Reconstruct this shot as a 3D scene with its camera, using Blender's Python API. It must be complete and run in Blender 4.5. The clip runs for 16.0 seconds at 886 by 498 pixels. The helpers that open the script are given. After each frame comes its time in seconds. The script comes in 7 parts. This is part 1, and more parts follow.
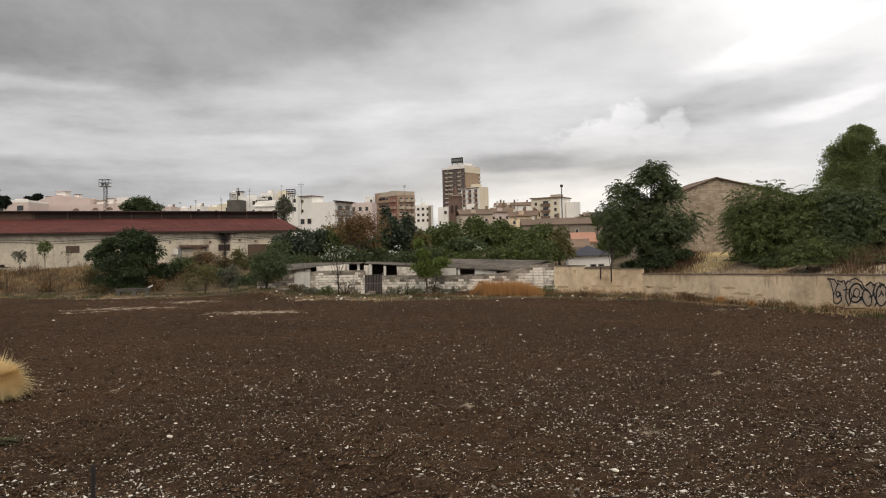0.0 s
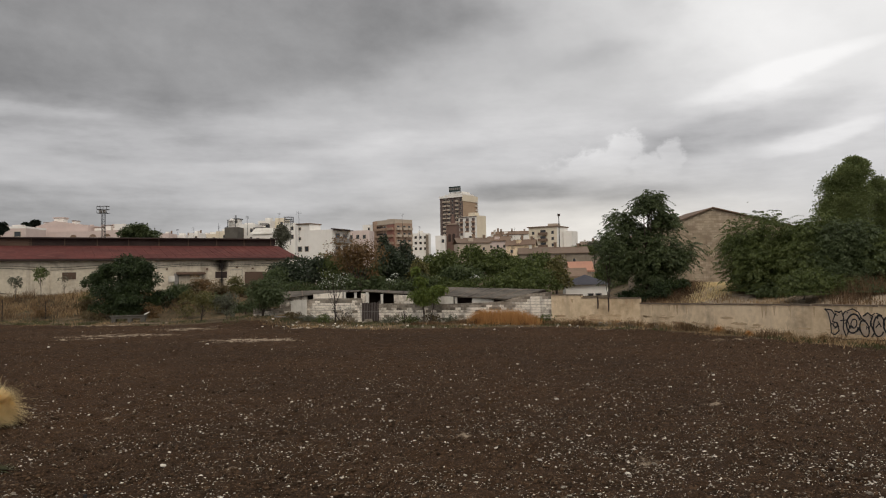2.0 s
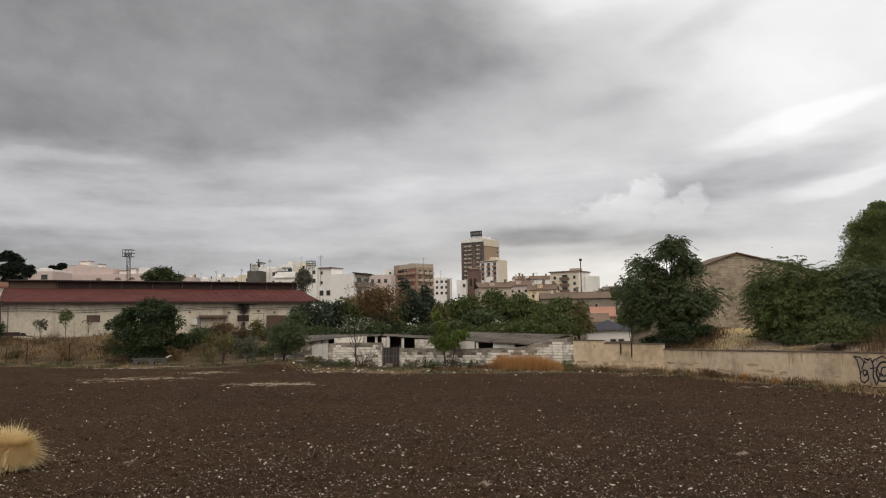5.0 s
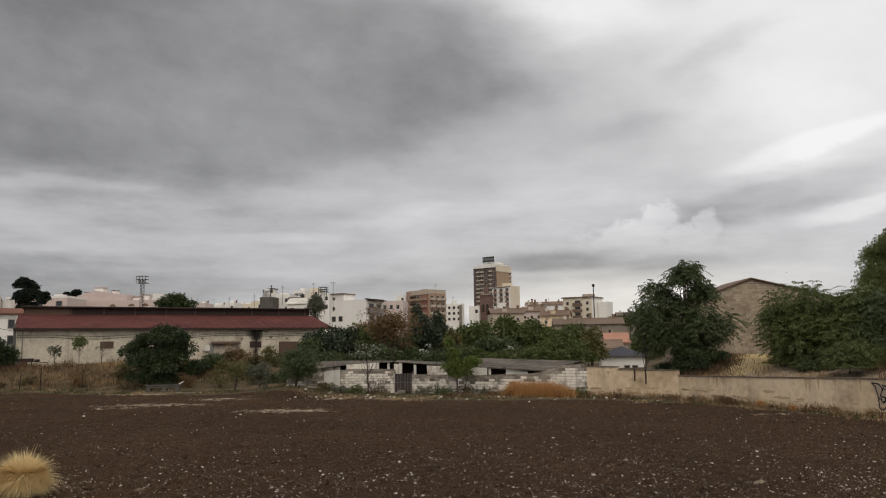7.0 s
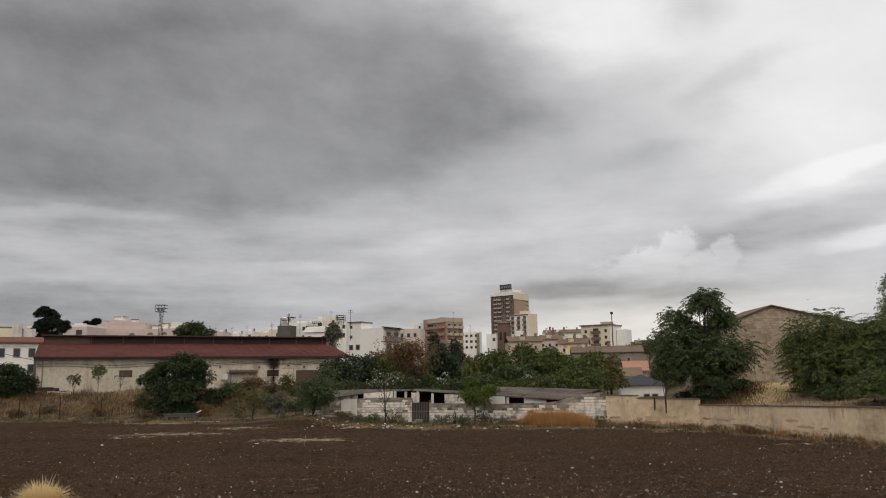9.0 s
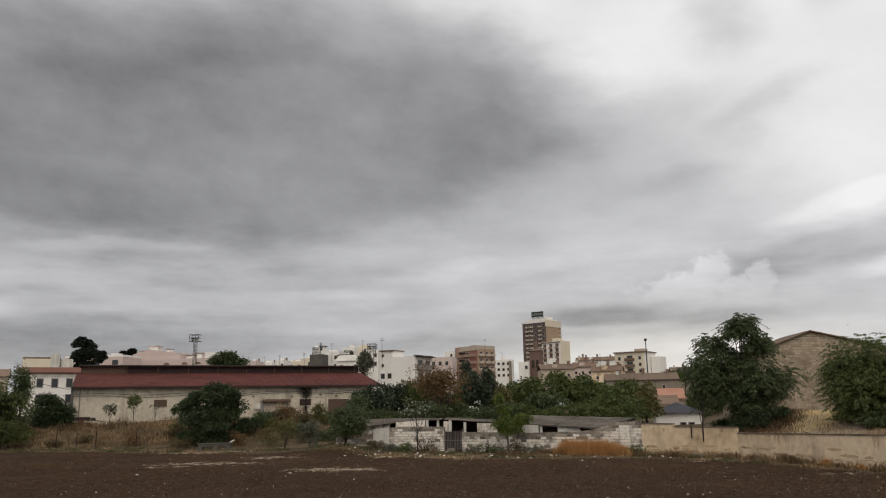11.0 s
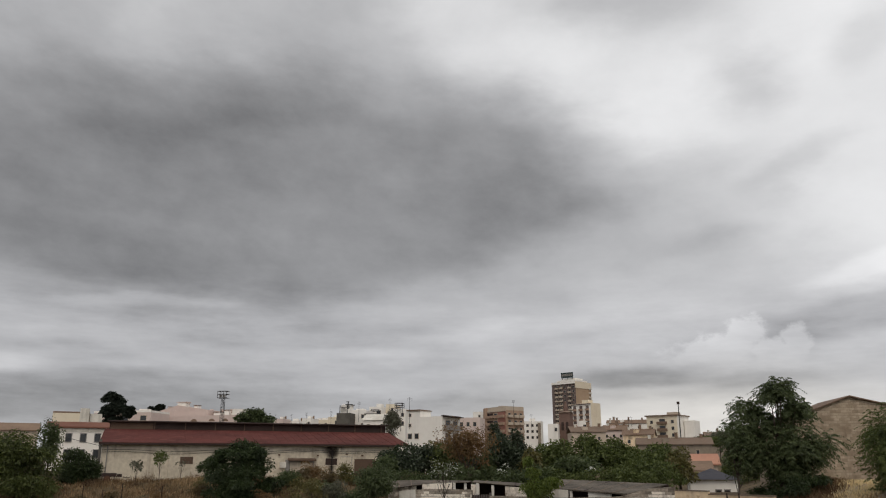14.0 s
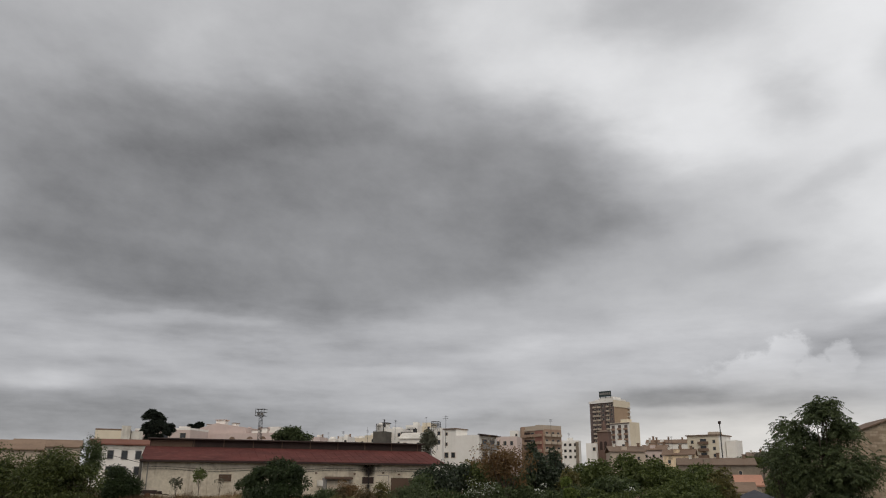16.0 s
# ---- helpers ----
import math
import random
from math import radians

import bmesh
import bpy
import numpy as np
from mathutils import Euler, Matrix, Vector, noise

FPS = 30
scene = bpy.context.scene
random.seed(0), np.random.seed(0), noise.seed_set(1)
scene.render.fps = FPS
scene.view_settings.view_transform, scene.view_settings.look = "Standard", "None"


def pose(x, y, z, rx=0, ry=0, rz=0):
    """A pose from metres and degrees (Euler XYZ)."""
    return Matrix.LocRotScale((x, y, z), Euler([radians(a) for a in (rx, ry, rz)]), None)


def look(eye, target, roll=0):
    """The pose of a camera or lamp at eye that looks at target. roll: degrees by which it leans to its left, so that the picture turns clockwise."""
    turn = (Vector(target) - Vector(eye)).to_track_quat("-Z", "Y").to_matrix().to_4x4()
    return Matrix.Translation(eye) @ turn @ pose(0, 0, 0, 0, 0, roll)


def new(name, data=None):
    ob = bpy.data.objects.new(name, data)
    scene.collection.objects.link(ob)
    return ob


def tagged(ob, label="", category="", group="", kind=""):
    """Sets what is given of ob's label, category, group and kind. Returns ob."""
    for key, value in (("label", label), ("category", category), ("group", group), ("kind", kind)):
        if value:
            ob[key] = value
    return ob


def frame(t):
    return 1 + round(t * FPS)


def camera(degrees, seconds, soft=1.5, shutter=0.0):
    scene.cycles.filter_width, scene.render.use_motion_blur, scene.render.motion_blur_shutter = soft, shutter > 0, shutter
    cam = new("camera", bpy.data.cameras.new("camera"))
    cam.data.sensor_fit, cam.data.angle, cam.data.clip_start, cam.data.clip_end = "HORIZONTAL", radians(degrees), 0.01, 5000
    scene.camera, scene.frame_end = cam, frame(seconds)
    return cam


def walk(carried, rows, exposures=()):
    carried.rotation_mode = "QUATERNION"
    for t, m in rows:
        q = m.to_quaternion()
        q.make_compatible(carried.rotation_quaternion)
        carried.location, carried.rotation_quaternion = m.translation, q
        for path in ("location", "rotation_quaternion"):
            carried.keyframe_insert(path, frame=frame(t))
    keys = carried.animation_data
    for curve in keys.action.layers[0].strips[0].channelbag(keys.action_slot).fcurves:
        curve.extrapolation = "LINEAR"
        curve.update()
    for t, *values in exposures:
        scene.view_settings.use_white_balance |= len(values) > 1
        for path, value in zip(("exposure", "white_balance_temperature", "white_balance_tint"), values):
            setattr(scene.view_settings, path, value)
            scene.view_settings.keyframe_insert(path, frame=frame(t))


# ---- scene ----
cam = camera(58.86, 16.0, soft=1.1)
PATH = [
    (0.0, pose(0, 0, 3.5, 90.000, 1.400, -0.000)),
    (0.5, pose(0, 0, 3.5, 90.668, 1.487, 0.246)),
    (1.0, pose(0, 0, 3.5, 91.361, 1.520, 0.208)),
    (1.5, pose(0, 0, 3.5, 91.770, 1.352, 0.001)),
    (2.0, pose(0, 0, 3.5, 92.065, 1.099, -0.200)),
    (2.5, pose(0, 0, 3.5, 92.524, 0.984, -0.270)),
    (3.0, pose(0, 0, 3.5, 93.047, 0.929, -0.152)),
    (3.5, pose(0, 0, 3.5, 93.521, 0.881, 0.180)),
    (4.0, pose(0, 0, 3.5, 94.228, 0.863, 0.670)),
    (6.5, pose(0, 0, 3.5, 96.639, 0.788, 1.935)),
    (7.0, pose(0, 0, 3.5, 97.229, 0.826, 2.231)),
    (7.5, pose(0, 0, 3.5, 97.844, 0.859, 2.594)),
    (8.0, pose(0, 0, 3.5, 98.402, 0.879, 2.907)),
    (10.5, pose(0, 0, 3.5, 100.690, 0.955, 5.005)),
    (11.0, pose(0, 0, 3.5, 101.343, 1.049, 5.801)),
    (11.5, pose(0, 0, 3.5, 102.017, 1.034, 6.457)),
    (12.0, pose(0, 0, 3.5, 102.751, 0.861, 6.922)),
    (12.5, pose(0, 0, 3.5, 103.400, 0.776, 7.431)),
    (13.0, pose(0, 0, 3.5, 103.975, 0.591, 7.351)),
    (13.5, pose(0, 0, 3.5, 104.852, 0.230, 7.184)),
    (14.0, pose(0, 0, 3.5, 105.632, 0.064, 7.739)),
    (14.5, pose(0, 0, 3.5, 106.164, -0.075, 8.366)),
    (15.0, pose(0, 0, 3.5, 106.712, -0.199, 8.782)),
    (15.5, pose(0, 0, 3.5, 107.015, -0.218, 9.456)),
    (16.0, pose(0, 0, 3.5, 106.927, -0.344, 10.314)),
]
EXPOSURES = [(0.0, 0.20, 6680, 10), (1.0, 0.10, 6660, 10), (2.0, -0.09, 6640, 10), (4.0, 0.04, 6590, 10), (7.0, -0.13, 6560, 10), (8.0, -0.13, 6550, 10), (11.5, -0.17, 6540, 10), (12.5, -0.26, 6530, 10), (14.0, -0.22, 6500, 10), (16.0, -0.28, 6460, 10)]
walk(cam, PATH, EXPOSURES)

# ---------------------------------------------------------------- sky and sun
SUN_AZ, SUN_EL = 165.0, 52.0


def node(tree, kind, **values):
    n = tree.nodes.new(kind)
    for key, value in values.items():
        if key in n.inputs:
            n.inputs[key].default_value = value
    return n


def math_node(tree, op, a, b=None, clamp=False):
    n = tree.nodes.new("ShaderNodeMath")
    n.operation, n.use_clamp = op, clamp
    for i, v in enumerate((a, b)):
        if v is None:
            continue
        if isinstance(v, (int, float)):
            n.inputs[i].default_value = v
        else:
            tree.links.new(v, n.inputs[i])
    return n.outputs[0]


def noise_node(tree, vector, scale, detail=4.0, rough=0.55):
    n = tree.nodes.new("ShaderNodeTexNoise")
    n.inputs["Scale"].default_value, n.inputs["Detail"].default_value = scale, detail
    n.inputs["Roughness"].default_value = rough
    tree.links.new(vector, n.inputs["Vector"])
    return n.outputs["Fac"]


def blob(tree, vector, centre, radii, turn, inner=0.2):
    """1 inside a soft ellipse of the sky, 0 outside."""
    m = tree.nodes.new("ShaderNodeMapping")
    m.vector_type = "TEXTURE"
    m.inputs["Location"].default_value = (*centre, 0)
    m.inputs["Rotation"].default_value = (0, 0, radians(turn))
    m.inputs["Scale"].default_value = (*radii, 1)
    tree.links.new(vector, m.inputs["Vector"])
    d = tree.nodes.new("ShaderNodeVectorMath")
    d.operation = "LENGTH"
    tree.links.new(m.outputs[0], d.inputs[0])
    r = tree.nodes.new("ShaderNodeMapRange")
    r.interpolation_type = "SMOOTHERSTEP"
    r.inputs["From Min"].default_value, r.inputs["From Max"].default_value = 1.0, inner
    tree.links.new(d.outputs["Value"], r.inputs["Value"])
    return r.outputs[0]


def make_sky():
    world = bpy.data.worlds.new("overcast_sky")
    world.use_nodes = True
    scene.world = world
    t = world.node_tree
    t.nodes.clear()
    coord = t.nodes.new("ShaderNodeTexCoord").outputs["Generated"]
    sep = t.nodes.new("ShaderNodeSeparateXYZ")
    t.links.new(coord, sep.inputs[0])
    deg = 57.29578
    azimuth = math_node(t, "MULTIPLY", math_node(t, "ARCTAN2", sep.outputs[0], sep.outputs[1]), deg)
    height = math_node(t, "MULTIPLY", math_node(t, "ARCSINE", sep.outputs[2]), deg)
    def plane(ka, ke, shift=0.0, tilt=0.0):
        """Level coordinates over the sky, drawn out along the horizon."""
        c = t.nodes.new("ShaderNodeCombineXYZ")
        lean = math_node(t, "ADD", height, math_node(t, "MULTIPLY", azimuth, tilt))
        t.links.new(math_node(t, "MULTIPLY", azimuth, ka), c.inputs[0])
        t.links.new(math_node(t, "MULTIPLY", lean, ke), c.inputs[1])
        c.inputs[2].default_value = shift
        return c.outputs[0]

    def swing(vector, scale, detail=4.0, rough=0.55):
        return math_node(t, "SUBTRACT", noise_node(t, vector, scale, detail, rough), 0.5)

    def bent(na, amount_a, ne, amount_e):
        c = t.nodes.new("ShaderNodeCombineXYZ")
        t.links.new(math_node(t, "ADD", azimuth, math_node(t, "MULTIPLY", na, amount_a)), c.inputs[0])
        t.links.new(math_node(t, "ADD", height, math_node(t, "MULTIPLY", ne, amount_e)), c.inputs[1])
        return c.outputs[0]

    def between(value, lo, hi):
        r = t.nodes.new("ShaderNodeMapRange")
        r.interpolation_type = "SMOOTHSTEP"
        r.inputs["From Min"].default_value, r.inputs["From Max"].default_value = lo, hi
        t.links.new(value, r.inputs["Value"])
        return r.outputs[0]

    # the cloud edges are bent a little, or strongly
    w1, w2 = swing(plane(0.06, 0.12), 1.0, 5.0), swing(plane(0.05, 0.14, 4.7), 1.0, 6.0)
    crisp = bent(w1, 5.0, w2, 3.6)
    vec = bent(w1, 16.0, w2, 8.0)
    # long layers near the horizon, thinner towards it, and soft billows above
    low = between(height, 15.0, 9.0)
    streak = swing(plane(0.060, 0.30, 2.2), 1.0, 6.0, 0.62)
    thin = swing(plane(0.17, 0.80, 6.3), 1.0, 5.0, 0.6)
    billow = swing(plane(0.07, 0.11, 3.3, 0.12), 1.0, 5.0, 0.5)
    wisp = swing(plane(0.19, 0.30, 9.1, 0.10), 1.0, 7.0, 0.62)
    total = math_node(t, "ADD", 0.60, math_node(t, "MULTIPLY", math_node(t, "MULTIPLY", streak, low), 0.46))
    total = math_node(t, "ADD", total, math_node(t, "MULTIPLY", math_node(t, "MULTIPLY", thin, low), 0.26))
    total = math_node(t, "ADD", total, math_node(t, "MULTIPLY", billow, 0.16))
    total = math_node(t, "ADD", total, math_node(t, "MULTIPLY", wisp, 0.20))
    for centre, radii, turn, inner, gain, v in CLOUDS:
        total = math_node(t, "ADD", total, math_node(t, "MULTIPLY", blob(t, (crisp, vec)[v], centre, radii, turn, inner), gain))
    # a heaped white cloud with knobbly tops and a flat, fading base
    heap = None
    for centre, radii, turn in (((11.4, 7.8), (5.6, 2.6), 6), ((13.6, 8.9), (2.3, 2.3), 0), ((16.7, 8.5), (1.7, 2.2), 25), ((15.4, 7.6), (3.6, 1.8), 0)):
        b = blob(t, crisp, centre, radii, turn, 0.0)
        heap = b if heap is None else math_node(t, "MAXIMUM", heap, b)
    core = between(heap, 0.0, 0.25)
    heap = math_node(t, "ADD", heap, math_node(t, "MULTIPLY", swing(plane(0.75, 0.95, 1.1), 1.0, 6.0, 0.62), 1.8))
    heap = math_node(t, "MULTIPLY", between(heap, 0.20, 0.72), math_node(t, "MULTIPLY", core, between(height, 6.2, 9.0)))
    total = math_node(t, "ADD", total, math_node(t, "MULTIPLY", heap, 0.24))
    total = math_node(t, "MAXIMUM", total, 0.06)
    ramp = t.nodes.new("ShaderNodeValToRGB")
    ramp.color_ramp.elements[0].position, ramp.color_ramp.elements[0].color = 0.0, (0.0, 0.0, 0.0, 1)
    ramp.color_ramp.elements[1].position, ramp.color_ramp.elements[1].color = 1.0, (0.98, 0.98, 0.985, 1)
    mid = ramp.color_ramp.elements.new(0.174)
    mid.color = (0.2, 0.198, 0.2, 1)
    mid = ramp.color_ramp.elements.new(0.87)
    mid.color = (0.88, 0.88, 0.885, 1)
    mid = ramp.color_ramp.elements.new(0.435)
    mid.color = (0.49, 0.49, 0.498, 1)
    t.links.new(math_node(t, "MULTIPLY", total, 0.87), ramp.inputs[0])
    sky = t.nodes.new("ShaderNodeTexSky")
    sky.sky_type, sky.sun_disc = "NISHITA", False
    sky.sun_elevation, sky.sun_rotation = radians(SUN_EL), radians(SUN_AZ)
    back1 = t.nodes.new("ShaderNodeBackground")
    back1.inputs["Strength"].default_value = 1.05
    haze = t.nodes.new("ShaderNodeMix")
    haze.data_type, haze.blend_type = "RGBA", "MULTIPLY"
    haze.inputs[7].default_value = (0.985, 0.982, 0.992, 1)
    t.links.new(low, haze.inputs[0])
    t.links.new(ramp.outputs[0], haze.inputs[6])
    warm = t.nodes.new("ShaderNodeMix")
    warm.data_type, warm.blend_type = "RGBA", "MULTIPLY"
    warm.inputs[7].default_value = (1.0, 0.97, 0.91, 1)
    t.links.new(blob(t, crisp, (10.0, 2.0), (27, 7.5), 0, 0.1), warm.inputs[0])
    t.links.new(haze.outputs[2], warm.inputs[6])
    t.links.new(warm.outputs[2], back1.inputs["Color"])
    back2 = t.nodes.new("ShaderNodeBackground")
    back2.inputs["Strength"].default_value = 0.08
    t.links.new(sky.outputs[0], back2.inputs["Color"])
    mix = t.nodes.new("ShaderNodeMixShader")
    mix.inputs[0].default_value = 0.05
    t.links.new(back1.outputs[0], mix.inputs[1])
    t.links.new(back2.outputs[0], mix.inputs[2])
    out = t.nodes.new("ShaderNodeOutputWorld")
    t.links.new(mix.outputs[0], out.inputs["Surface"])


# centre (azimuth, height), radii, turn, inner edge, gain, kind of edge (0 bent a little, 1 strongly)
CLOUDS = [
    # the dark bank overhead
    ((-20.0, 20.4), (35, 11.0), 2, 0.50, -0.21, 1),
    ((-18.0, 18.8), (28, 7.8), 2, 0.70, -0.055, 0),
    ((-1.0, 16.2), (13, 5.8), 8, 0.2, -0.07, 1),
    ((-33.0, 14.4), (20, 2.8), -3, 0.3, -0.07, 0),
    ((-40.0, 24.0), (26, 12), -6, 0.2, -0.10, 1),
    ((-20.0, 27.5), (10, 6), 30, 0.1, -0.09, 1),
    # bright openings above it
    ((32, 24), (30, 24), 0, 0.3, 0.38, 1),
    ((-3.5, 32.5), (13, 9.5), -32, 0.1, 0.30, 1),
    ((7.0, 27.0), (13, 6.5), -20, 0.1, 0.32, 1),
    ((-30.0, 29.8), (5, 4.5), 50, 0.1, 0.06, 1),
    ((6.5, 23.0), (11, 6.5), 0, 0.1, 0.16, 1),
    ((21.0, 14.5), (10, 4), 8, 0.1, 0.11, 1),
    ((22, 32), (18, 9), 0, 0.1, 0.16, 1),
    # grey patches in the bright half
    ((14.7, 25.6), (7.5, 3.2), 8, 0.0, -0.22, 1),
    ((18.5, 19.6), (7.5, 2.8), 22, 0.0, -0.20, 1),
    ((9.5, 20.5), (7, 3.5), 0, 0.1, -0.04, 1),
    ((24.0, 27.0), (4, 2.5), 20, 0.1, -0.16, 0),
    ((12.0, 15.2), (6, 1.2), 10, 0.1, -0.10, 0),
    # light strips under the bank
    ((-3.2, 9.8), (10, 1.5), 6, 0.1, 0.12, 0),
    ((-29.5, 11.2), (9, 0.7), 3, 0.2, 0.10, 0),
    ((-33.5, 8.6), (12, 1.0), -3, 0.2, 0.08, 0),
    ((-37.5, 6.6), (4.5, 1.2), 0, 0.2, 0.16, 0),
    ((-14.0, 8.0), (8, 0.8), 2, 0.2, 0.10, 0),
    ((7.7, 11.2), (8, 3.4), 0, 0.1, 0.14, 1),
    # dark layers along the horizon
    ((-27.0, 9.5), (28, 6.0), 0, 0.2, -0.12, 0),
    ((-33.0, 4.0), (26, 2.6), 0, 0.3, -0.20, 0),
    ((-24.0, 6.0), (12, 0.9), 2, 0.2, -0.12, 0),
    ((-8.0, 4.2), (13, 1.6), 0, 0.2, -0.14, 0),
    ((6.0, 6.4), (9, 1.3), 2, 0.2, -0.26, 0),
    ((14.0, 6.0), (6, 1.0), 4, 0.2, -0.16, 0),
    ((9.0, 2.6), (15, 2.7), 0, 0.4, 0.30, 0),
    ((20.0, 4.2), (9, 2.4), 0, 0.2, 0.18, 0),
    # grey layer behind the heaped white cloud
    ((21.5, 10.2), (11, 2.3), 10, 0.35, -0.22, 0),
    # long bright streaks
    ((24.0, 13.4), (9.5, 0.95), 11, 0.30, 0.18, 0),
    ((26.0, 8.8), (5.5, 0.85), 9, 0.40, 0.18, 0),
    ((25.0, 5.6), (10, 2.6), 5, 0.2, 0.10, 0),
    # the rest of the sky, behind and overhead
    ((0, 95), (90, 58), 0, 0.2, 0.35, 1),
    ((170, 35), (75, 55), 0, 0.3, 0.2, 1),
    ((-170, 35), (75, 55), 0, 0.3, 0.2, 1),
]
make_sky()
sun = new("sun", bpy.data.lights.new("sun", "SUN"))
sun.data.energy, sun.data.angle, sun.data.color = 1.2, radians(40), (1.0, 0.90, 0.78)
sun.matrix_world = look((60 * math.sin(radians(SUN_AZ)), 60 * math.cos(radians(SUN_AZ)), 60 * math.tan(radians(SUN_EL))), (0, 0, 0))


# ---------------------------------------------------------------- materials
def surface(name, c1, c2, scale=1.5, rough=0.9, bump=0.2, streak=0.0, dirt=(0.12, 0.10, 0.08), metal=0.0, spots=0.0, wave=0.0, islands=0.0, span=(0.32, 0.78), stain=(0.52, 0.75)):
    """A weathered opaque surface: two tones at two scales, rain streaks, dirt spots, fine relief."""
    m = bpy.data.materials.new(name)
    m.use_nodes = True
    t = m.node_tree
    p = t.nodes["Principled BSDF"]
    p.inputs["Roughness"].default_value, p.inputs["Metallic"].default_value = rough, metal
    p.inputs["Specular IOR Level"].default_value = 0.3
    pos = t.nodes.new("ShaderNodeNewGeometry")
    place = pos.outputs["Position"]
    big = noise_node(t, place, scale * 0.25, 4.0)
    fine = noise_node(t, place, scale * 4.0, 6.0, 0.65)
    f = math_node(t, "ADD", math_node(t, "MULTIPLY", big, 0.65), math_node(t, "MULTIPLY", fine, 0.45))
    if islands:
        f = math_node(t, "ADD", f, math_node(t, "MULTIPLY", math_node(t, "SUBTRACT", math_node(t, "FRACT", math_node(t, "ADD", pos.outputs["Random Per Island"], t.nodes.new("ShaderNodeObjectInfo").outputs["Random"])), 0.5), islands))
    ramp = t.nodes.new("ShaderNodeMapRange")
    ramp.inputs["From Min"].default_value, ramp.inputs["From Max"].default_value = span
    t.links.new(f, ramp.inputs["Value"])
    mix = t.nodes.new("ShaderNodeMix")
    mix.data_type = "RGBA"
    mix.inputs[6].default_value, mix.inputs[7].default_value = (*c1, 1), (*c2, 1)
    t.links.new(ramp.outputs[0], mix.inputs[0])
    colour = mix.outputs[2]
    for amount, stretch, sc in ((streak, (1, 1, 0.12), scale * 1.6), (spots, (1, 1, 1), scale * 0.9)):
        if not amount:
            continue
        mp = t.nodes.new("ShaderNodeMapping")
        mp.inputs["Scale"].default_value = stretch
        t.links.new(place, mp.inputs["Vector"])
        s = noise_node(t, mp.outputs[0], sc, 6.0, 0.6)
        r = t.nodes.new("ShaderNodeMapRange")
        r.inputs["From Min"].default_value, r.inputs["From Max"].default_value, r.inputs["To Max"].default_value = *stain, amount
        t.links.new(s, r.inputs["Value"])
        mx = t.nodes.new("ShaderNodeMix")
        mx.data_type = "RGBA"
        mx.inputs[7].default_value = (*dirt, 1)
        t.links.new(r.outputs[0], mx.inputs[0])
        t.links.new(colour, mx.inputs[6])
        colour = mx.outputs[2]
    t.links.new(colour, p.inputs["Base Color"])
    if bump:
        b = t.nodes.new("ShaderNodeBump")
        b.inputs["Strength"].default_value, b.inputs["Distance"].default_value = bump, 0.05
        t.links.new(fine, b.inputs["Height"])
        t.links.new(b.outputs[0], p.inputs["Normal"])
    return m


def foliage(name, dark, light, gloss=0.5, patch=0.5, clear=0.25, single=0.55, spread=0.6):
    """Leaves: tone by leaf and by bough, some light shining through."""
    m = bpy.data.materials.new(name)
    m.use_nodes = True
    t = m.node_tree
    p = t.nodes["Principled BSDF"]
    p.inputs["Roughness"].default_value = gloss
    p.inputs["Specular IOR Level"].default_value = 0.35
    geo = t.nodes.new("ShaderNodeNewGeometry")
    f = math_node(t, "ADD", math_node(t, "MULTIPLY", geo.outputs["Random Per Island"], single),
                  math_node(t, "ADD", math_node(t, "MULTIPLY", math_node(t, "SUBTRACT", noise_node(t, geo.outputs["Position"], patch, 5.0), 0.5), spread), (1.15 - single) * 0.5), True)
    mix = t.nodes.new("ShaderNodeMix")
    mix.data_type = "RGBA"
    mix.inputs[6].default_value, mix.inputs[7].default_value = (*dark, 1), (*light, 1)
    t.links.new(f, mix.inputs[0])
    t.links.new(mix.outputs[2], p.inputs["Base Color"])
    tr = t.nodes.new("ShaderNodeBsdfTranslucent")
    t.links.new(mix.outputs[2], tr.inputs["Color"])
    both = t.nodes.new("ShaderNodeMixShader")
    both.inputs[0].default_value = clear
    t.links.new(p.outputs[0], both.inputs[1])
    t.links.new(tr.outputs[0], both.inputs[2])
    t.links.new(both.outputs[0], t.nodes["Material Output"].inputs["Surface"])
    return m


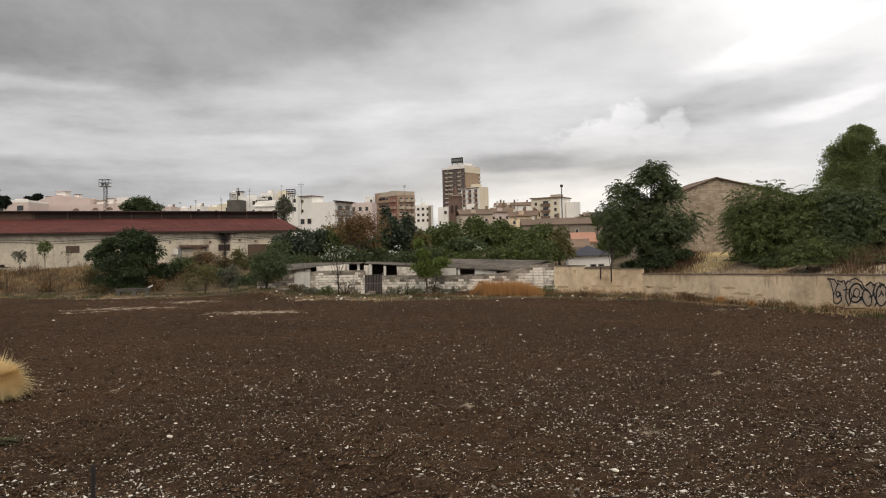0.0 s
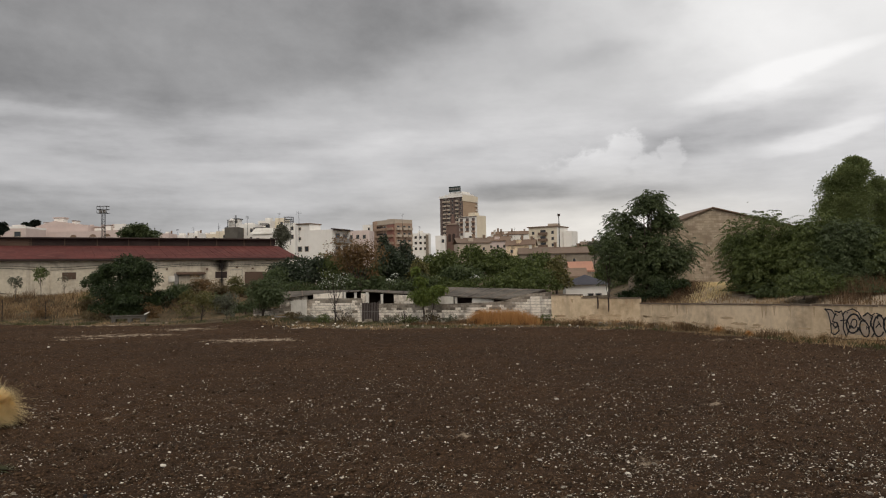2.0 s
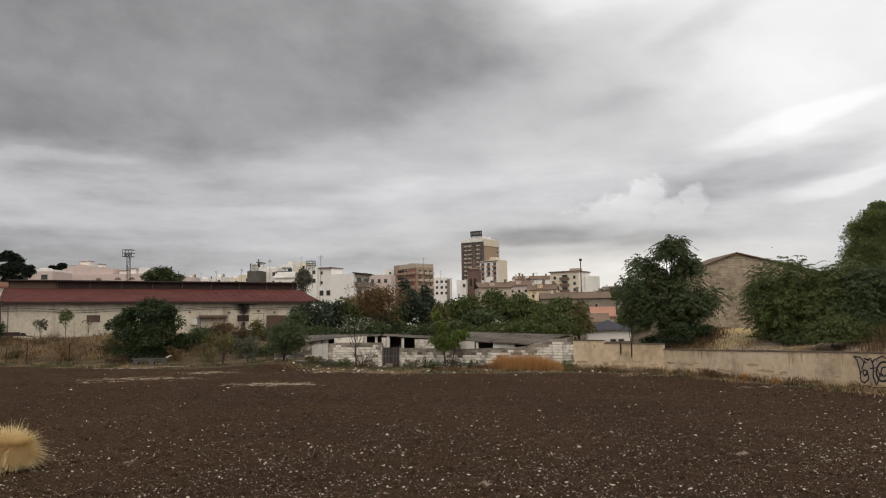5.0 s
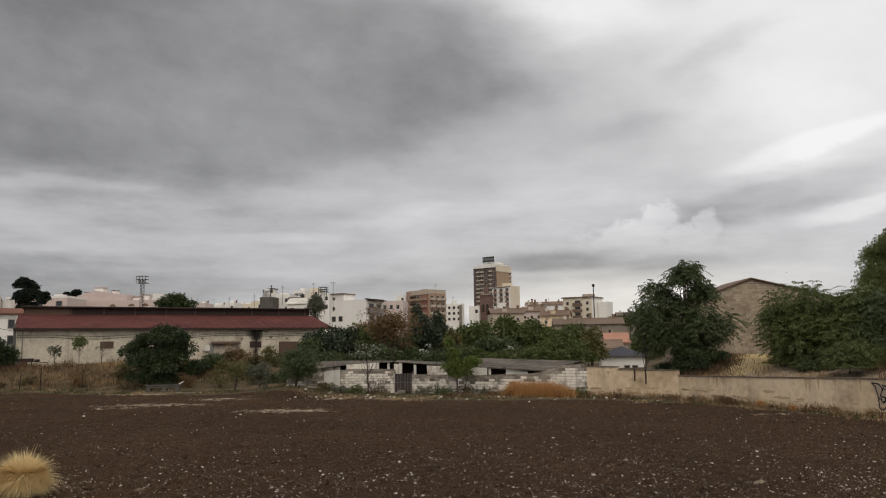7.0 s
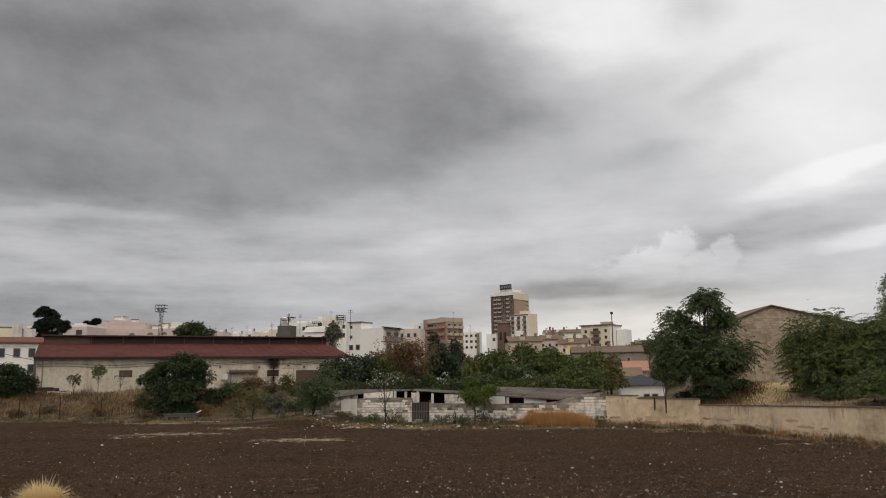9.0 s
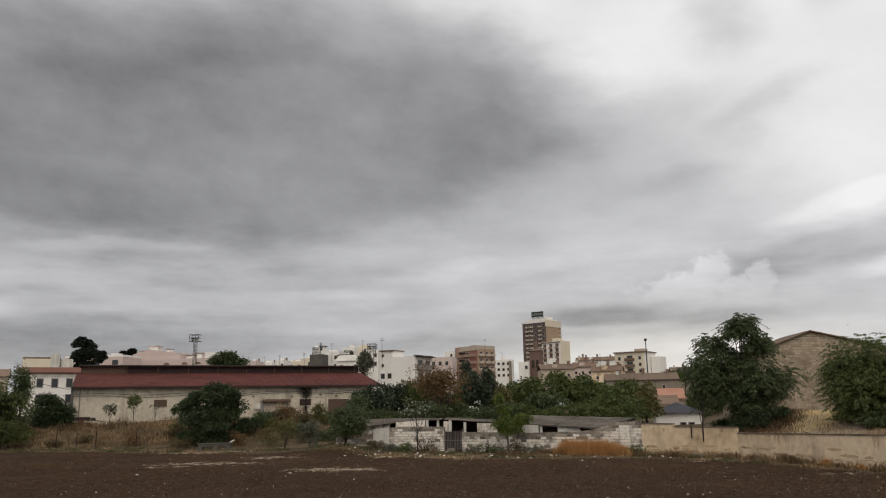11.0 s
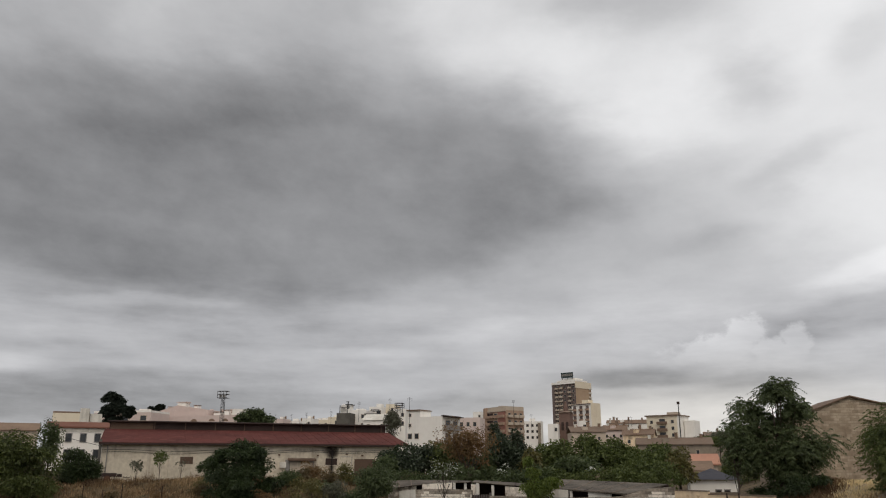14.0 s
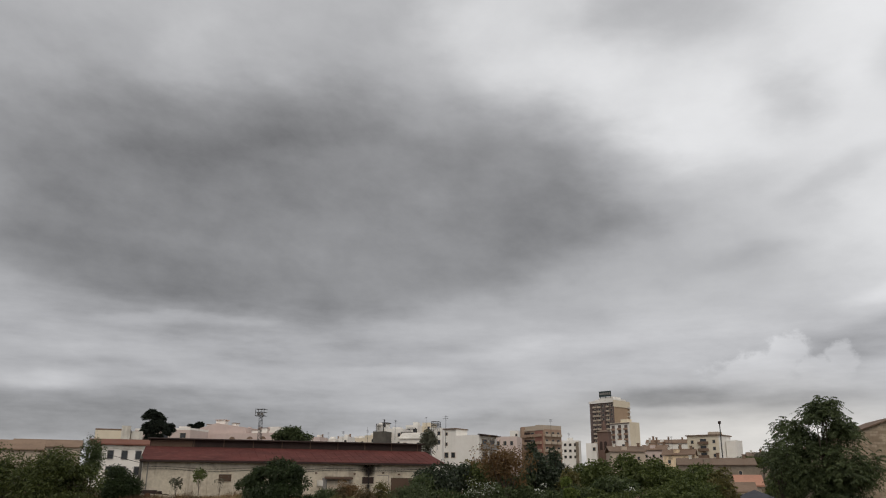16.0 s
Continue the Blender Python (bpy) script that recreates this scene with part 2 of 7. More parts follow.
def ground_material():
    m = bpy.data.materials.new("ploughed_soil_and_dry_turf")
    m.use_nodes = True
    t = m.node_tree
    p = t.nodes["Principled BSDF"]
    p.inputs["Roughness"].default_value = 0.95
    p.inputs["Specular IOR Level"].default_value = 0.15
    pos = t.nodes.new("ShaderNodeNewGeometry").outputs["Position"]
    att = t.nodes.new("ShaderNodeAttribute")
    att.attribute_name = "tilled"
    straw = t.nodes.new("ShaderNodeAttribute")
    straw.attribute_name = "straw"
    big = noise_node(t, pos, 0.12, 4.0)
    fine = noise_node(t, pos, 7.0, 8.0, 0.78)
    grit = noise_node(t, pos, 26.0, 4.0, 0.75)
    mid = noise_node(t, pos, 0.9, 5.0, 0.65)

    def blend(fac, a, b):
        x = t.nodes.new("ShaderNodeMix")
        x.data_type = "RGBA"
        for i, v in ((6, a), (7, b)):
            if isinstance(v, tuple):
                x.inputs[i].default_value = (*v, 1)
            else:
                t.links.new(v, x.inputs[i])
        t.links.new(fac, x.inputs[0])
        return x.outputs[2]

    def steps(value, lo, hi):
        r = t.nodes.new("ShaderNodeMapRange")
        r.inputs["From Min"].default_value, r.inputs["From Max"].default_value = lo, hi
        t.links.new(value, r.inputs["Value"])
        return r.outputs[0]

    soil = blend(steps(big, 0.35, 0.65), (0.041, 0.0222, 0.0105), (0.072, 0.0375, 0.0172))
    soil = blend(steps(fine, 0.50, 0.75), soil, (0.112, 0.066, 0.0335))
    # low grit is darkened: shade in the soil pits, put into the colour
    soil = blend(steps(grit, 0.505, 0.40), soil, (0.018, 0.0100, 0.0054))
    soil = blend(steps(grit, 0.58, 0.66), soil, (0.225, 0.150, 0.090))
    turf = blend(steps(big, 0.4, 0.6), (0.066, 0.046, 0.026), (0.15, 0.108, 0.064))
    turf = blend(steps(mid, 0.48, 0.62), turf, (0.050, 0.046, 0.024))
    turf = blend(steps(fine, 0.5, 0.75), turf, (0.21, 0.16, 0.10))
    edge = math_node(t, "ADD", att.outputs["Fac"], math_node(t, "MULTIPLY", math_node(t, "SUBTRACT", fine, 0.5), 0.8))
    col = blend(steps(edge, 0.4, 0.6), turf, soil)
    chaff = math_node(t, "ADD", straw.outputs["Fac"], math_node(t, "ADD", math_node(t, "MULTIPLY", math_node(t, "SUBTRACT", mid, 0.5), 2.6), math_node(t, "MULTIPLY", math_node(t, "SUBTRACT", fine, 0.5), 2.6)))
    col = blend(steps(chaff, 0.55, 0.95), col, (0.40, 0.32, 0.235))
    t.links.new(col, p.inputs["Base Color"])
    b = t.nodes.new("ShaderNodeBump")
    b.inputs["Strength"].default_value, b.inputs["Distance"].default_value = 0.9, 0.08
    t.links.new(math_node(t, "ADD", fine, math_node(t, "MULTIPLY", grit, 0.5)), b.inputs["Height"])
    t.links.new(b.outputs[0], p.inputs["Normal"])
    return m


def glass_material():
    m = bpy.data.materials.new("window_glass")
    m.use_nodes = True
    p = m.node_tree.nodes["Principled BSDF"]
    p.inputs["Base Color"].default_value = (0.035, 0.038, 0.042, 1)
    p.inputs["Roughness"].default_value = 0.12
    return m


GROUND = ground_material()
GLASS = glass_material()
SOOTY = surface("cream_render", (0.46, 0.40, 0.31), (0.72, 0.65, 0.52), 0.7, streak=0.6, spots=0.6, dirt=(0.22, 0.17, 0.125), span=(0.38, 0.70), stain=(0.53, 0.74))
RED_ROOF = surface("red_roof_sheet", (0.062, 0.015, 0.012), (0.125, 0.033, 0.026), 0.8, rough=0.95, streak=0.25, dirt=(0.185, 0.072, 0.055), spots=0.55, span=(0.40, 0.68), stain=(0.54, 0.72))
DARK_BOARD = surface("dark_brown_board", (0.030, 0.020, 0.018), (0.060, 0.040, 0.034), 2.0)
RUST = surface("rusty_iron", (0.07, 0.035, 0.02), (0.13, 0.06, 0.035), 6.0, rough=0.8)
BROWN_DOOR = surface("brown_painted_door", (0.085, 0.055, 0.04), (0.13, 0.085, 0.06), 2.0, streak=0.3)
GREY_BOARD = surface("grey_board", (0.20, 0.19, 0.18), (0.30, 0.28, 0.26), 2.0, streak=0.4)
TAN_WALL = surface("sandy_render", (0.56, 0.415, 0.255), (0.86, 0.69, 0.48), 0.6, streak=0.30, spots=0.72, dirt=(0.22, 0.145, 0.088), span=(0.36, 0.64), stain=(0.53, 0.70))
COPING = surface("wall_coping", (0.13, 0.095, 0.07), (0.22, 0.17, 0.125), 2.5)
WHITE_BLOCK = surface("whitewashed_block", (0.30, 0.255, 0.20), (0.86, 0.79, 0.685), 0.9, streak=0.5, spots=0.75, dirt=(0.11, 0.088, 0.068), islands=0.10, span=(0.40, 0.58), stain=(0.54, 0.66))
WORN_BLOCK = surface("weathered_block", (0.115, 0.096, 0.076), (0.44, 0.385, 0.315), 1.4, streak=0.5, spots=0.5, dirt=(0.07, 0.058, 0.046), islands=0.2, span=(0.40, 0.68))
GREY_MORTAR = surface("grey_mortar", (0.17, 0.14, 0.108), (0.32, 0.27, 0.21), 3.0)
TAN_BLOCK = surface("concrete_block", (0.37, 0.295, 0.21), (0.56, 0.46, 0.345), 0.9, streak=0.5, spots=0.45, islands=0.45, dirt=(0.20, 0.145, 0.10), stain=(0.52, 0.72))
BLOCK_MORTAR = surface("block_mortar", (0.25, 0.195, 0.14), (0.40, 0.32, 0.24), 1.2)
OLD_SHEET = surface("grey_fibre_cement_sheet", (0.048, 0.040, 0.032), (0.17, 0.145, 0.115), 1.4, streak=0.3, spots=0.8, dirt=(0.05, 0.042, 0.034), span=(0.42, 0.66))
WHITE_WASH = surface("white_wash", (0.52, 0.49, 0.43), (0.80, 0.77, 0.70), 1.0, streak=0.5, spots=0.35, dirt=(0.30, 0.265, 0.22))
WHITE_TOWN = surface("white_town_render", (0.80, 0.765, 0.705), (0.92, 0.89, 0.835), 0.25, streak=0.3, dirt=(0.45, 0.42, 0.37))
PINK_TOWN = surface("pale_pink_render", (0.56, 0.45, 0.41), (0.68, 0.57, 0.52), 0.25, streak=0.2, dirt=(0.40, 0.31, 0.28))
CREAM_TOWN = surface("cream_render_flats", (0.68, 0.59, 0.45), (0.82, 0.74, 0.59), 0.25, streak=0.15, dirt=(0.4, 0.33, 0.25))
BRICK_TOWN = surface("brick_facing", (0.31, 0.21, 0.15), (0.42, 0.30, 0.22), 0.4, streak=0.2)
RED_FACING = surface("red_brick_facing", (0.27, 0.125, 0.095), (0.36, 0.18, 0.14), 0.5, streak=0.2)
TOWER_TAN = surface("tan_facing", (0.38, 0.27, 0.18), (0.50, 0.37, 0.26), 0.3)
TOWER_DARK = surface("dark_brick_facing", (0.12, 0.09, 0.082), (0.20, 0.155, 0.14), 0.3)
BELL_BRICK = surface("red_brown_brick", (0.13, 0.082, 0.066), (0.20, 0.13, 0.105), 0.6, streak=0.3)
BAND = surface("pale_stone_band", (0.44, 0.36, 0.28), (0.54, 0.46, 0.37), 0.5)
TILE_OLD = surface("old_clay_tile", (0.17, 0.115, 0.082), (0.27, 0.19, 0.135), 0.8, spots=0.4, dirt=(0.12, 0.09, 0.07), islands=0.4)
TILE_BRICK = surface("dull_red_tile", (0.15, 0.065, 0.045), (0.23, 0.11, 0.08), 0.8, spots=0.3)
TILE_RED = surface("orange_clay_tile", (0.34, 0.16, 0.105), (0.46, 0.24, 0.165), 0.8, spots=0.2, islands=0.4)
TILE_DULL = surface("brown_tile_roof", (0.16, 0.115, 0.085), (0.25, 0.185, 0.14), 0.5, spots=0.4, islands=0.3)
SLATE = surface("dark_slate_roof", (0.045, 0.045, 0.055), (0.085, 0.085, 0.10), 0.8)
STEEL = surface("galvanised_steel", (0.035, 0.035, 0.036), (0.08, 0.08, 0.08), 2.0, rough=0.7, metal=0.2)
CABLE = surface("black_cable", (0.02, 0.02, 0.02), (0.035, 0.03, 0.03), 2.0)
CONCRETE = surface("grey_concrete", (0.075, 0.068, 0.058), (0.15, 0.138, 0.12), 2.5, streak=0.3)
GATE_PAINT = surface("grey_gate_paint", (0.10, 0.09, 0.085), (0.17, 0.155, 0.145), 2.0, streak=0.3, dirt=(0.12, 0.06, 0.04))
BLACK_PAINT = surface("black_spray_paint", (0.012, 0.012, 0.014), (0.03, 0.03, 0.032), 3.0, bump=0)
SIGN_DARK = surface("dark_sign_board", (0.03, 0.045, 0.045), (0.05, 0.07, 0.07), 1.0)
BARK = surface("bark", (0.065, 0.05, 0.04), (0.12, 0.095, 0.075), 5.0, bump=0.6)
DARK_BARK = surface("dark_bark", (0.030, 0.022, 0.018), (0.055, 0.042, 0.034), 5.0, bump=0.6)
STONE = surface("limestone", (0.25, 0.215, 0.17), (0.86, 0.80, 0.70), 6.0, islands=0.9, bump=0.4)
LEAF_DEEP = foliage("deep_green_leaf", (0.022, 0.038, 0.014), (0.118, 0.148, 0.060))
LEAF_FIG = foliage("fig_leaf", (0.008, 0.016, 0.006), (0.062, 0.090, 0.032), spread=1.2)
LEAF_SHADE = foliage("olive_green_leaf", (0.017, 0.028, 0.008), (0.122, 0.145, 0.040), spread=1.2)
LEAF_MID = foliage("mid_green_leaf", (0.027, 0.046, 0.013), (0.152, 0.182, 0.054), clear=0.3)
LEAF_BRIGHT = foliage("bright_green_leaf", (0.052, 0.086, 0.019), (0.215, 0.265, 0.060), clear=0.35, spread=1.0)
LEAF_POPLAR = foliage("poplar_leaf", (0.085, 0.118, 0.042), (0.25, 0.285, 0.115), clear=0.5, spread=1.0)
LEAF_GLOSS = foliage("glossy_leaf", (0.016, 0.026, 0.015), (0.066, 0.086, 0.046), gloss=0.35)
LEAF_RUST = foliage("rust_leaf", (0.075, 0.056, 0.022), (0.29, 0.17, 0.078), clear=0.35)
LEAF_PALE = foliage("pale_silver_leaf", (0.30, 0.33, 0.27), (0.78, 0.80, 0.72), clear=0.15)
LEAF_OLIVE = foliage("olive_leaf", (0.050, 0.052, 0.016), (0.20, 0.175, 0.062), clear=0.3)
LEAF_GREY = foliage("grey_green_leaf", (0.065, 0.070, 0.045), (0.17, 0.17, 0.12))
LEAF_PINE = foliage("pine_needle", (0.008, 0.014, 0.010), (0.024, 0.034, 0.021), gloss=0.8, clear=0.1)
WEED = foliage("weed_leaf", (0.060, 0.048, 0.022), (0.17, 0.125, 0.060))
GRASS_DRY = foliage("dry_grass", (0.12, 0.076, 0.038), (0.47, 0.33, 0.18), gloss=0.8, patch=0.35, single=0.35, spread=2.6)
GRASS_BROWN = foliage("brown_weed", (0.050, 0.034, 0.020), (0.21, 0.13, 0.068), gloss=0.8, patch=0.35, single=0.35, spread=2.4)
GRASS_GOLD = foliage("golden_grass", (0.72, 0.55, 0.27), (0.93, 0.80, 0.50), gloss=0.8, clear=0.5)
GRASS_ORANGE = foliage("orange_grass", (0.36, 0.17, 0.055), (0.62, 0.36, 0.15), gloss=0.8)
GRASS_GREEN = foliage("green_weed", (0.045, 0.050, 0.020), (0.12, 0.12, 0.050), gloss=0.8)


# ---------------------------------------------------------------- mesh helpers
class Mesh:
    """Collects simple solids into one mesh."""

    def __init__(self):
        self.v, self.f, self.k = [], [], []

    def add(self, verts, faces, k=0):
        o = len(self.v)
        self.v += [tuple(p) for p in verts]
        self.f += [tuple(i + o for i in q) for q in faces]
        self.k += [k] * len(faces)
        return self

    def box(self, x0, x1, y0, y1, z0, z1, k=0):
        return self.add([(x0, y0, z0), (x1, y0, z0), (x1, y1, z0), (x0, y1, z0), (x0, y0, z1), (x1, y0, z1), (x1, y1, z1), (x0, y1, z1)],
                        [(0, 3, 2, 1), (4, 5, 6, 7), (0, 1, 5, 4), (1, 2, 6, 5), (2, 3, 7, 6), (3, 0, 4, 7)], k)

    def slab(self, corners, thick, k=0):
        """A plate under four (or more) corner points, given anticlockwise from above."""
        n = len(corners)
        low = [(x, y, z - thick) for x, y, z in corners]
        return self.add(list(corners) + low, [tuple(range(n)), tuple(range(2 * n - 1, n - 1, -1))]
                        + [(i, i + n, (i + 1) % n + n, (i + 1) % n) for i in range(n)], k)

    def wall(self, a, b, thick, z0, za, zb, k=0):
        """An upright wall from a to b (plan), tops za and zb, thickened to the left of a-b."""
        (ax, ay), (bx, by) = a, b
        l = math.hypot(bx - ax, by - ay)
        nx, ny = -(by - ay) / l * thick, (bx - ax) / l * thick
        v = [(ax, ay, z0), (bx, by, z0), (bx + nx, by + ny, z0), (ax + nx, ay + ny, z0), (ax, ay, za), (bx, by, zb), (bx + nx, by + ny, zb), (ax + nx, ay + ny, za)]
        return self.add(v, [(0, 3, 2, 1), (4, 5, 6, 7), (0, 1, 5, 4), (1, 2, 6, 5), (2, 3, 7, 6), (3, 0, 4, 7)], k)

    def ring(self, x0, x1, z0, z1, f, y0, y1, k=0):
        """A rectangular frame of width f round an opening."""
        v = []
        for y in (y0, y1):
            for a, b, c, d in ((x0 - f, x1 + f, z0 - f, z1 + f), (x0, x1, z0, z1)):
                v += [(a, y, c), (b, y, c), (b, y, d), (a, y, d)]
        q = []
        for i in range(4):
            j = (i + 1) % 4
            q += [(i, j, 4 + j, 4 + i), (8 + j, 8 + i, 12 + i, 12 + j), (j, i, 8 + i, 8 + j), (4 + i, 4 + j, 12 + j, 12 + i)]
        return self.add(v, q, k)

    def tube(self, points, radii, sides=7, k=0):
        pts = [Vector(p) for p in points]
        rings = []
        for i, p in enumerate(pts):
            d = (pts[min(i + 1, len(pts) - 1)] - pts[max(i - 1, 0)]).normalized()
            u = d.cross(Vector((0.31, 0.95, 0.07))).normalized()
            w = d.cross(u)
            rings.append([p + (u * math.cos(2 * math.pi * j / sides) + w * math.sin(2 * math.pi * j / sides)) * radii[i] for j in range(sides)])
        v = [q for r in rings for q in r]
        f = [(i * sides + j, i * sides + (j + 1) % sides, (i + 1) * sides + (j + 1) % sides, (i + 1) * sides + j) for i in range(len(pts) - 1) for j in range(sides)]
        f += [tuple(range(sides))[::-1], tuple((len(pts) - 1) * sides + j for j in range(sides))]
        return self.add(v, f, k)

    def data(self, name, *materials):
        me = bpy.data.meshes.new(name)
        me.from_pydata(self.v, [], self.f)
        for m in materials:
            me.materials.append(m)
        if len(materials) > 1:
            me.polygons.foreach_set("material_index", self.k)
        me.update()
        return me


def part(name, data, parent=None, label="", at=None):
    ob = new(name, data)
    if parent is not None:
        ob.parent = parent
    if at is not None:
        ob.matrix_local = at
    return tagged(ob, label)


def thing(name, label, category, m=None, group="", kind=""):
    ob = new(name)
    ob.empty_display_size = 0.2
    if m is not None:
        ob.matrix_world = m
    return tagged(ob, label, category, group, kind)


def fast_mesh(name, verts, tris, material, smooth=False):
    me = bpy.data.meshes.new(name)
    verts, tris = np.asarray(verts, np.float32), np.asarray(tris, np.int32)
    n = tris.shape[1]
    me.vertices.add(len(verts))
    me.vertices.foreach_set("co", verts.ravel())
    me.loops.add(tris.size)
    me.loops.foreach_set("vertex_index", tris.ravel())
    me.polygons.add(len(tris))
    me.polygons.foreach_set("loop_start", np.arange(0, tris.size, n, dtype=np.int32))
    if smooth:
        me.polygons.foreach_set("use_smooth", np.ones(len(tris), bool))
    me.materials.append(material)
    me.update(calc_edges=True)
    return me


# ---------------------------------------------------------------- terrain
WALL_LINE = [(8.0, 56.9), (13.3, 52.5), (20.2, 36.2), (31.0, 10.7)]


def smooth(x):
    x = np.clip(x, 0, 1)
    return x * x * (3 - 2 * x)


def wall_y(x):
    return np.interp(x, [p[0] for p in WALL_LINE], [p[1] for p in WALL_LINE])


def field_edge(x):
    """Far edge of the ploughed field."""
    return np.interp(x, [-90, -48, -42, -19, -13, 8, 13.3, 20.2, 31, 60], [78, 73, 74, 71, 61.6, 55.5, 51.3, 35.0, 9.5, -60])


def till_edge(x):
    return np.interp(x, [-90, -41, -32, -14, -6, 8, 13.3, 20.2, 31, 60], [73, 71.5, 67, 61.5, 55.0, 53.2, 48.2, 32.6, 7.5, -60])


def ground_z(x, y):
    x, y = np.asarray(x, float), np.asarray(y, float)
    left = smooth((y - field_edge(x) - 1.0) / 11.0) * np.interp(x, [-24, -8, 6], [2.15, 0.25, 0.25])
    right = np.where(x > 8, (smooth((y - wall_y(x) - 0.6) / 0.5) * 1.25 + smooth((y - wall_y(x) - 2.0) / 16.0) * 1.05) * np.interp(x / np.maximum(y, 1.0), [0.15, 0.215, 0.27], [0.3, 0.35, 1.0]), 0)
    far = np.clip((y - 120) / 500, 0, 1) * 14.0 + np.where(y < 120, 0, 1) * 0
    back = smooth((y - 85) / 30) * (np.interp(x, [-20, 0], [1.9, 0.7]) - np.clip(left + right, 0, 0.7))
    road = smooth((5.5 - y) / 4.0) * 1.9
    heap = 0.6 * np.exp(-((x + 14.0) / 4.5) ** 2) * smooth((y - 58.5) / 5.0) * smooth((78 - y) / 8.0)
    return left + right + back + far + road + heap


def ground():
    rng = np.random.default_rng(3)
    xs = np.concatenate([[-4000, -2000, -900, -400, -200, -130, -100], np.arange(-85, -42, 1.0), np.arange(-42, 34, 0.22), np.arange(34, 60, 1.5), [70, 90, 130, 200, 400, 900, 2000, 4000]])
    ys = np.concatenate([[-3000, -900, -300, -80, -30, -12, -4, 0, 2, 4, 5], np.arange(6, 79, 0.22), np.arange(79, 130, 1.5), [140, 160, 200, 260, 340, 460, 620, 900, 1600, 4000]])
    gx, gy = np.meshgrid(xs, ys)
    z = ground_z(gx, gy)
    tilled = smooth((till_edge(gx) - gy) / 2.2 + 0.5) * (gy > 4) * (gx < 40)
    rows = 0.02 * np.sin((gx * 0.75 + gy * 0.66) * 8.5 + 2 * np.sin(gx * 0.13))
    near = (gx > -42) & (gx < 34) & (gy < 79) & (gy > 6)
    z = z + near * (rng.normal(0, 0.032, z.shape) + rows) * (0.35 + 0.65 * tilled)
    straw = np.zeros_like(z)
    for (cx, cy), rx, ry, a in STRAW:
        straw = np.maximum(straw, np.exp(-(((gx - cx) / rx) ** 2 + ((gy - cy) / ry) ** 2)) * a)
    litter = smooth((gy - till_edge(gx)) / 2.0) * smooth((field_edge(gx) + 3 - gy) / 2.0) * (gx < 26)
    straw = np.maximum(straw, litter * np.interp(gx, [-40, -12, 2, 24], [0.22, 0.24, 0.30, 0.42]))
    ny, nx = z.shape
    idx = np.arange(nx * ny).reshape(ny, nx)
    quads = np.stack([idx[:-1, :-1], idx[:-1, 1:], idx[1:, 1:], idx[1:, :-1]], -1).reshape(-1, 4)
    me = fast_mesh("ground", np.stack([gx, gy, z], -1).reshape(-1, 3), quads, GROUND, True)
    for nm, val in (("tilled", tilled), ("straw", straw)):
        me.attributes.new(nm, "FLOAT", "POINT").data.foreach_set("value", val.ravel().astype(np.float32))
    return tagged(new("ground", me), "dark brown ploughed field with dry turf at its edges", "ground", kind="structure")


STRAW = [((-21.42, 52.73), 4.6, 1.9, 0.85), ((-11.24, 46.41), 3.6, 1.7, 0.9), ((-18.79, 58.51), 2.8, 2.0, 0.75), ((-23.07, 49.96), 1.6, 1.3, 0.7), ((-24.03, 79.97), 1.8, 1.4, 1.1), ((7.31, 58.40), 7.0, 0.9, 0.8), ((12.35, 49.92), 4.0, 0.8, 0.8),
         ((-10.56, 20.97), 0.9, 0.25, 0.75), ((7.37, 20.87), 0.8, 0.3, 0.8), ((-8.77, 20.31), 1.6, 0.2, 0.5), ((3.49, 14.78), 0.7, 0.5, 0.55), ((0.37, 17.70), 0.6, 0.5, 0.45), ((17.37, 40.69), 4.0, 0.9, 0.7),
         ((19.4, 52), 3.2, 8.0, 1.9), ((22.5, 42), 3.4, 7.0, 1.6), ((15, 52), 2.0, 3.0, 0.7), ((-28.39, 66.21), 4.0, 0.9, 0.95), ((-26.15, 68.45), 3.0, 0.9, 1.0), ((-38.51, 71.74), 5, 1.0, 0.7), ((-3.72, 60.10), 5.0, 0.6, 0.6), ((-10.13, 57.21), 3.0, 1.2, 0.55)]
FIELD = ground()


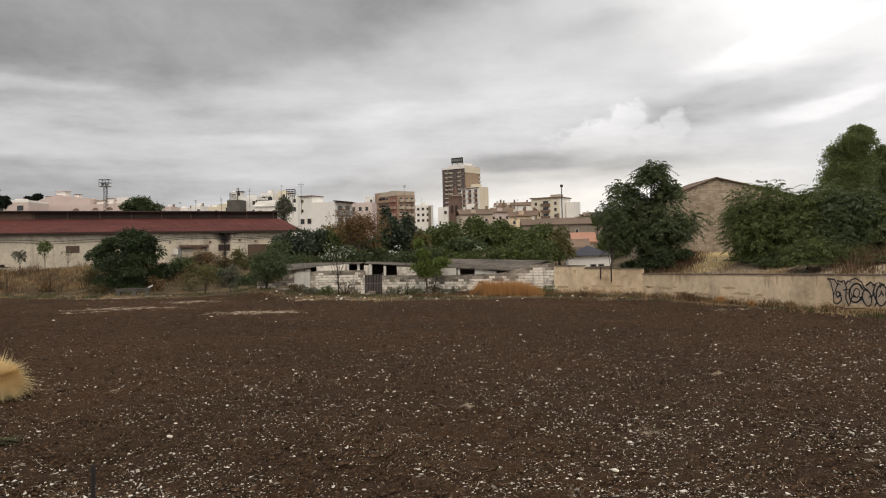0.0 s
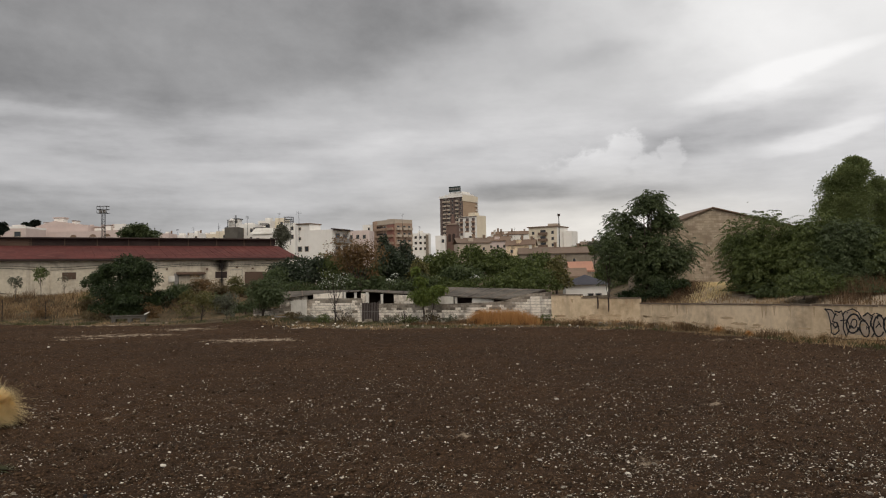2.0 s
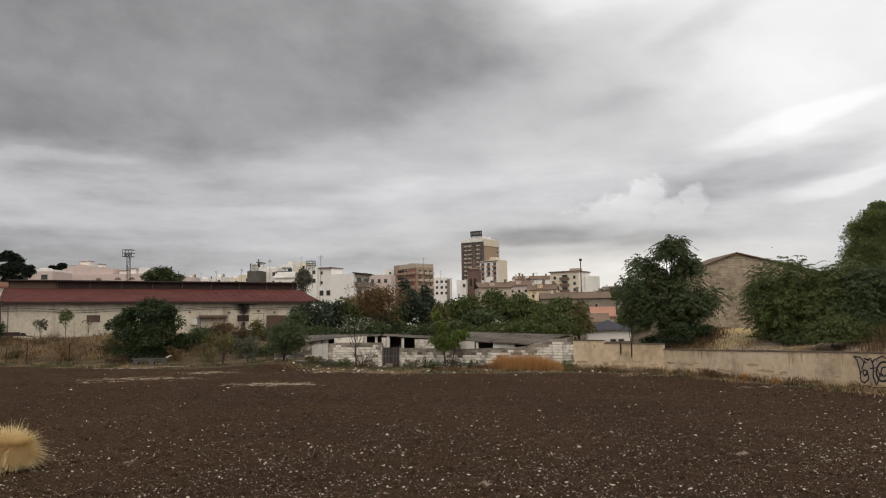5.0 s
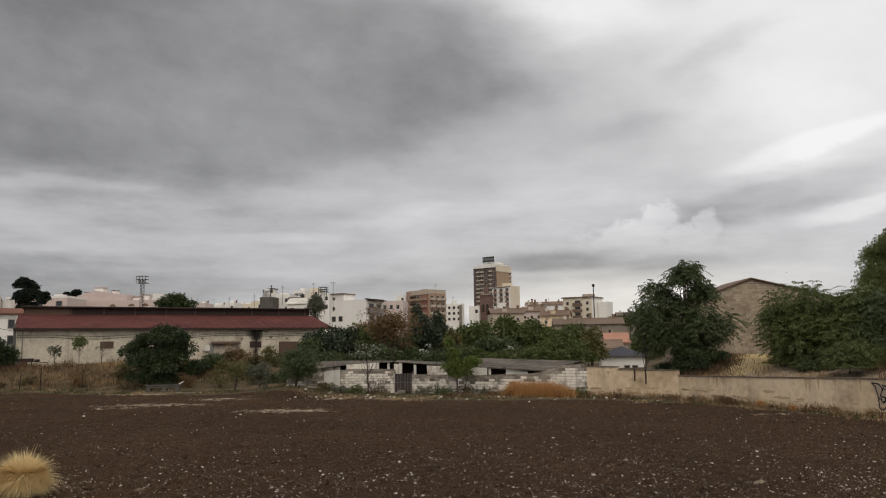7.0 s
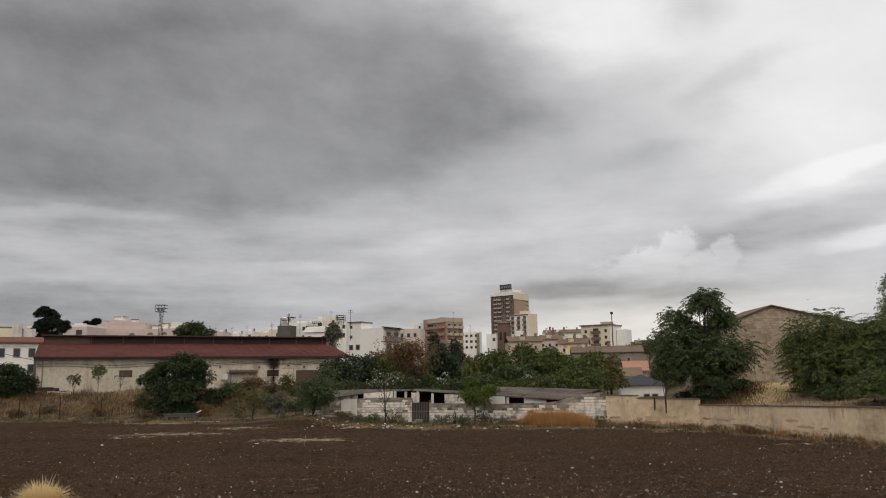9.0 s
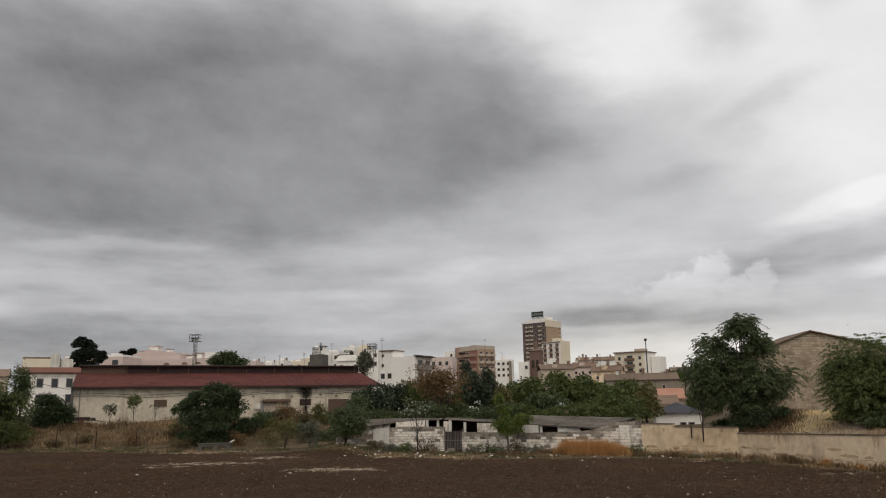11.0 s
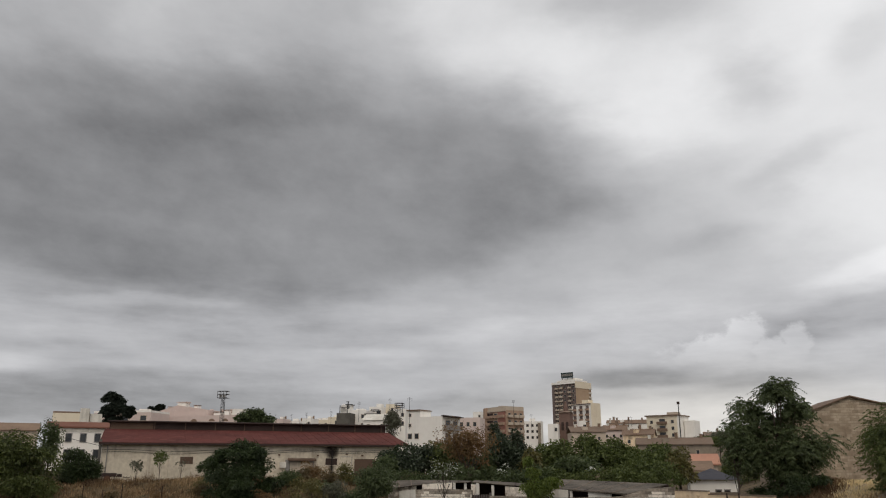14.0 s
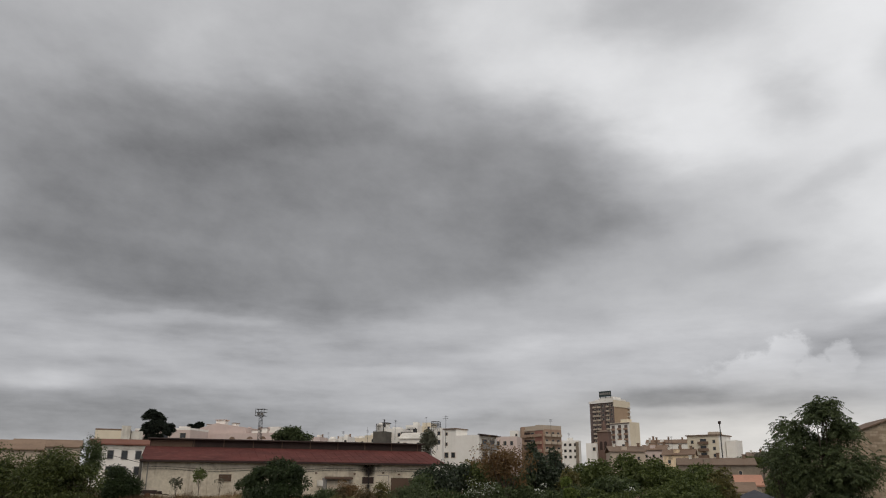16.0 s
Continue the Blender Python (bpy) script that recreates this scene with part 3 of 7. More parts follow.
# ---------------------------------------------------------------- warehouse
def warehouse():
    root = thing("warehouse", "long cream rendered warehouse with a red sheet roof", "warehouse", pose(-19.6, 101.3, 2.15, 0, 0, 28.0))
    L, D, H = 34.7, 21.6, 4.05
    part("wall", Mesh().box(-L, 0, 0, 0.3, -1.5, H).data("warehouse_front", SOOTY), root)
    part("wall", Mesh().add([(-L, 0.3, -1.5), (-L, D, -1.5), (-L, D, H), (-L, D / 2 + 1.5, H + 1.6), (-L, D / 2 - 1.5, H + 1.6), (-L, 0.3, H),
                             (-L + 0.3, 0.3, -1.5), (-L + 0.3, D, -1.5), (-L + 0.3, D, H), (-L + 0.3, D / 2 + 1.5, H + 1.6), (-L + 0.3, D / 2 - 1.5, H + 1.6), (-L + 0.3, 0.3, H)],
                            [(0, 5, 4, 3, 2, 1), (6, 7, 8, 9, 10, 11), (2, 3, 9, 8), (3, 4, 10, 9), (4, 5, 11, 10)]).data("warehouse_end", SOOTY), root)
    part("wall", Mesh().box(-0.3, 0, 0.3, D, -1.5, H).data("warehouse_far_end", SOOTY), root)
    part("wall", Mesh().box(-L, 0, D - 0.3, D, -1.5, H).data("warehouse_back", SOOTY), root)
    # lower roof slopes, clerestory and cap
    e = 0.55
    part("roof", Mesh().slab([(-L - 0.3, -e, H + 0.22), (1.4, -e, H + 0.22), (1.4, 9.3, H + 2.14), (-L - 0.3, 9.3, H + 2.14)], 0.16).data("roof_slope", RED_ROOF), root, "faded red sheet roof slope")
    part("roof", Mesh().slab([(-L - 0.3, D - 9.3, H + 1.85), (1.4, D - 9.3, H + 1.85), (1.4, D + e, H + 0.40), (-L - 0.3, D + e, H + 0.40)], 0.16).data("roof_slope_back", RED_ROOF), root, "faded red sheet roof slope")
    part("soffit", Mesh().box(-L - 0.3, 1.4, -e, 0.0, H - 0.02, H + 0.05).data("soffit", DARK_BOARD), root)
    part("fascia", Mesh().box(-L - 0.35, 1.45, -e - 0.06, -e - 0.003, H - 0.03, H + 0.19).data("fascia", DARK_BOARD), root, "dark gutter board")
    part("clerestory", Mesh().box(-L + 0.2, 1.0, 9.2, 9.4, H + 1.5, H + 3.08).box(-L + 0.2, 1.0, D - 9.4, D - 9.2, H + 1.5, H + 3.08).data("clerestory", DARK_BOARD), root, "dark boarded clerestory band")
    part("panel", Mesh().box(-L + 0.3, -L + 5.3, 9.14, 9.195, H + 1.92, H + 2.9).data("grey_panel", BROWN_DOOR), root, "faded brown boarded panel")
    for i in range(9):
        x = -L + 5.4 + i * 3.7
        part("post", Mesh().box(x, x + 0.12, 9.06, 9.193, H + 1.92, H + 3.08).data("post", BROWN_DOOR), root)
    part("ridge_roof", Mesh().slab([(-L - 0.1, 8.7, H + 3.12), (1.3, 8.7, H + 3.12), (1.3, D / 2, H + 3.26), (-L - 0.1, D / 2, H + 3.26)], 0.14)
         .slab([(-L - 0.1, D / 2, H + 3.26), (1.3, D / 2, H + 3.26), (1.3, D - 8.7, H + 3.12), (-L - 0.1, D - 8.7, H + 3.12)], 0.14).data("ridge_roof", DARK_BOARD), root, "dark raised ridge roof")
    # openings on the front
    fr = -0.06

    def opening(name, c0, c1, material, label, frame_w=0.07, border=None):
        (x0, z1), (x1, z0) = c0, c1
        o = part(name, Mesh().ring(x0, x1, z0, z1, frame_w, fr, 0.0).data(name, border or SOOTY), root, label)
        part("panel", Mesh().box(x0 + 0.002, x1 - 0.002, -0.02, 0.0, z0 + 0.002, z1 - 0.002).data("panel", material), o)
        return o

    opening("window", (-26.22, 2.72), (-24.79, 1.91), BROWN_DOOR, "shuttered brown window")
    opening("window", (-9.22, 2.59), (-7.78, 1.79), DARK_BOARD, "broken dark window")
    opening("door", (-5.59, 2.52), (-2.90, 0.38), BROWN_DOOR, "brown metal garage door")
    opening("door", (-13.53, 2.12), (-10.77, 0.19), SOOTY, "walled-up loading door", 0.12, GREY_BOARD)
    part("canopy", Mesh().slab([(*(-13.85, 2.40), 0)[0:1] + (-0.6, (-13.85, 2.40)[1]), ((-10.45, 2.40)[0], -0.6, (-10.45, 2.40)[1]), ((-10.45, 2.40)[0], 0.0, (-10.45, 2.40)[1] + 0.2), ((-13.85, 2.40)[0], 0.0, (-13.85, 2.40)[1] + 0.2)], 0.12).data("canopy", BROWN_DOOR), root, "brown rusted canopy")
    part("post", Mesh().box((-14.11, 2.41)[0], (-13.65, 2.40)[0], -0.25, 0.0, -0.6, (-14.11, 2.41)[1]).data("post", GREY_BOARD), root)
    part("meter_box", Mesh().box((-14.77, 2.15)[0], (-14.05, 2.13)[0], -0.3, 0.0, (-14.79, 1.47)[1], (-14.77, 2.15)[1]).data("meter_box", WHITE_WASH), root, "pale meter box")
    for c in ((-34.67, 0.71), (-32.56, 0.67)):
        part("vent", Mesh().box(c[0] - 0.26, c[0] + 0.26, -0.03, 0.0, c[1] - 0.15, c[1] + 0.15).data("vent", DARK_BOARD), root, "small dark vent opening")
    for px in ((-31.88, 3.20)[0], (-14.30, 2.89)[0], (-7.48, 2.77)[0], (-2.41, 2.68)[0]):
        part("pilaster", Mesh().box(px - 0.12, px + 0.12, -0.05, -0.001, -1.0, H - 0.25).data("pilaster", SOOTY), root)
    sx, sz = (-8.44, 3.20)
    part("soot_mark", Mesh().add([(sx - 2.4, -0.004, -0.3), (sx + 2.4, -0.004, -0.3), (sx + 2.4, -0.004, H - 0.06), (sx - 2.4, -0.004, H - 0.06)], [(0, 1, 2, 3)]).data("soot_mark", SOOT), root, "black soot stain spreading under the eaves")
    part("flue", Mesh().tube([(sx, -0.14, 0.3), (sx, -0.14, sz + 0.1)], [0.07, 0.07], 8).data("flue", CABLE), root, "soot-blackened flue pipe")
    part("blocked_opening", Mesh().ring(-7.35, -5.95, 0.75, 2.75, 0.06, -0.03, 0.0).data("blocked_opening", GREY_BOARD), root, "outline of a walled-up opening")
    part("brick_infill", Mesh().box(-13.40, -10.90, -0.05, -0.021, 0.20, 1.55).data("brick_infill", BAND), root, "pale pinkish block infill")
    for x, z in ((-21.2, 2.95), (-17.0, 2.7), (-14.9, 2.9), (-10.2, 2.85), (-6.6, 3.0), (-4.6, 2.85)):
        part("bracket", Mesh().box(x - 0.11, x + 0.11, -0.18, 0.0, z, z + 0.16).data("bracket", RUST), root, "small rusty wall bracket")
    for x in (-27.5, -20.8, -1.2):
        part("downpipe", Mesh().tube([(x, -0.1, -0.6), (x, -0.1, H - 0.1)], [0.05, 0.05], 6).data("downpipe", SOOTY), root)
    for i in range(36):
        x = -L + i
        part("roof_rib", RIB, root, at=pose(x, 0, 0))
    for z, sag in ((H - 0.62, 0.06), (H - 0.85, 0.1)):
        pts = [(-L + i * L / 24, -0.06, z + 0.10 * math.sin(i * 0.9) - sag * math.sin(i * 0.26)) for i in range(25)]
        part("cable", Mesh().tube(pts, [0.022] * 25, 5).data("cable", CABLE), root)
    part("downpipe", Mesh().tube([(-L + 0.6, -0.12, -0.5), (-L + 0.6, -0.12, H - 0.1)], [0.06, 0.06]).data("downpipe", GREY_BOARD), root)
    part("pillar", Mesh().box(-L - 0.32, -L - 0.02, -0.3, -0.003, -1.5, H + 0.55).data("pillar", CONCRETE), root, "grey concrete corner pillar")
    return root


def soot_material():
    """Soot that fades out at its ragged edge."""
    m = surface("soot", (0.02, 0.016, 0.013), (0.05, 0.04, 0.033), 2.0, bump=0)
    t = m.node_tree
    at = t.nodes.new("ShaderNodeSeparateXYZ")
    t.links.new(t.nodes.new("ShaderNodeTexCoord").outputs["Generated"], at.inputs[0])
    off = math_node(t, "ABSOLUTE", math_node(t, "SUBTRACT", at.outputs[0], 0.5))
    reach = math_node(t, "ADD", 0.075, math_node(t, "MULTIPLY", math_node(t, "POWER", at.outputs[2], 5.0), 0.42))
    n = noise_node(t, t.nodes.new("ShaderNodeNewGeometry").outputs["Position"], 1.8, 5.0)
    near = math_node(t, "SUBTRACT", 1.0, math_node(t, "DIVIDE", off, reach), True)
    t.links.new(math_node(t, "MULTIPLY", near, math_node(t, "MULTIPLY", n, 2.1), True), t.nodes["Principled BSDF"].inputs["Alpha"])
    return m


SOOT = soot_material()
RIB = Mesh().slab([(-0.035, -0.56, 4.295), (0.035, -0.56, 4.295), (0.035, 9.05, 6.17), (-0.035, 9.05, 6.17)], 0.05).data("roof_rib", RED_ROOF)
warehouse()


# ---------------------------------------------------------------- block walls
BLOCK_SHAPES = {}


def block_courses(parent, a, b, z0, top, material, near, course=0.2, length=0.4, gap=0.02, rng=None, skip=0.0, joint=0.02, cap=None, wear=0.62):
    """Single blocks on the face of a wall from a to b (plan), up to top(s) along it; those outside the stretch near are joined."""
    (ax, ay), (bx, by) = a, b
    l = math.hypot(bx - ax, by - ay)
    dx, dy = (bx - ax) / l, (by - ay) / l
    turn = math.degrees(math.atan2(dy, dx))
    for mat in (material, cap or material):
        if mat.name in BLOCK_SHAPES:
            continue
        BLOCK_SHAPES[mat.name] = Mesh().add([(-0.5, -0.4, -0.5), (0.5, -0.4, -0.5), (0.5, 0.5, -0.5), (-0.5, 0.5, -0.5), (-0.5, -0.4, 0.5), (0.5, -0.4, 0.5), (0.5, 0.5, 0.5), (-0.5, 0.5, 0.5),
                                                  (-0.47, -0.5, -0.44), (0.47, -0.5, -0.44), (0.47, -0.5, 0.44), (-0.47, -0.5, 0.44)],
                                                 [(8, 9, 10, 11), (0, 1, 9, 8), (1, 5, 10, 9), (5, 4, 11, 10), (4, 0, 8, 11), (1, 2, 6, 5), (3, 0, 4, 7), (4, 5, 6, 7), (0, 3, 2, 1)]).data("block", mat)
    rest = Mesh()
    made = 0
    for r in range(int(max(top(i * l / 40) for i in range(41)) / course) + 1):
        s = -length * (0.5 if r % 2 else 0.0)
        zb = z0 + r * course
        while s < l:
            s0, s1 = max(s, 0) + joint / 2, min(s + length, l) - joint / 2
            s += length
            zt = min(zb + course - gap, z0 + min(top(s0), top(s1)))
            if s1 - s0 < 0.06 or zt - zb < 0.04 or rng.random() < skip:
                continue
            worn = cap is not None and zt > z0 + min(top(s0), top(s1)) - rng.uniform(0.1, wear)
            me = BLOCK_SHAPES[(cap if worn else material).name]
            m = pose(ax + dx * (s0 + s1) / 2, ay + dy * (s0 + s1) / 2, (zb + zt) / 2, 0, 0, turn + rng.uniform(-0.4, 0.4)) @ Matrix.Diagonal((s1 - s0, 0.05 + rng.uniform(0, 0.014), zt - zb, 1))
            if near[0] < s0 < near[1] and made < 300:
                made += 1
                part("block", me, parent, at=m)
            else:
                rest.add([m @ v.co for v in me.vertices], [tuple(p.vertices) for p in me.polygons])
    if rest.v:
        tagged(part("block_facing", rest.data("block_facing", material), parent), kind="stuff")


def gable_house():
    rng = random.Random(4)
    yg = 65.0
    xl, xp, xr = 17.21, 22.69, 30.07
    zl, zp, zr = 6.72, 8.80, 6.98
    root = thing("block_warehouse", "unrendered concrete block gable building behind the trees", "building")
    z0 = 1.6
    back = 7.0
    poly = [(xl, z0), (xr, z0), (xr, zr), (xp, zp), (xl, zl)]
    m = Mesh()
    n = len(poly)
    m.add([(x, yg + 0.02, z) for x, z in poly] + [(x, yg + back, z) for x, z in poly], [tuple(range(n)), tuple(range(2 * n - 1, n - 1, -1))] + [(i + n, (i + 1) % n + n, (i + 1) % n, i) for i in range(n)])
    part("wall", m.data("gable_wall", BLOCK_MORTAR), root)
    block_courses(root, (xl, yg), (xr, yg), z0, lambda s: float(np.interp(s, [0, xp - xl, xr - xl], [zl, zp, zr])) - z0, TAN_BLOCK, (2.6, 7.4), 0.2, 0.4, 0.022, rng)
    for x0, za, x1, zb in ((xl - 0.4, zl - 0.1, xp, zp), (xp, zp, xr + 0.4, zr - 0.1)):
        part("roof", Mesh().slab([(x0, yg - 0.25, za + 0.1), (x1, yg - 0.25, zb + 0.1), (x1, yg + back, zb + 0.1), (x0, yg + back, za + 0.1)], 0.09).data("gable_roof", TILE_OLD), root, "brown roof edge")
    return root


gable_house()


def boundary_wall():
    """The sandy rendered wall along the field, in three heights."""
    root = tagged(new("wall_boundary"), "sandy rendered boundary wall with dark coping and stains", "wall", kind="structure")
    p = WALL_LINE
    stretches = [(p[0], (9.9, 55.35), 2.05, 2.03), ((9.9, 55.35), p[1], 1.85, 1.82), (p[1], p[2], 1.47, 1.78), (p[2], p[3], 1.78, 1.9)]
    for a, b, za, zb in stretches:
        part("wall_panel", Mesh().wall(a, b, 0.22, -0.4, za, zb).data("wall_panel", TAN_WALL), root)
        l = math.hypot(b[0] - a[0], b[1] - a[1])
        dx, dy = (b[0] - a[0]) / l, (b[1] - a[1]) / l
        o = 0.04
        a2, b2 = (a[0] + dy * o, a[1] - dx * o), (b[0] + dy * o, b[1] - dx * o)
        m = Mesh()
        steps = max(2, int(l / 1.2))
        rng = random.Random(int(l * 10))
        for i in range(steps):
            f0, f1 = i / steps + 0.002, (i + 1) / steps - 0.002
            q = rng.uniform(-0.012, 0.012)
            m.wall((a2[0] + (b2[0] - a2[0]) * f0, a2[1] + (b2[1] - a2[1]) * f0), (a2[0] + (b2[0] - a2[0]) * f1, a2[1] + (b2[1] - a2[1]) * f1), 0.30, za + (zb - za) * f0 + 0.004, za + (zb - za) * f0 + 0.07 + q, za + (zb - za) * f1 + 0.07 + q)
        part("coping", m.data("coping", COPING), root, "weathered dark coping")
    return root


BOUNDARY = boundary_wall()


def wall_stains():
    """Peeled patches low on the render and rusty runs below the coping."""
    rng = random.Random(14)
    for (a, b), tops, count in (((WALL_LINE[0], WALL_LINE[1]), (1.8, 1.8), 16), ((WALL_LINE[1], WALL_LINE[2]), (1.45, 1.75), 34)):
        a, b = Vector((*a, 0)), Vector((*b, 0))
        d = (b - a).normalized()
        n = Vector((d.y, -d.x, 0)) * 0.004
        l = (b - a).length

        def flat(name, points, material, label):
            part(name, Mesh().add([a + d * s + n + Vector((0, 0, z)) for s, z in points], [tuple(range(len(points)))]).data(name, material), BOUNDARY, label)

        for i in range(count):
            s0, z0 = l * rng.random(), rng.triangular(0.1, 1.0, 0.3)
            w, h = rng.uniform(0.2, 0.8), rng.uniform(0.03, 0.13)
            ring = [(s0 + w * math.cos(q) * rng.uniform(0.5, 1.0), z0 + h * math.sin(q) * rng.uniform(0.4, 1.0)) for q in [k * 2 * math.pi / 15 for k in range(15)]]
            if max(p[0] for p in ring) < l and min(p[0] for p in ring) > 0:
                flat("peeled_patch", ring, PEELED if i % 3 else PEELED_DARK, "brown patch where the render has peeled")
        for i in range(count // 2):
            s0 = 0.3 + (l - 0.6) * rng.random()
            top = tops[0] + (tops[1] - tops[0]) * s0 / l - 0.01
            w, h = rng.uniform(0.04, 0.14), rng.uniform(0.2, 0.8)
            flat("rust_run", [(s0 - w, top), (s0 - w * 0.5, top - h * 0.5), (s0 - w * 0.15, top - h), (s0 + w * 0.2, top - h * 0.9), (s0 + w * 0.6, top - h * 0.4), (s0 + w, top)], PEELED, "thin brown run below the coping")


PEELED = surface("peeled_brown_render", (0.44, 0.305, 0.175), (0.70, 0.53, 0.35), 2.5, spots=0.5, dirt=(0.26, 0.17, 0.10))
PEELED_DARK = surface("damp_brown_render", (0.34, 0.22, 0.125), (0.58, 0.42, 0.265), 2.5, spots=0.5, dirt=(0.18, 0.12, 0.07))
wall_stains()


def garden_sheds():
    """The low sheds behind a whitewashed block wall."""
    rng = random.Random(8)
    a, c, b = (-15.6, 65.6), (-5.2, 62.9), (8.0, 56.9)
    wall = tagged(new("wall_blocks"), "low whitewashed concrete block wall, patchy and stained", "wall", kind="structure")

    def top(px):
        return np.interp(px, [430, 470, 498, 504, 522, 547, 550, 638, 670, 700, 790, 880, 905, 915, 930, 945, 980], [1.26, 1.2, 1.3, 1.7, 1.86, 1.92, 1.98, 1.95, 1.50, 1.52, 1.46, 1.58, 1.72, 1.88, 2.08, 2.22, 2.32])

    g1, g2 = (-6.35, 63.2), (-4.95, 62.8)
    for p, q, px0, px1, wear in ((a, g1, 430, 640, 0.42), (g2, b, 669, 980, 0.6)):
        l = math.hypot(q[0] - p[0], q[1] - p[1])
        n = 24
        m = Mesh()
        for i in range(n):
            f0, f1 = i / n, (i + 1) / n
            m.wall((p[0] + (q[0] - p[0]) * f0, p[1] + (q[1] - p[1]) * f0), (p[0] + (q[0] - p[0]) * f1, p[1] + (q[1] - p[1]) * f1), 0.2, -0.3,
                   float(top(px0 + (px1 - px0) * f0)) - 0.02, float(top(px0 + (px1 - px0) * f1)) - 0.02)
        part("wall_core", m.data("wall_core", GREY_MORTAR), wall)
        block_courses(wall, p, q, 0.0, lambda s: float(top(px0 + (px1 - px0) * s / l)), WHITE_BLOCK, (0, 30), 0.2, 0.46, 0.022, rng, 0.05, 0.005, WORN_BLOCK, wear)
    part("rendered_panel", Mesh().wall((-12.30, 64.60, 0.82)[:2], (-10.92, 63.90, 0.82)[:2], 0.1, 0.35, 1.80, 1.90).data("rendered_panel", WHITE_WASH), wall, "smooth whitewashed panel")
    # gate
    gate = thing("metal_gate", "grey two-leaf sheet metal garden gate, closed", "gate", pose(g1[0], g1[1], 0.1, 0, 0, math.degrees(math.atan2(g2[1] - g1[1], g2[0] - g1[0]))))
    w = math.hypot(g2[0] - g1[0], g2[1] - g1[1])
    for x0 in (0.03, w / 2 + 0.01):
        x1 = x0 + w / 2 - 0.04
        leaf = part("gate_leaf", Mesh().box(x0, x1, 0.0, 0.03, 0.05, 1.45).data("gate_leaf", DARK_BOARD), gate)
        for i in range(5):
            x = x0 + 0.06 + i * (x1 - x0 - 0.16) / 4
            part("bar", Mesh().box(x, x + 0.04, -0.04, -0.002, 0.05, 1.5).data("bar", GATE_PAINT), leaf)
        part("rail", Mesh().box(x0, x1, -0.03, -0.001, 0.75, 0.82).data("rail", GATE_PAINT), leaf)
    for x in (-0.1, w):
        part("post", Mesh().box(x, x + 0.1, -0.02, 0.1, -0.3, 1.62).data("post", GATE_PAINT), gate)
    # sheds
    def shed(label, corners, thick, posts, panels, rear):
        s = thing("garden_shed", label, "shed")
        roof = part("roof", Mesh().slab(corners, thick).data("shed_roof", OLD_SHEET), s, "grey corrugated fibre cement roof")
        fa, fb, ra, rb = Vector(corners[0]), Vector(corners[1]), Vector(corners[3]), Vector(corners[2])
        count = max(3, int((fb - fa).length / 0.95))
        along = (fb - fa).normalized() * 0.04
        for i in range(1, count):
            f = (i + rng.uniform(-0.15, 0.15)) / count
            p, q = fa.lerp(fb, f), ra.lerp(rb, f)
            up = Vector((0, 0, 0.035))
            out = (p - q).normalized() * rng.uniform(-0.02, 0.22)
            part("sheet_lap", Mesh().slab([p + out - along + up, p + out + along + up, q + along + up, q - along + up], 0.03).data("sheet_lap", COPING if i % 3 else DARK_BOARD), roof)
        (x0, y0, z0), (x1, y1, z1) = corners[3], corners[2]
        part("back_wall", Mesh().wall((x0, y0 - 0.3), (x1, y1 - 0.3), 0.15, -0.2, z0 - thick - 0.005, z1 - thick - 0.005).data("back_wall", DARK_BOARD), s)
        for p in posts:
            part("post", Mesh().box(p[0] - 0.10, p[0] + 0.10, p[1], p[1] + 0.2, 0.0, p[2]).data("post", WHITE_WASH), s, "white post")
        for (q0, q1, zb) in panels:
            part("panel", Mesh().wall(q0[:2], q1[:2], 0.12, zb, q0[2], q1[2]).data("panel", WHITE_WASH if q0[0] > -3 else WHITE_BLOCK), s, "stained whitewashed wall panel")
        return s

    shed("low shed with sagging grey sheet roof and open front", [(-13.39, 66.00, 1.97), (-10.59, 65.50, 2.30), (-11.47, 71.00, 2.55), (-14.64, 71.00, 2.48)], 0.05, [], [], None)
    part("side_wall", Mesh().wall((-13.57, 66.40, 1.87)[:2], (-11.17, 65.80, 2.12)[:2], 0.12, -0.2, 1.90, 2.14).data("side_wall", WHITE_BLOCK), wall, "stained block side wall")
    shed("low open shed with white posts and thin dark roof", [(-10.56, 65.30, 2.35), (-6.70, 64.40, 2.50), (-7.03, 70.00, 2.51), (-11.47, 71.00, 2.55)], 0.05,
         [(-7.00, 64.60, 2.42), (-7.88, 64.60, 2.44)], [((-10.49, 64.90, 2.31), (-8.07, 64.60, 2.44), 1.3)], None)
    shed("low open shed with white posts and thin dark roof", [(-6.39, 63.60, 2.51), (-1.92, 62.40, 2.20), (-2.12, 69.00, 2.31), (-6.68, 69.00, 2.57)], 0.05,
         [(-4.72, 63.20, 2.25), (-5.92, 63.50, 2.46)], [((-3.74, 62.90, 2.19), (-2.10, 62.50, 2.11), 1.2), ((-6.44, 63.60, 2.33), (-5.79, 63.50, 2.32), 1.2)], None)
    shed("low shed with weathered grey sheet roof over white panels", [(-0.56, 61.50, 2.14), (5.14, 59.50, 1.79), (8.81, 66.00, 2.33), (0.28, 69.00, 2.65)], 0.09,
         [(1.19, 61.00, 1.93)], [((-0.56, 61.30, 2.06), (0.97, 60.90, 1.99), 1.1), ((2.40, 60.60, 1.87), (4.02, 60.10, 1.71), 1.2)], None)


garden_sheds()


# ---------------------------------------------------------------- trees and plants
def unit(v):
    return v / np.maximum(np.linalg.norm(v, axis=-1, keepdims=True), 1e-6)


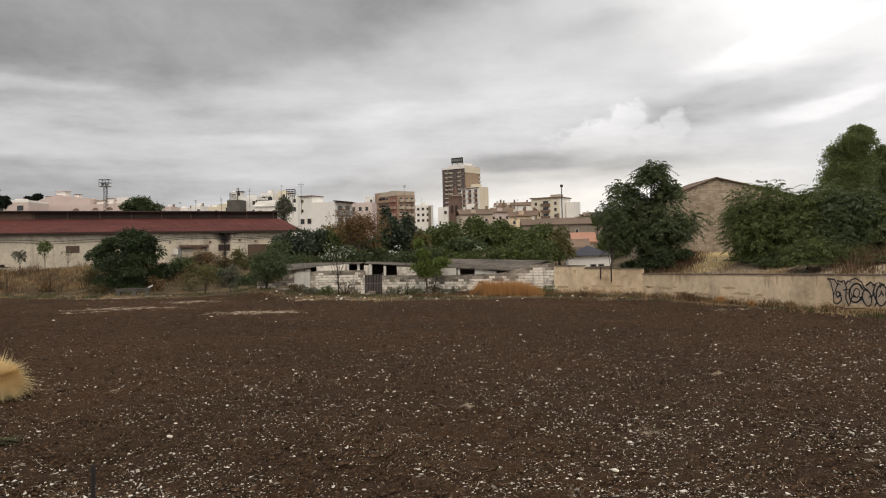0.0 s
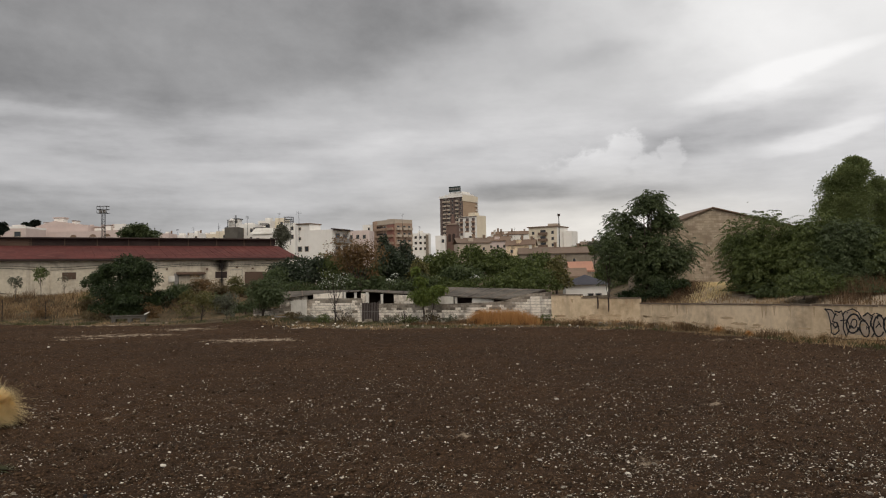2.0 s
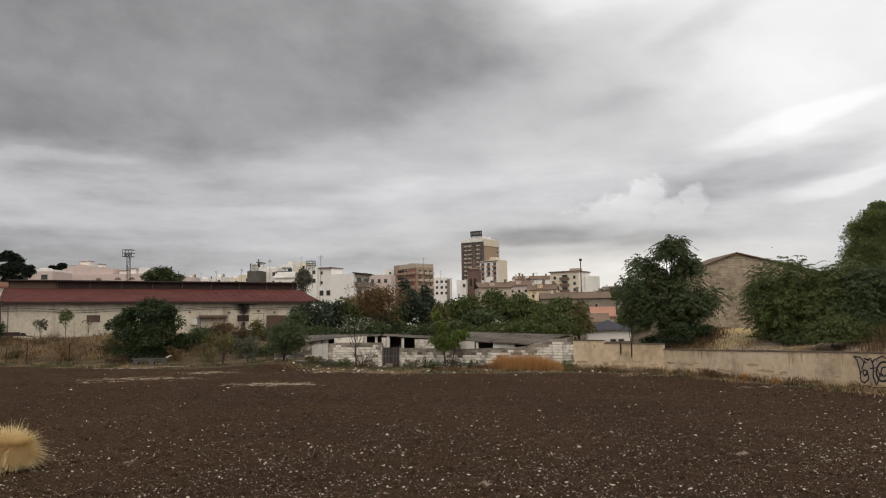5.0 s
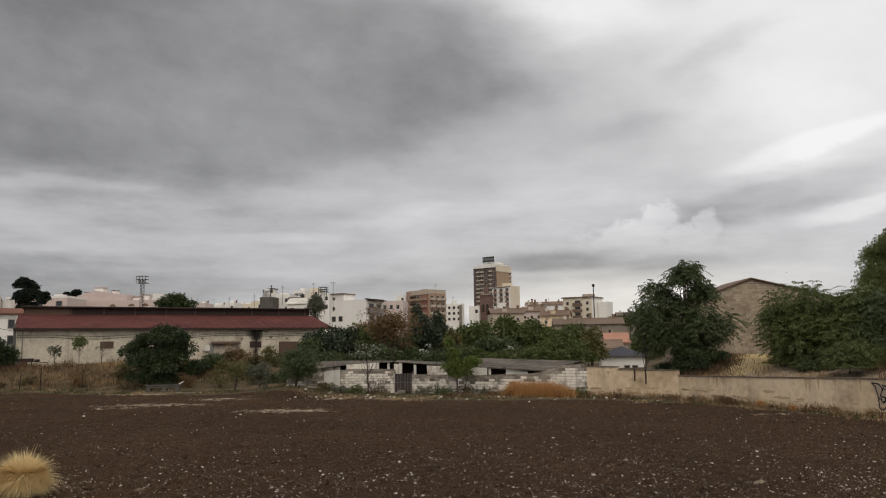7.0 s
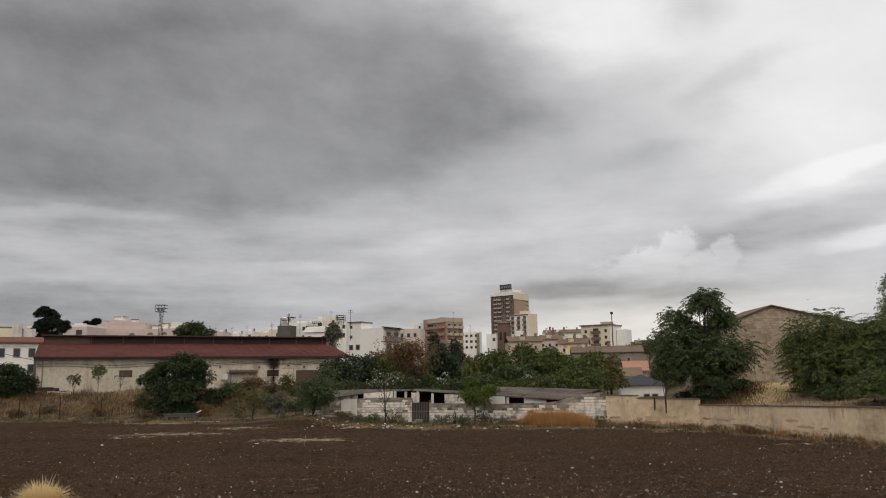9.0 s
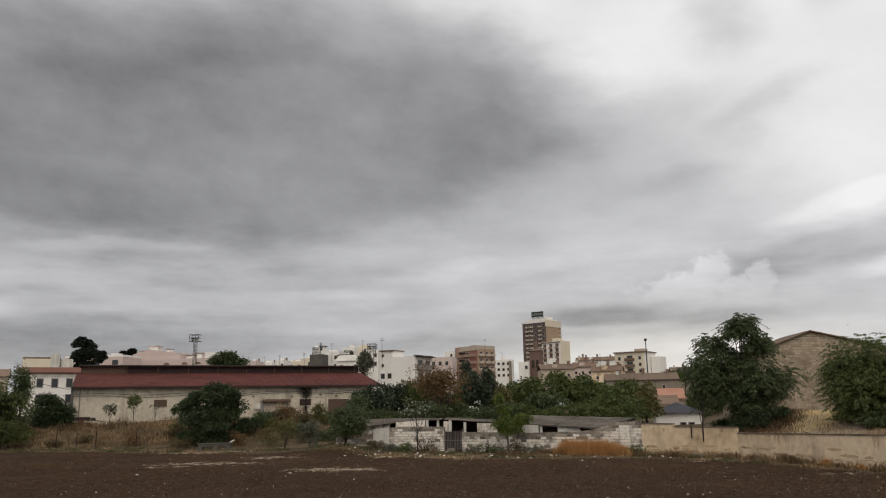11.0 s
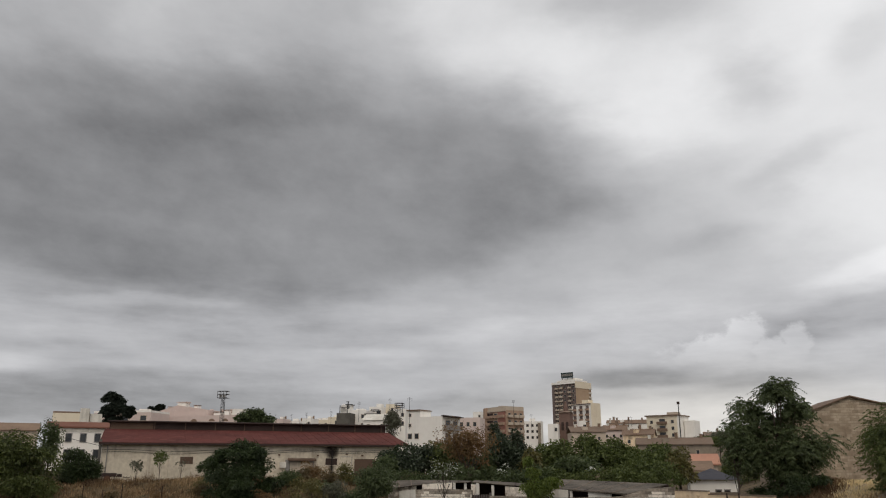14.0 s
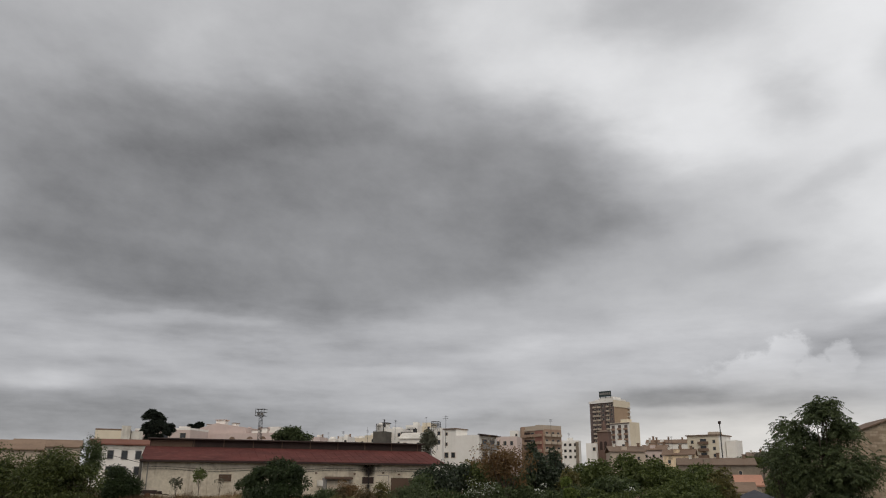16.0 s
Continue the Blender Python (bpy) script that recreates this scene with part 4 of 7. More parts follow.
def leaf_mesh(name, pos, way, size, width, droop, rng, material):
    """One folded leaf for each place."""
    n = len(pos)
    way = unit(way)
    side = unit(np.cross(way, rng.normal(0, 1, (n, 3))))
    l = size * rng.uniform(0.6, 1.35, (n, 1))
    w = l * width
    mid = pos + way * l * 0.5
    tip = pos + way * l - np.array([0, 0, 1.0]) * l * droop
    up = unit(np.cross(way, side)) * w * 0.15
    v = np.stack([pos, mid + side * w / 2 + up, tip, mid - side * w / 2 + up], 1).reshape(-1, 3)
    i = np.arange(n)[:, None] * 4
    t = np.concatenate([i + np.array([[0, 1, 2]]), i + np.array([[0, 2, 3]])], 1).reshape(-1, 3)
    return fast_mesh(name, v, t, material)


def masses_of(masses, b, rng, size):
    """Boughs spread over several rounded masses: (centre, radii, count)."""
    got = [lobes_of(np.array(m) - b, r, k, rng, size) for m, r, k in masses]
    return np.concatenate([g[0] for g in got]), np.concatenate([g[1] for g in got])


def lobes_of(centre, radii, count, rng, size=0.42):
    """Boughs: smaller clumps spread unevenly over a big rounded form."""
    d = unit(rng.normal(0, 1, (count, 3)))
    r = rng.uniform(0.25, 0.82, (count, 1))
    c = np.array(centre) + d * r * np.array(radii)
    s = np.array(radii) * rng.uniform(size * 0.65, size * 1.25, (count, 1)) * np.array([1.1, 1.1, 0.85])
    return c, s


def column_of(centre, radii, count, rng, size):
    """Boughs of an upright, column-like crown that tapers to its top."""
    z = rng.uniform(-0.95, 0.86, (count, 1))
    a = rng.uniform(0, 2 * np.pi, (count, 1))
    r = 0.72 * np.sqrt(rng.uniform(0, 1, (count, 1))) * np.where(z > 0, np.sqrt(np.clip(1 - np.clip(z, 0, 1) ** 1.6, 0, 1)), 1.0)
    c = np.array(centre) + np.concatenate([np.cos(a) * r, np.sin(a) * r, z], 1) * np.array(radii)
    return c, np.array([radii[0], radii[1], radii[0] * 1.5]) * rng.uniform(size * 0.7, size * 1.2, (count, 1))


def crown_points(c, s, n, rng, shell=0.45, fuzz=0.16):
    k = rng.integers(0, len(c), n)
    d = unit(rng.normal(0, 1, (n, 3)))
    d[:, 2] = np.where(d[:, 2] < -0.75, -d[:, 2] * 0.5, d[:, 2])
    r = rng.uniform(shell, 1.0, (n, 1)) ** 0.6
    r *= 1 + fuzz * rng.normal(0, 1, (n, 1))
    return c[k] + d * r * s[k], d


def wood(base, c, radius, rng, bark, lean=(0, 0), fork=0.45, sides=7):
    """Trunk and limbs, from the base to the boughs."""
    base = np.array(base, float)
    top = np.array([c[:, 0].mean() + lean[0], c[:, 1].mean() + lean[1], np.percentile(c[:, 2], 70)])
    trunk = Mesh()
    pts = [base + (top - base) * f + np.array([math.sin(f * 5) * 0.06, math.cos(f * 4) * 0.06, 0]) * radius * 6 * f for f in (0, 0.15, 0.35, 0.6, 0.8, 1.0)]
    trunk.tube(pts, [radius * 1.35, radius, radius * 0.85, radius * 0.6, radius * 0.38, radius * 0.15], sides)
    for q in c[: 12]:
        f = rng.uniform(fork * 0.6, min(1.0, fork * 1.6))
        s = base + (top - base) * f
        m = (s + q) / 2 + np.array([0, 0, -0.12]) * np.linalg.norm(q - s)
        trunk.tube([s, m, q], [radius * 0.5 * (1 - f * 0.5), radius * 0.3, radius * 0.08], 5)
    return trunk


def tree(name, label, base, centre, radii, leaves, size, material, seed, lobes=14, radius=0.15, bark=None, width=0.45, droop=0.25, category="tree", lobe=0.42, shell=0.45, fork=0.45, group="", column=False, masses=None, rise=-0.15, fuzz=0.16):
    rng = np.random.default_rng(seed)
    root = thing(name, label, category, pose(*base), group)
    b = np.array(base)
    c, s = (column_of if column else lobes_of)(np.array(centre) - b, radii, lobes, rng, lobe)
    if masses:
        c, s = masses_of(masses, b, rng, lobe)
    pos, d = crown_points(c, s, leaves, rng, shell, fuzz)
    pos[:, 2] = np.maximum(pos[:, 2], 0.05)
    way = d + rng.normal(0, 0.6, pos.shape) + np.array([0, 0, rise])
    part("trunk", wood((0, 0, -0.3), c, radius, rng, bark, fork=fork).data("trunk", bark or BARK), root)
    part("crown", leaf_mesh("crown", pos, way, size, width, droop, rng, material), root)
    return root


def frond_tree(name, label, base, centre, radii, fronds, length, material, seed, lobes=14, radius=0.15, bark=None, leaflets=9, lobe=0.42, category="tree", fork=0.4, shell=0.5, wide=0.19, masses=None):
    """A tree with long feathered leaves that arch and hang."""
    rng = np.random.default_rng(seed)
    root = thing(name, label, category, pose(*base))
    b = np.array(base)
    c, s = lobes_of(np.array(centre) - b, radii, lobes, rng, lobe)
    if masses:
        c, s = masses_of(masses, b, rng, lobe)
    pos, d = crown_points(c, s, fronds, rng, shell)
    way = unit(d * np.array([1, 1, 0.5]) + rng.normal(0, 0.35, pos.shape) + np.array([0, 0, 0.25]))
    l = length * rng.uniform(0.6, 1.3, (fronds, 1))
    side = unit(np.cross(way, np.array([0, 0, 1.0])))
    P, D = [], []
    for i in range(leaflets):
        f = (i + 1) / leaflets
        p = pos + way * l * f - np.array([0, 0, 1.0]) * l * 0.55 * f * f
        fwd = unit(way - np.array([0, 0, 1.1]) * f)
        for sg in (-1, 1):
            P.append(p)
            D.append(side * sg * 0.9 + fwd * 0.55 + np.array([0, 0, -0.25]) + rng.normal(0, 0.15, p.shape))
    P, D = np.concatenate(P), np.concatenate(D)
    keep = np.linalg.norm((P - (np.array(centre) - b)) / np.array(radii), axis=1) < (9.0 if masses else 1.2)
    P, D = P[keep], D[keep]
    P[:, 2] = np.maximum(P[:, 2], 0.08)
    part("trunk", wood((0, 0, -0.3), c, radius, rng, bark, fork=fork).data("trunk", bark or BARK), root)
    part("crown", leaf_mesh("crown", P, D, length * wide, 0.36, 0.2, rng, material), root)
    return root


def on_ground(x, y):
    return float(ground_z(x, y))


def blades(name, label, xs, ys, heights, material, seed, width=0.03, lean=0.35, category="grass", parent=None):
    rng = np.random.default_rng(seed)
    n = len(xs)
    z = ground_z(xs, ys)
    a = rng.uniform(0, 2 * np.pi, n)
    w = np.stack([np.cos(a), np.sin(a), 0 * a], 1) * (width * rng.uniform(0.6, 1.4, n))[:, None] / 2
    base = np.stack([xs, ys, z - 0.03], 1)
    bend = rng.normal(0, lean, (n, 2)) * heights[:, None]
    mid = base + np.stack([bend[:, 0] * 0.35, bend[:, 1] * 0.35, heights * 0.6], 1)
    tip = base + np.stack([bend[:, 0], bend[:, 1], heights * rng.uniform(0.8, 1.0, n)], 1)
    v = np.stack([base - w, base + w, mid + w * 0.7, mid - w * 0.7, tip], 1).reshape(-1, 3)
    i = np.arange(n)[:, None] * 5
    t = np.concatenate([i + np.array([[0, 1, 2]]), i + np.array([[0, 2, 3]]), i + np.array([[3, 2, 4]])], 1).reshape(-1, 3)
    return tagged(new(name, fast_mesh(name, v, t, material)), label, category, kind="stuff")


def clumps(n, sample, rng, per=14, spread=0.25):
    """Places in tufts: sample(k) gives k tuft centres."""
    k = max(1, n // per)
    x, y = sample(k)
    j = rng.integers(0, k, n)
    return x[j] + rng.normal(0, spread, n), y[j] + rng.normal(0, spread, n)


# trees along the far edge of the field
tree("fig_tree", "broad dark green tree with dense leaves on the bank", (-30.49, 77, on_ground(-30.49, 77)), (-31.20, 77.00, 3.60), (3.44, 3.0, 2.66), 19000, 0.24, LEAF_FIG, 11, 44, 0.14, width=0.5, lobe=0.40,
     masses=[((-30.56, 77.00, 5.19), (2.55, 2.2, 1.44), 12), ((-33.35, 77.50, 3.92), (1.99, 2.0, 1.88), 9), ((-29.15, 77.00, 3.71), (1.88, 2.0, 1.88), 9), ((-30.97, 76.50, 2.66), (2.77, 2.4, 1.77), 12)])
tree("shrub", "dense dark undergrowth round the foot of the broad tree", (-30.45, 75.5, on_ground(-30.45, 75.5)), (-30.59, 75.50, 1.69), (3.02, 1.6, 1.40), 6500, 0.24, LEAF_FIG, 19, 26, 0.05, category="shrub", lobe=0.36)
tree("shrub", "dark leafy shrub growing under the broad tree", (-28.08, 78, on_ground(-28.08, 78)), (-28.06, 78.00, 1.88), (1.57, 1.2, 1.23), 1800, 0.28, LEAF_FIG, 12, 9, 0.06, category="shrub")
tree("round_tree", "small round dark tree with a short trunk", (-14.42, 63.5, on_ground(-14.42, 63.5)), (-14.38, 63.50, 2.36), (1.52, 1.3, 1.48), 9500, 0.17, LEAF_DEEP, 13, 26, 0.10, bark=DARK_BARK, lobe=0.5)
tree("silver_shrub", "pale grey-green shrub with thin stems", (-18.62, 68.5, 0.1), (-18.59, 68.50, 1.44), (1.12, 1.0, 1.07), 1700, 0.18, LEAF_GREY, 14, 10, 0.05, category="shrub")
tree("sapling", "thin half-bare sapling with a dark trunk", (-20.89, 68.5, 0.1), (-20.65, 68.50, 1.79), (1.23, 0.9, 1.12), 900, 0.17, LEAF_OLIVE, 15, 10, 0.07, bark=DARK_BARK)
tree("slender_tree", "slender dark trunk with sparse pale glinting leaves", (-8.19, 61.2, 0.0), (-8.41, 61.20, 3.53), (1.6, 1.2, 0.9), 190, 0.11, LEAF_PALE, 16, 8, 0.06, bark=DARK_BARK, width=0.4)
tree("acacia", "light green young tree with an uneven feathery crown", (-1.24, 59.5, 0.0), (-1.56, 59.50, 2.64), (0.91, 0.9, 1.81), 4200, 0.17, LEAF_BRIGHT, 17, 30, 0.08, lobe=0.42, droop=0.5, fuzz=0.24,
     masses=[((-1.80, 59.50, 4.00), (0.42, 0.4, 0.62), 6), ((-1.62, 59.50, 3.20), (0.62, 0.6, 0.62), 8), ((-1.75, 59.50, 2.30), (0.85, 0.8, 0.62), 10), ((-1.05, 59.50, 1.75), (0.85, 0.8, 0.55), 8), ((-0.55, 59.55, 2.35), (0.7, 0.6, 0.5), 6)])
tree("sapling", "small light green sapling at the wall", (-0.94, 59.6, 0.0), (-0.33, 59.60, 2.44), (0.86, 0.7, 0.56), 1100, 0.2, LEAF_BRIGHT, 18, 10, 0.04, droop=0.5)


def bare_shrub(label, base, h, spread, seed, n=9, r=0.035):
    rng = np.random.default_rng(seed)
    m = Mesh()
    for i in range(n):
        a, e = rng.uniform(0, 2 * math.pi), rng.uniform(0.3, 1.0)
        tip = np.array([math.cos(a) * spread * e, math.sin(a) * spread * e * 0.6, h * rng.uniform(0.7, 1.0)])
        mid = tip * np.array([0.55, 0.55, 0.45])
        m.tube([(0, 0, -0.1), mid, tip], [r, r * 0.6, r * 0.2], 5)
        for k in range(2):
            q = mid + (tip - mid) * rng.uniform(0.1, 0.6)
            m.tube([q, q + rng.normal(0, 0.22, 3) + np.array([0, 0, 0.3])], [r * 0.45, r * 0.15], 4)
    ob = new("bare_shrub", m.data("bare_shrub", DARK_BARK))
    ob.matrix_world = pose(*base)
    return tagged(ob, label, "shrub")


bare_shrub("leafless dark branching shrub before the block wall", (-7.68, 61.4, 0.0), 1.5, 1.3, 3, 11)
bare_shrub("leafless thin shrub before the block wall", (-2.87, 60.5, 0.0), 1.1, 0.5, 5, 6, 0.025)
for px, seed in ((-44.81, 1), (-43.10, 2), (-41.36, 3)):
    y = {1: 85, 2: 87, 3: 88.5}[seed]
    h = {1: 2.0, 2: 2.7, 3: 2.2}[seed]
    tree("sapling", "spindly sapling with a small leafy top against the warehouse", (px, y - 2, on_ground(px, y - 2)), (px, y - 2, on_ground(px, y - 2) + h), (0.75, 0.6, 0.8), (240, 420, 40)[seed - 1], 0.28, LEAF_GREY if seed != 2 else LEAF_MID, 20 + seed, 7, 0.04)

# dark trees behind the sheds
BACK = [
    (520, 436, 36, 30, 88, LEAF_GLOSS, 4600), (565, 430, 36, 29, 92, LEAF_GLOSS, 4600), (610, 430, 36, 34, 90, LEAF_SHADE, 4600), (700, 425, 34, 40, 90, LEAF_GLOSS, 5200),
    (735, 430, 24, 34, 94, LEAF_GLOSS, 3000), (660, 440, 34, 30, 88, LEAF_DEEP, 3600), (500, 445, 22, 25, 86, LEAF_DEEP, 2500),
    (790, 425, 40, 34, 92, LEAF_MID, 5200), (845, 420, 44, 34, 90, LEAF_MID, 5600), (900, 422, 44, 33, 92, LEAF_MID, 5600), (955, 426, 42, 32, 90, LEAF_MID, 5200),
    (990, 432, 28, 32, 88, LEAF_OLIVE, 3400), (748, 434, 18, 26, 88, LEAF_OLIVE, 1800), (585, 428, 24, 30, 95, LEAF_OLIVE, 2000), (820, 440, 50, 24, 86, LEAF_DEEP, 4000), (930, 442, 55, 22, 86, LEAF_MID, 4000)]
for i, (px, py, rx, rz, y, m, n) in enumerate(BACK):
    k = y / 1389.6
    cx, cz = (px - 784) * k + (441 - py) * k * 0.0244, 3.5 - (px - 784) * k * 0.0244 + (441 - py) * k
    tree("tree", "dense dark green tree behind the sheds" if m is not LEAF_MID else "dense mid green tree behind the sheds", (cx, y, on_ground(cx, y)), (cx, y, cz), (rx * k, 2.6, rz * k), n, 0.36, m, 40 + i, 22, 0.16, group="trees behind the sheds")
for i, px in enumerate(range(500, 1000, 42)):
    y = 81 + (i * 7 % 5) * 0.6
    cx = (px - 784) * y / 1389.6
    tree("bush", "dense dark bush behind the shed roofs", (cx, y, on_ground(cx, y)), (cx, y, 2.1), (2.1, 1.3, 1.7), 2300, 0.3, LEAF_DEEP if px < 760 else LEAF_MID, 200 + i, 12, 0.05, category="bush", group="bushes behind the sheds")
for i, (px, py, y) in enumerate(((318, 488, 82), (345, 486, 84), (428, 482, 84), (480, 478, 84), (395, 490, 82))):
    k = y / 1389.6
    cx, cz = (px - 784) * k + (441 - py) * k * 0.0244, 3.5 - (px - 784) * k * 0.0244 + (441 - py) * k
    tree("bush", "low straggling bush on the bank below the warehouse", (cx, y, on_ground(cx, y)), (cx, y, max(cz, on_ground(cx, y) + 0.6)), (1.5, 1.0, 0.9), 1300, 0.24, (LEAF_DEEP, WEED, LEAF_DEEP)[i % 3], 220 + i, 10, 0.04, category="bush")
tree("rust_tree", "autumn tree with rust brown leaves behind the sheds", (-8.43, 84, 0.6), (-8.90, 84.00, 5.70), (3.2, 1.8, 2.95), 4300, 0.26, LEAF_RUST, 61, 46, 0.14, lobe=0.34)
tree("cypress", "dark narrow evergreen behind the sheds", (-6.64, 91, 2.0), (-6.55, 91.00, 6.35), (0.98, 1.0, 2.49), 2200, 0.28, LEAF_GLOSS, 62, 14, 0.12)
tree("cypress", "dark narrow evergreen behind the sheds", (-4.65, 93, 2.0), (-4.36, 93.00, 6.02), (0.94, 1.0, 1.87), 1600, 0.28, LEAF_GLOSS, 63, 12, 0.12)
tree("white_flowering_shrub", "dark shrub dotted with white blossom", (-4.98, 84, 1.0), (-4.97, 84.00, 3.40), (0.70, 0.6, 1.0), 110, 0.24, LEAF_PALE, 64, 5, 0.06, category="shrub")
tree("white_flowering_shrub", "dark shrub dotted with white blossom", (3.36, 84, 1.0), (3.64, 83.00, 3.47), (0.73, 0.6, 0.36), 30, 0.2, LEAF_PALE, 66, 5, 0.06, category="shrub")
tree("tree", "slim grey-green tree by the end of the warehouse roof", (-24.86, 125, 2.0), (-25.0, 125.00, 10.7), (1.45, 1.2, 2.5), 2600, 0.32, LEAF_GREY, 65, 18, 0.16, lobe=0.36)

for i, (x, y) in enumerate(((-44.5, 78), (-39, 77), (-36, 80), (-33, 74.5), (-27.5, 75), (-24, 74), (-47, 76.5), (-30, 80))):
    h = 0.55 + 0.25 * (i % 3)
    tree("weed_bush", "low brown and green weed bush on the bank", (x, y, on_ground(x, y)), (x, y, on_ground(x, y) + h * 0.8), (1.1 + 0.2 * (i % 2), 0.8, h), 700, 0.17, (WEED, LEAF_RUST, LEAF_OLIVE)[i % 3], 240 + i, 9, 0.03, category="bush", group="weed bushes on the bank")

# right hand trees behind the boundary wall
frond_tree("tree_of_heaven", "large dark tree with long drooping feathered leaves", (14.98, 57, on_ground(14.98, 57)), (14.99, 57.00, 5.55), (3.12, 2.6, 3.86), 3100, 0.95, LEAF_DEEP, 71, 38, 0.2, leaflets=9, lobe=0.36,
           masses=[((15.21, 57.00, 8.42), (1.39, 1.4, 1.48), 8), ((16.75, 57.00, 7.03), (0.98, 1.3, 1.23), 5), ((13.91, 57.50, 7.01), (1.39, 1.5, 1.39), 7), ((13.29, 57.50, 5.49), (1.23, 1.3, 1.48), 6),
                   ((15.82, 56.50, 5.11), (2.13, 2.2, 1.89), 13), ((16.80, 57.00, 4.27), (1.39, 1.8, 1.39), 8), ((14.00, 57.50, 3.82), (1.56, 1.6, 1.56), 8), ((15.33, 57.00, 2.84), (1.23, 1.6, 0.90), 6)])
frond_tree("tree_of_heaven", "slim tree of feathered leaves beside the big one", (12.00, 56.5, on_ground(12.00, 56.5)), (12.28, 56.50, 4.87), (1.07, 1.2, 2.71), 330, 0.85, LEAF_DEEP, 72, 15, 0.08, leaflets=9, lobe=0.34)
for i, (px, py, rx, rz, y, n, m) in enumerate([(1345, 408, 68, 88, 49.5, 1100, LEAF_MID), (1425, 402, 72, 88, 48, 1300, LEAF_MID), (1512, 415, 70, 88, 46, 1200, LEAF_DEEP), (1600, 410, 74, 90, 45, 900, LEAF_MID)]):
    k = y / 1389.6
    cx, cz = (px - 784) * k + (441 - py) * k * 0.0244, 3.5 - (px - 784) * k * 0.0244 + (441 - py) * k
    frond_tree("ailanthus", "dense green tree with layered feathered leaves behind the wall", (cx, y, on_ground(cx, y)), (cx, y, cz), (rx * k, 2.6, rz * k), int(n * 3.4), 0.8, m, 80 + i, 36, 0.15, leaflets=8, lobe=0.30)
for i, (px, py, rx, rz, y) in enumerate(((1372, 468, 42, 28, 47.5), (1495, 462, 40, 30, 44), (1550, 470, 36, 24, 42))):
    k = y / 1389.6
    cx, cz = (px - 784) * k + (441 - py) * k * 0.0244, 3.5 - (px - 784) * k * 0.0244 + (441 - py) * k
    frond_tree("ailanthus", "low feathered suckers hanging over the slope behind the wall", (cx, y, on_ground(cx, y)), (cx, y, cz), (rx * k, 1.2, rz * k), 520, 0.65, LEAF_MID if i % 2 else LEAF_DEEP, 120 + i, 16, 0.05, leaflets=8, lobe=0.34)
for i, (px, py, rx, rz, y) in enumerate(((1388, 470, 32, 18, 46.5), (1458, 466, 30, 18, 46.5))):
    k = y / 1389.6
    cx, cz = (px - 784) * k + (441 - py) * k * 0.0244, 3.5 - (px - 784) * k * 0.0244 + (441 - py) * k
    tree("shrub", "dark leafy undergrowth below the feathered trees", (cx, y, on_ground(cx, y)), (cx, y, cz), (rx * k, 1.1, rz * k), 2600, 0.2, LEAF_DEEP, 140 + i, 14, 0.04, category="shrub", group="undergrowth behind the wall")
frond_tree("ailanthus", "young light green tree leaning over the wall", (21.11, 45.5, on_ground(21.11, 45.5)), (20.26, 43.50, 2.41), (1.42, 1.2, 1.23), 620, 0.7, LEAF_MID, 88, 10, 0.06, leaflets=8)
tree("poplar", "tall poplar with dense upright crown", (31.52, 60, 2.2), (31.20, 60.00, 7.75), (2.16, 2.0, 4.75), 60000, 0.16, LEAF_POPLAR, 90, 80, 0.3, width=0.5, lobe=0.52, rise=1.3, fuzz=0.065,
     masses=[((32.15, 60.00, 11.45), (0.95, 0.9, 0.90), 12), ((31.62, 60.00, 10.75), (1.50, 1.4, 1.25), 18), ((31.30, 60.00, 9.70), (1.80, 1.7, 1.55), 24), ((31.13, 60.00, 8.40), (1.90, 1.8, 1.81), 26), ((30.92, 60.00, 6.67), (2.25, 1.9, 1.99), 26)])
tree("poplar", "poplar with dense upright crown", (34.24, 61, 2.2), (34.41, 61.00, 6.44), (1.58, 1.8, 4.17), 34000, 0.16, LEAF_POPLAR, 91, 50, 0.25, width=0.5, lobe=0.52, rise=1.3, fuzz=0.065,
     masses=[((34.23, 61.00, 9.82), (0.79, 1.0, 1.05), 12), ((34.46, 61.00, 8.41), (1.40, 1.5, 1.58), 18), ((34.42, 61.00, 6.65), (1.84, 1.8, 2.02), 22), ((35.92, 61.00, 7.06), (1.84, 1.8, 2.46), 18)])

# left end, beside and behind the warehouse
tree("broad_tree", "large green tree at the end of the bank", (-54.24, 77, 0.5), (-55.16, 77.00, 3.88), (4.77, 3.2, 3.55), 17000, 0.30, LEAF_SHADE, 101, 46, 0.2, lobe=0.34)
tree("broad_tree", "large dark green tree at the end of the bank", (-62.35, 78, 0.5), (-63.24, 78.00, 4.22), (5.05, 3.0, 3.93), 11000, 0.32, LEAF_SHADE, 102, 36, 0.2, lobe=0.34)
tree("shrub", "low green shrub at the foot of the large tree", (-51.45, 75.5, 0.2), (-52.18, 75.50, 1.86), (4.05, 1.8, 1.40), 5000, 0.26, LEAF_SHADE, 111, 22, 0.06, category="shrub")
tree("ivy_bush", "large dark bush beside the warehouse end", (-51.9, 84, 1.6), (-52.3, 84.00, 3.35), (2.7, 1.8, 2.35), 12000, 0.26, LEAF_FIG, 103, 30, 0.12, category="bush")
tree("tree", "slim grey-green tree in front of the white house", (-59.81, 90, 2.0), (-58.88, 88.00, 6.55), (1.71, 1.4, 3.04), 4600, 0.24, LEAF_DEEP, 104, 26, 0.12)
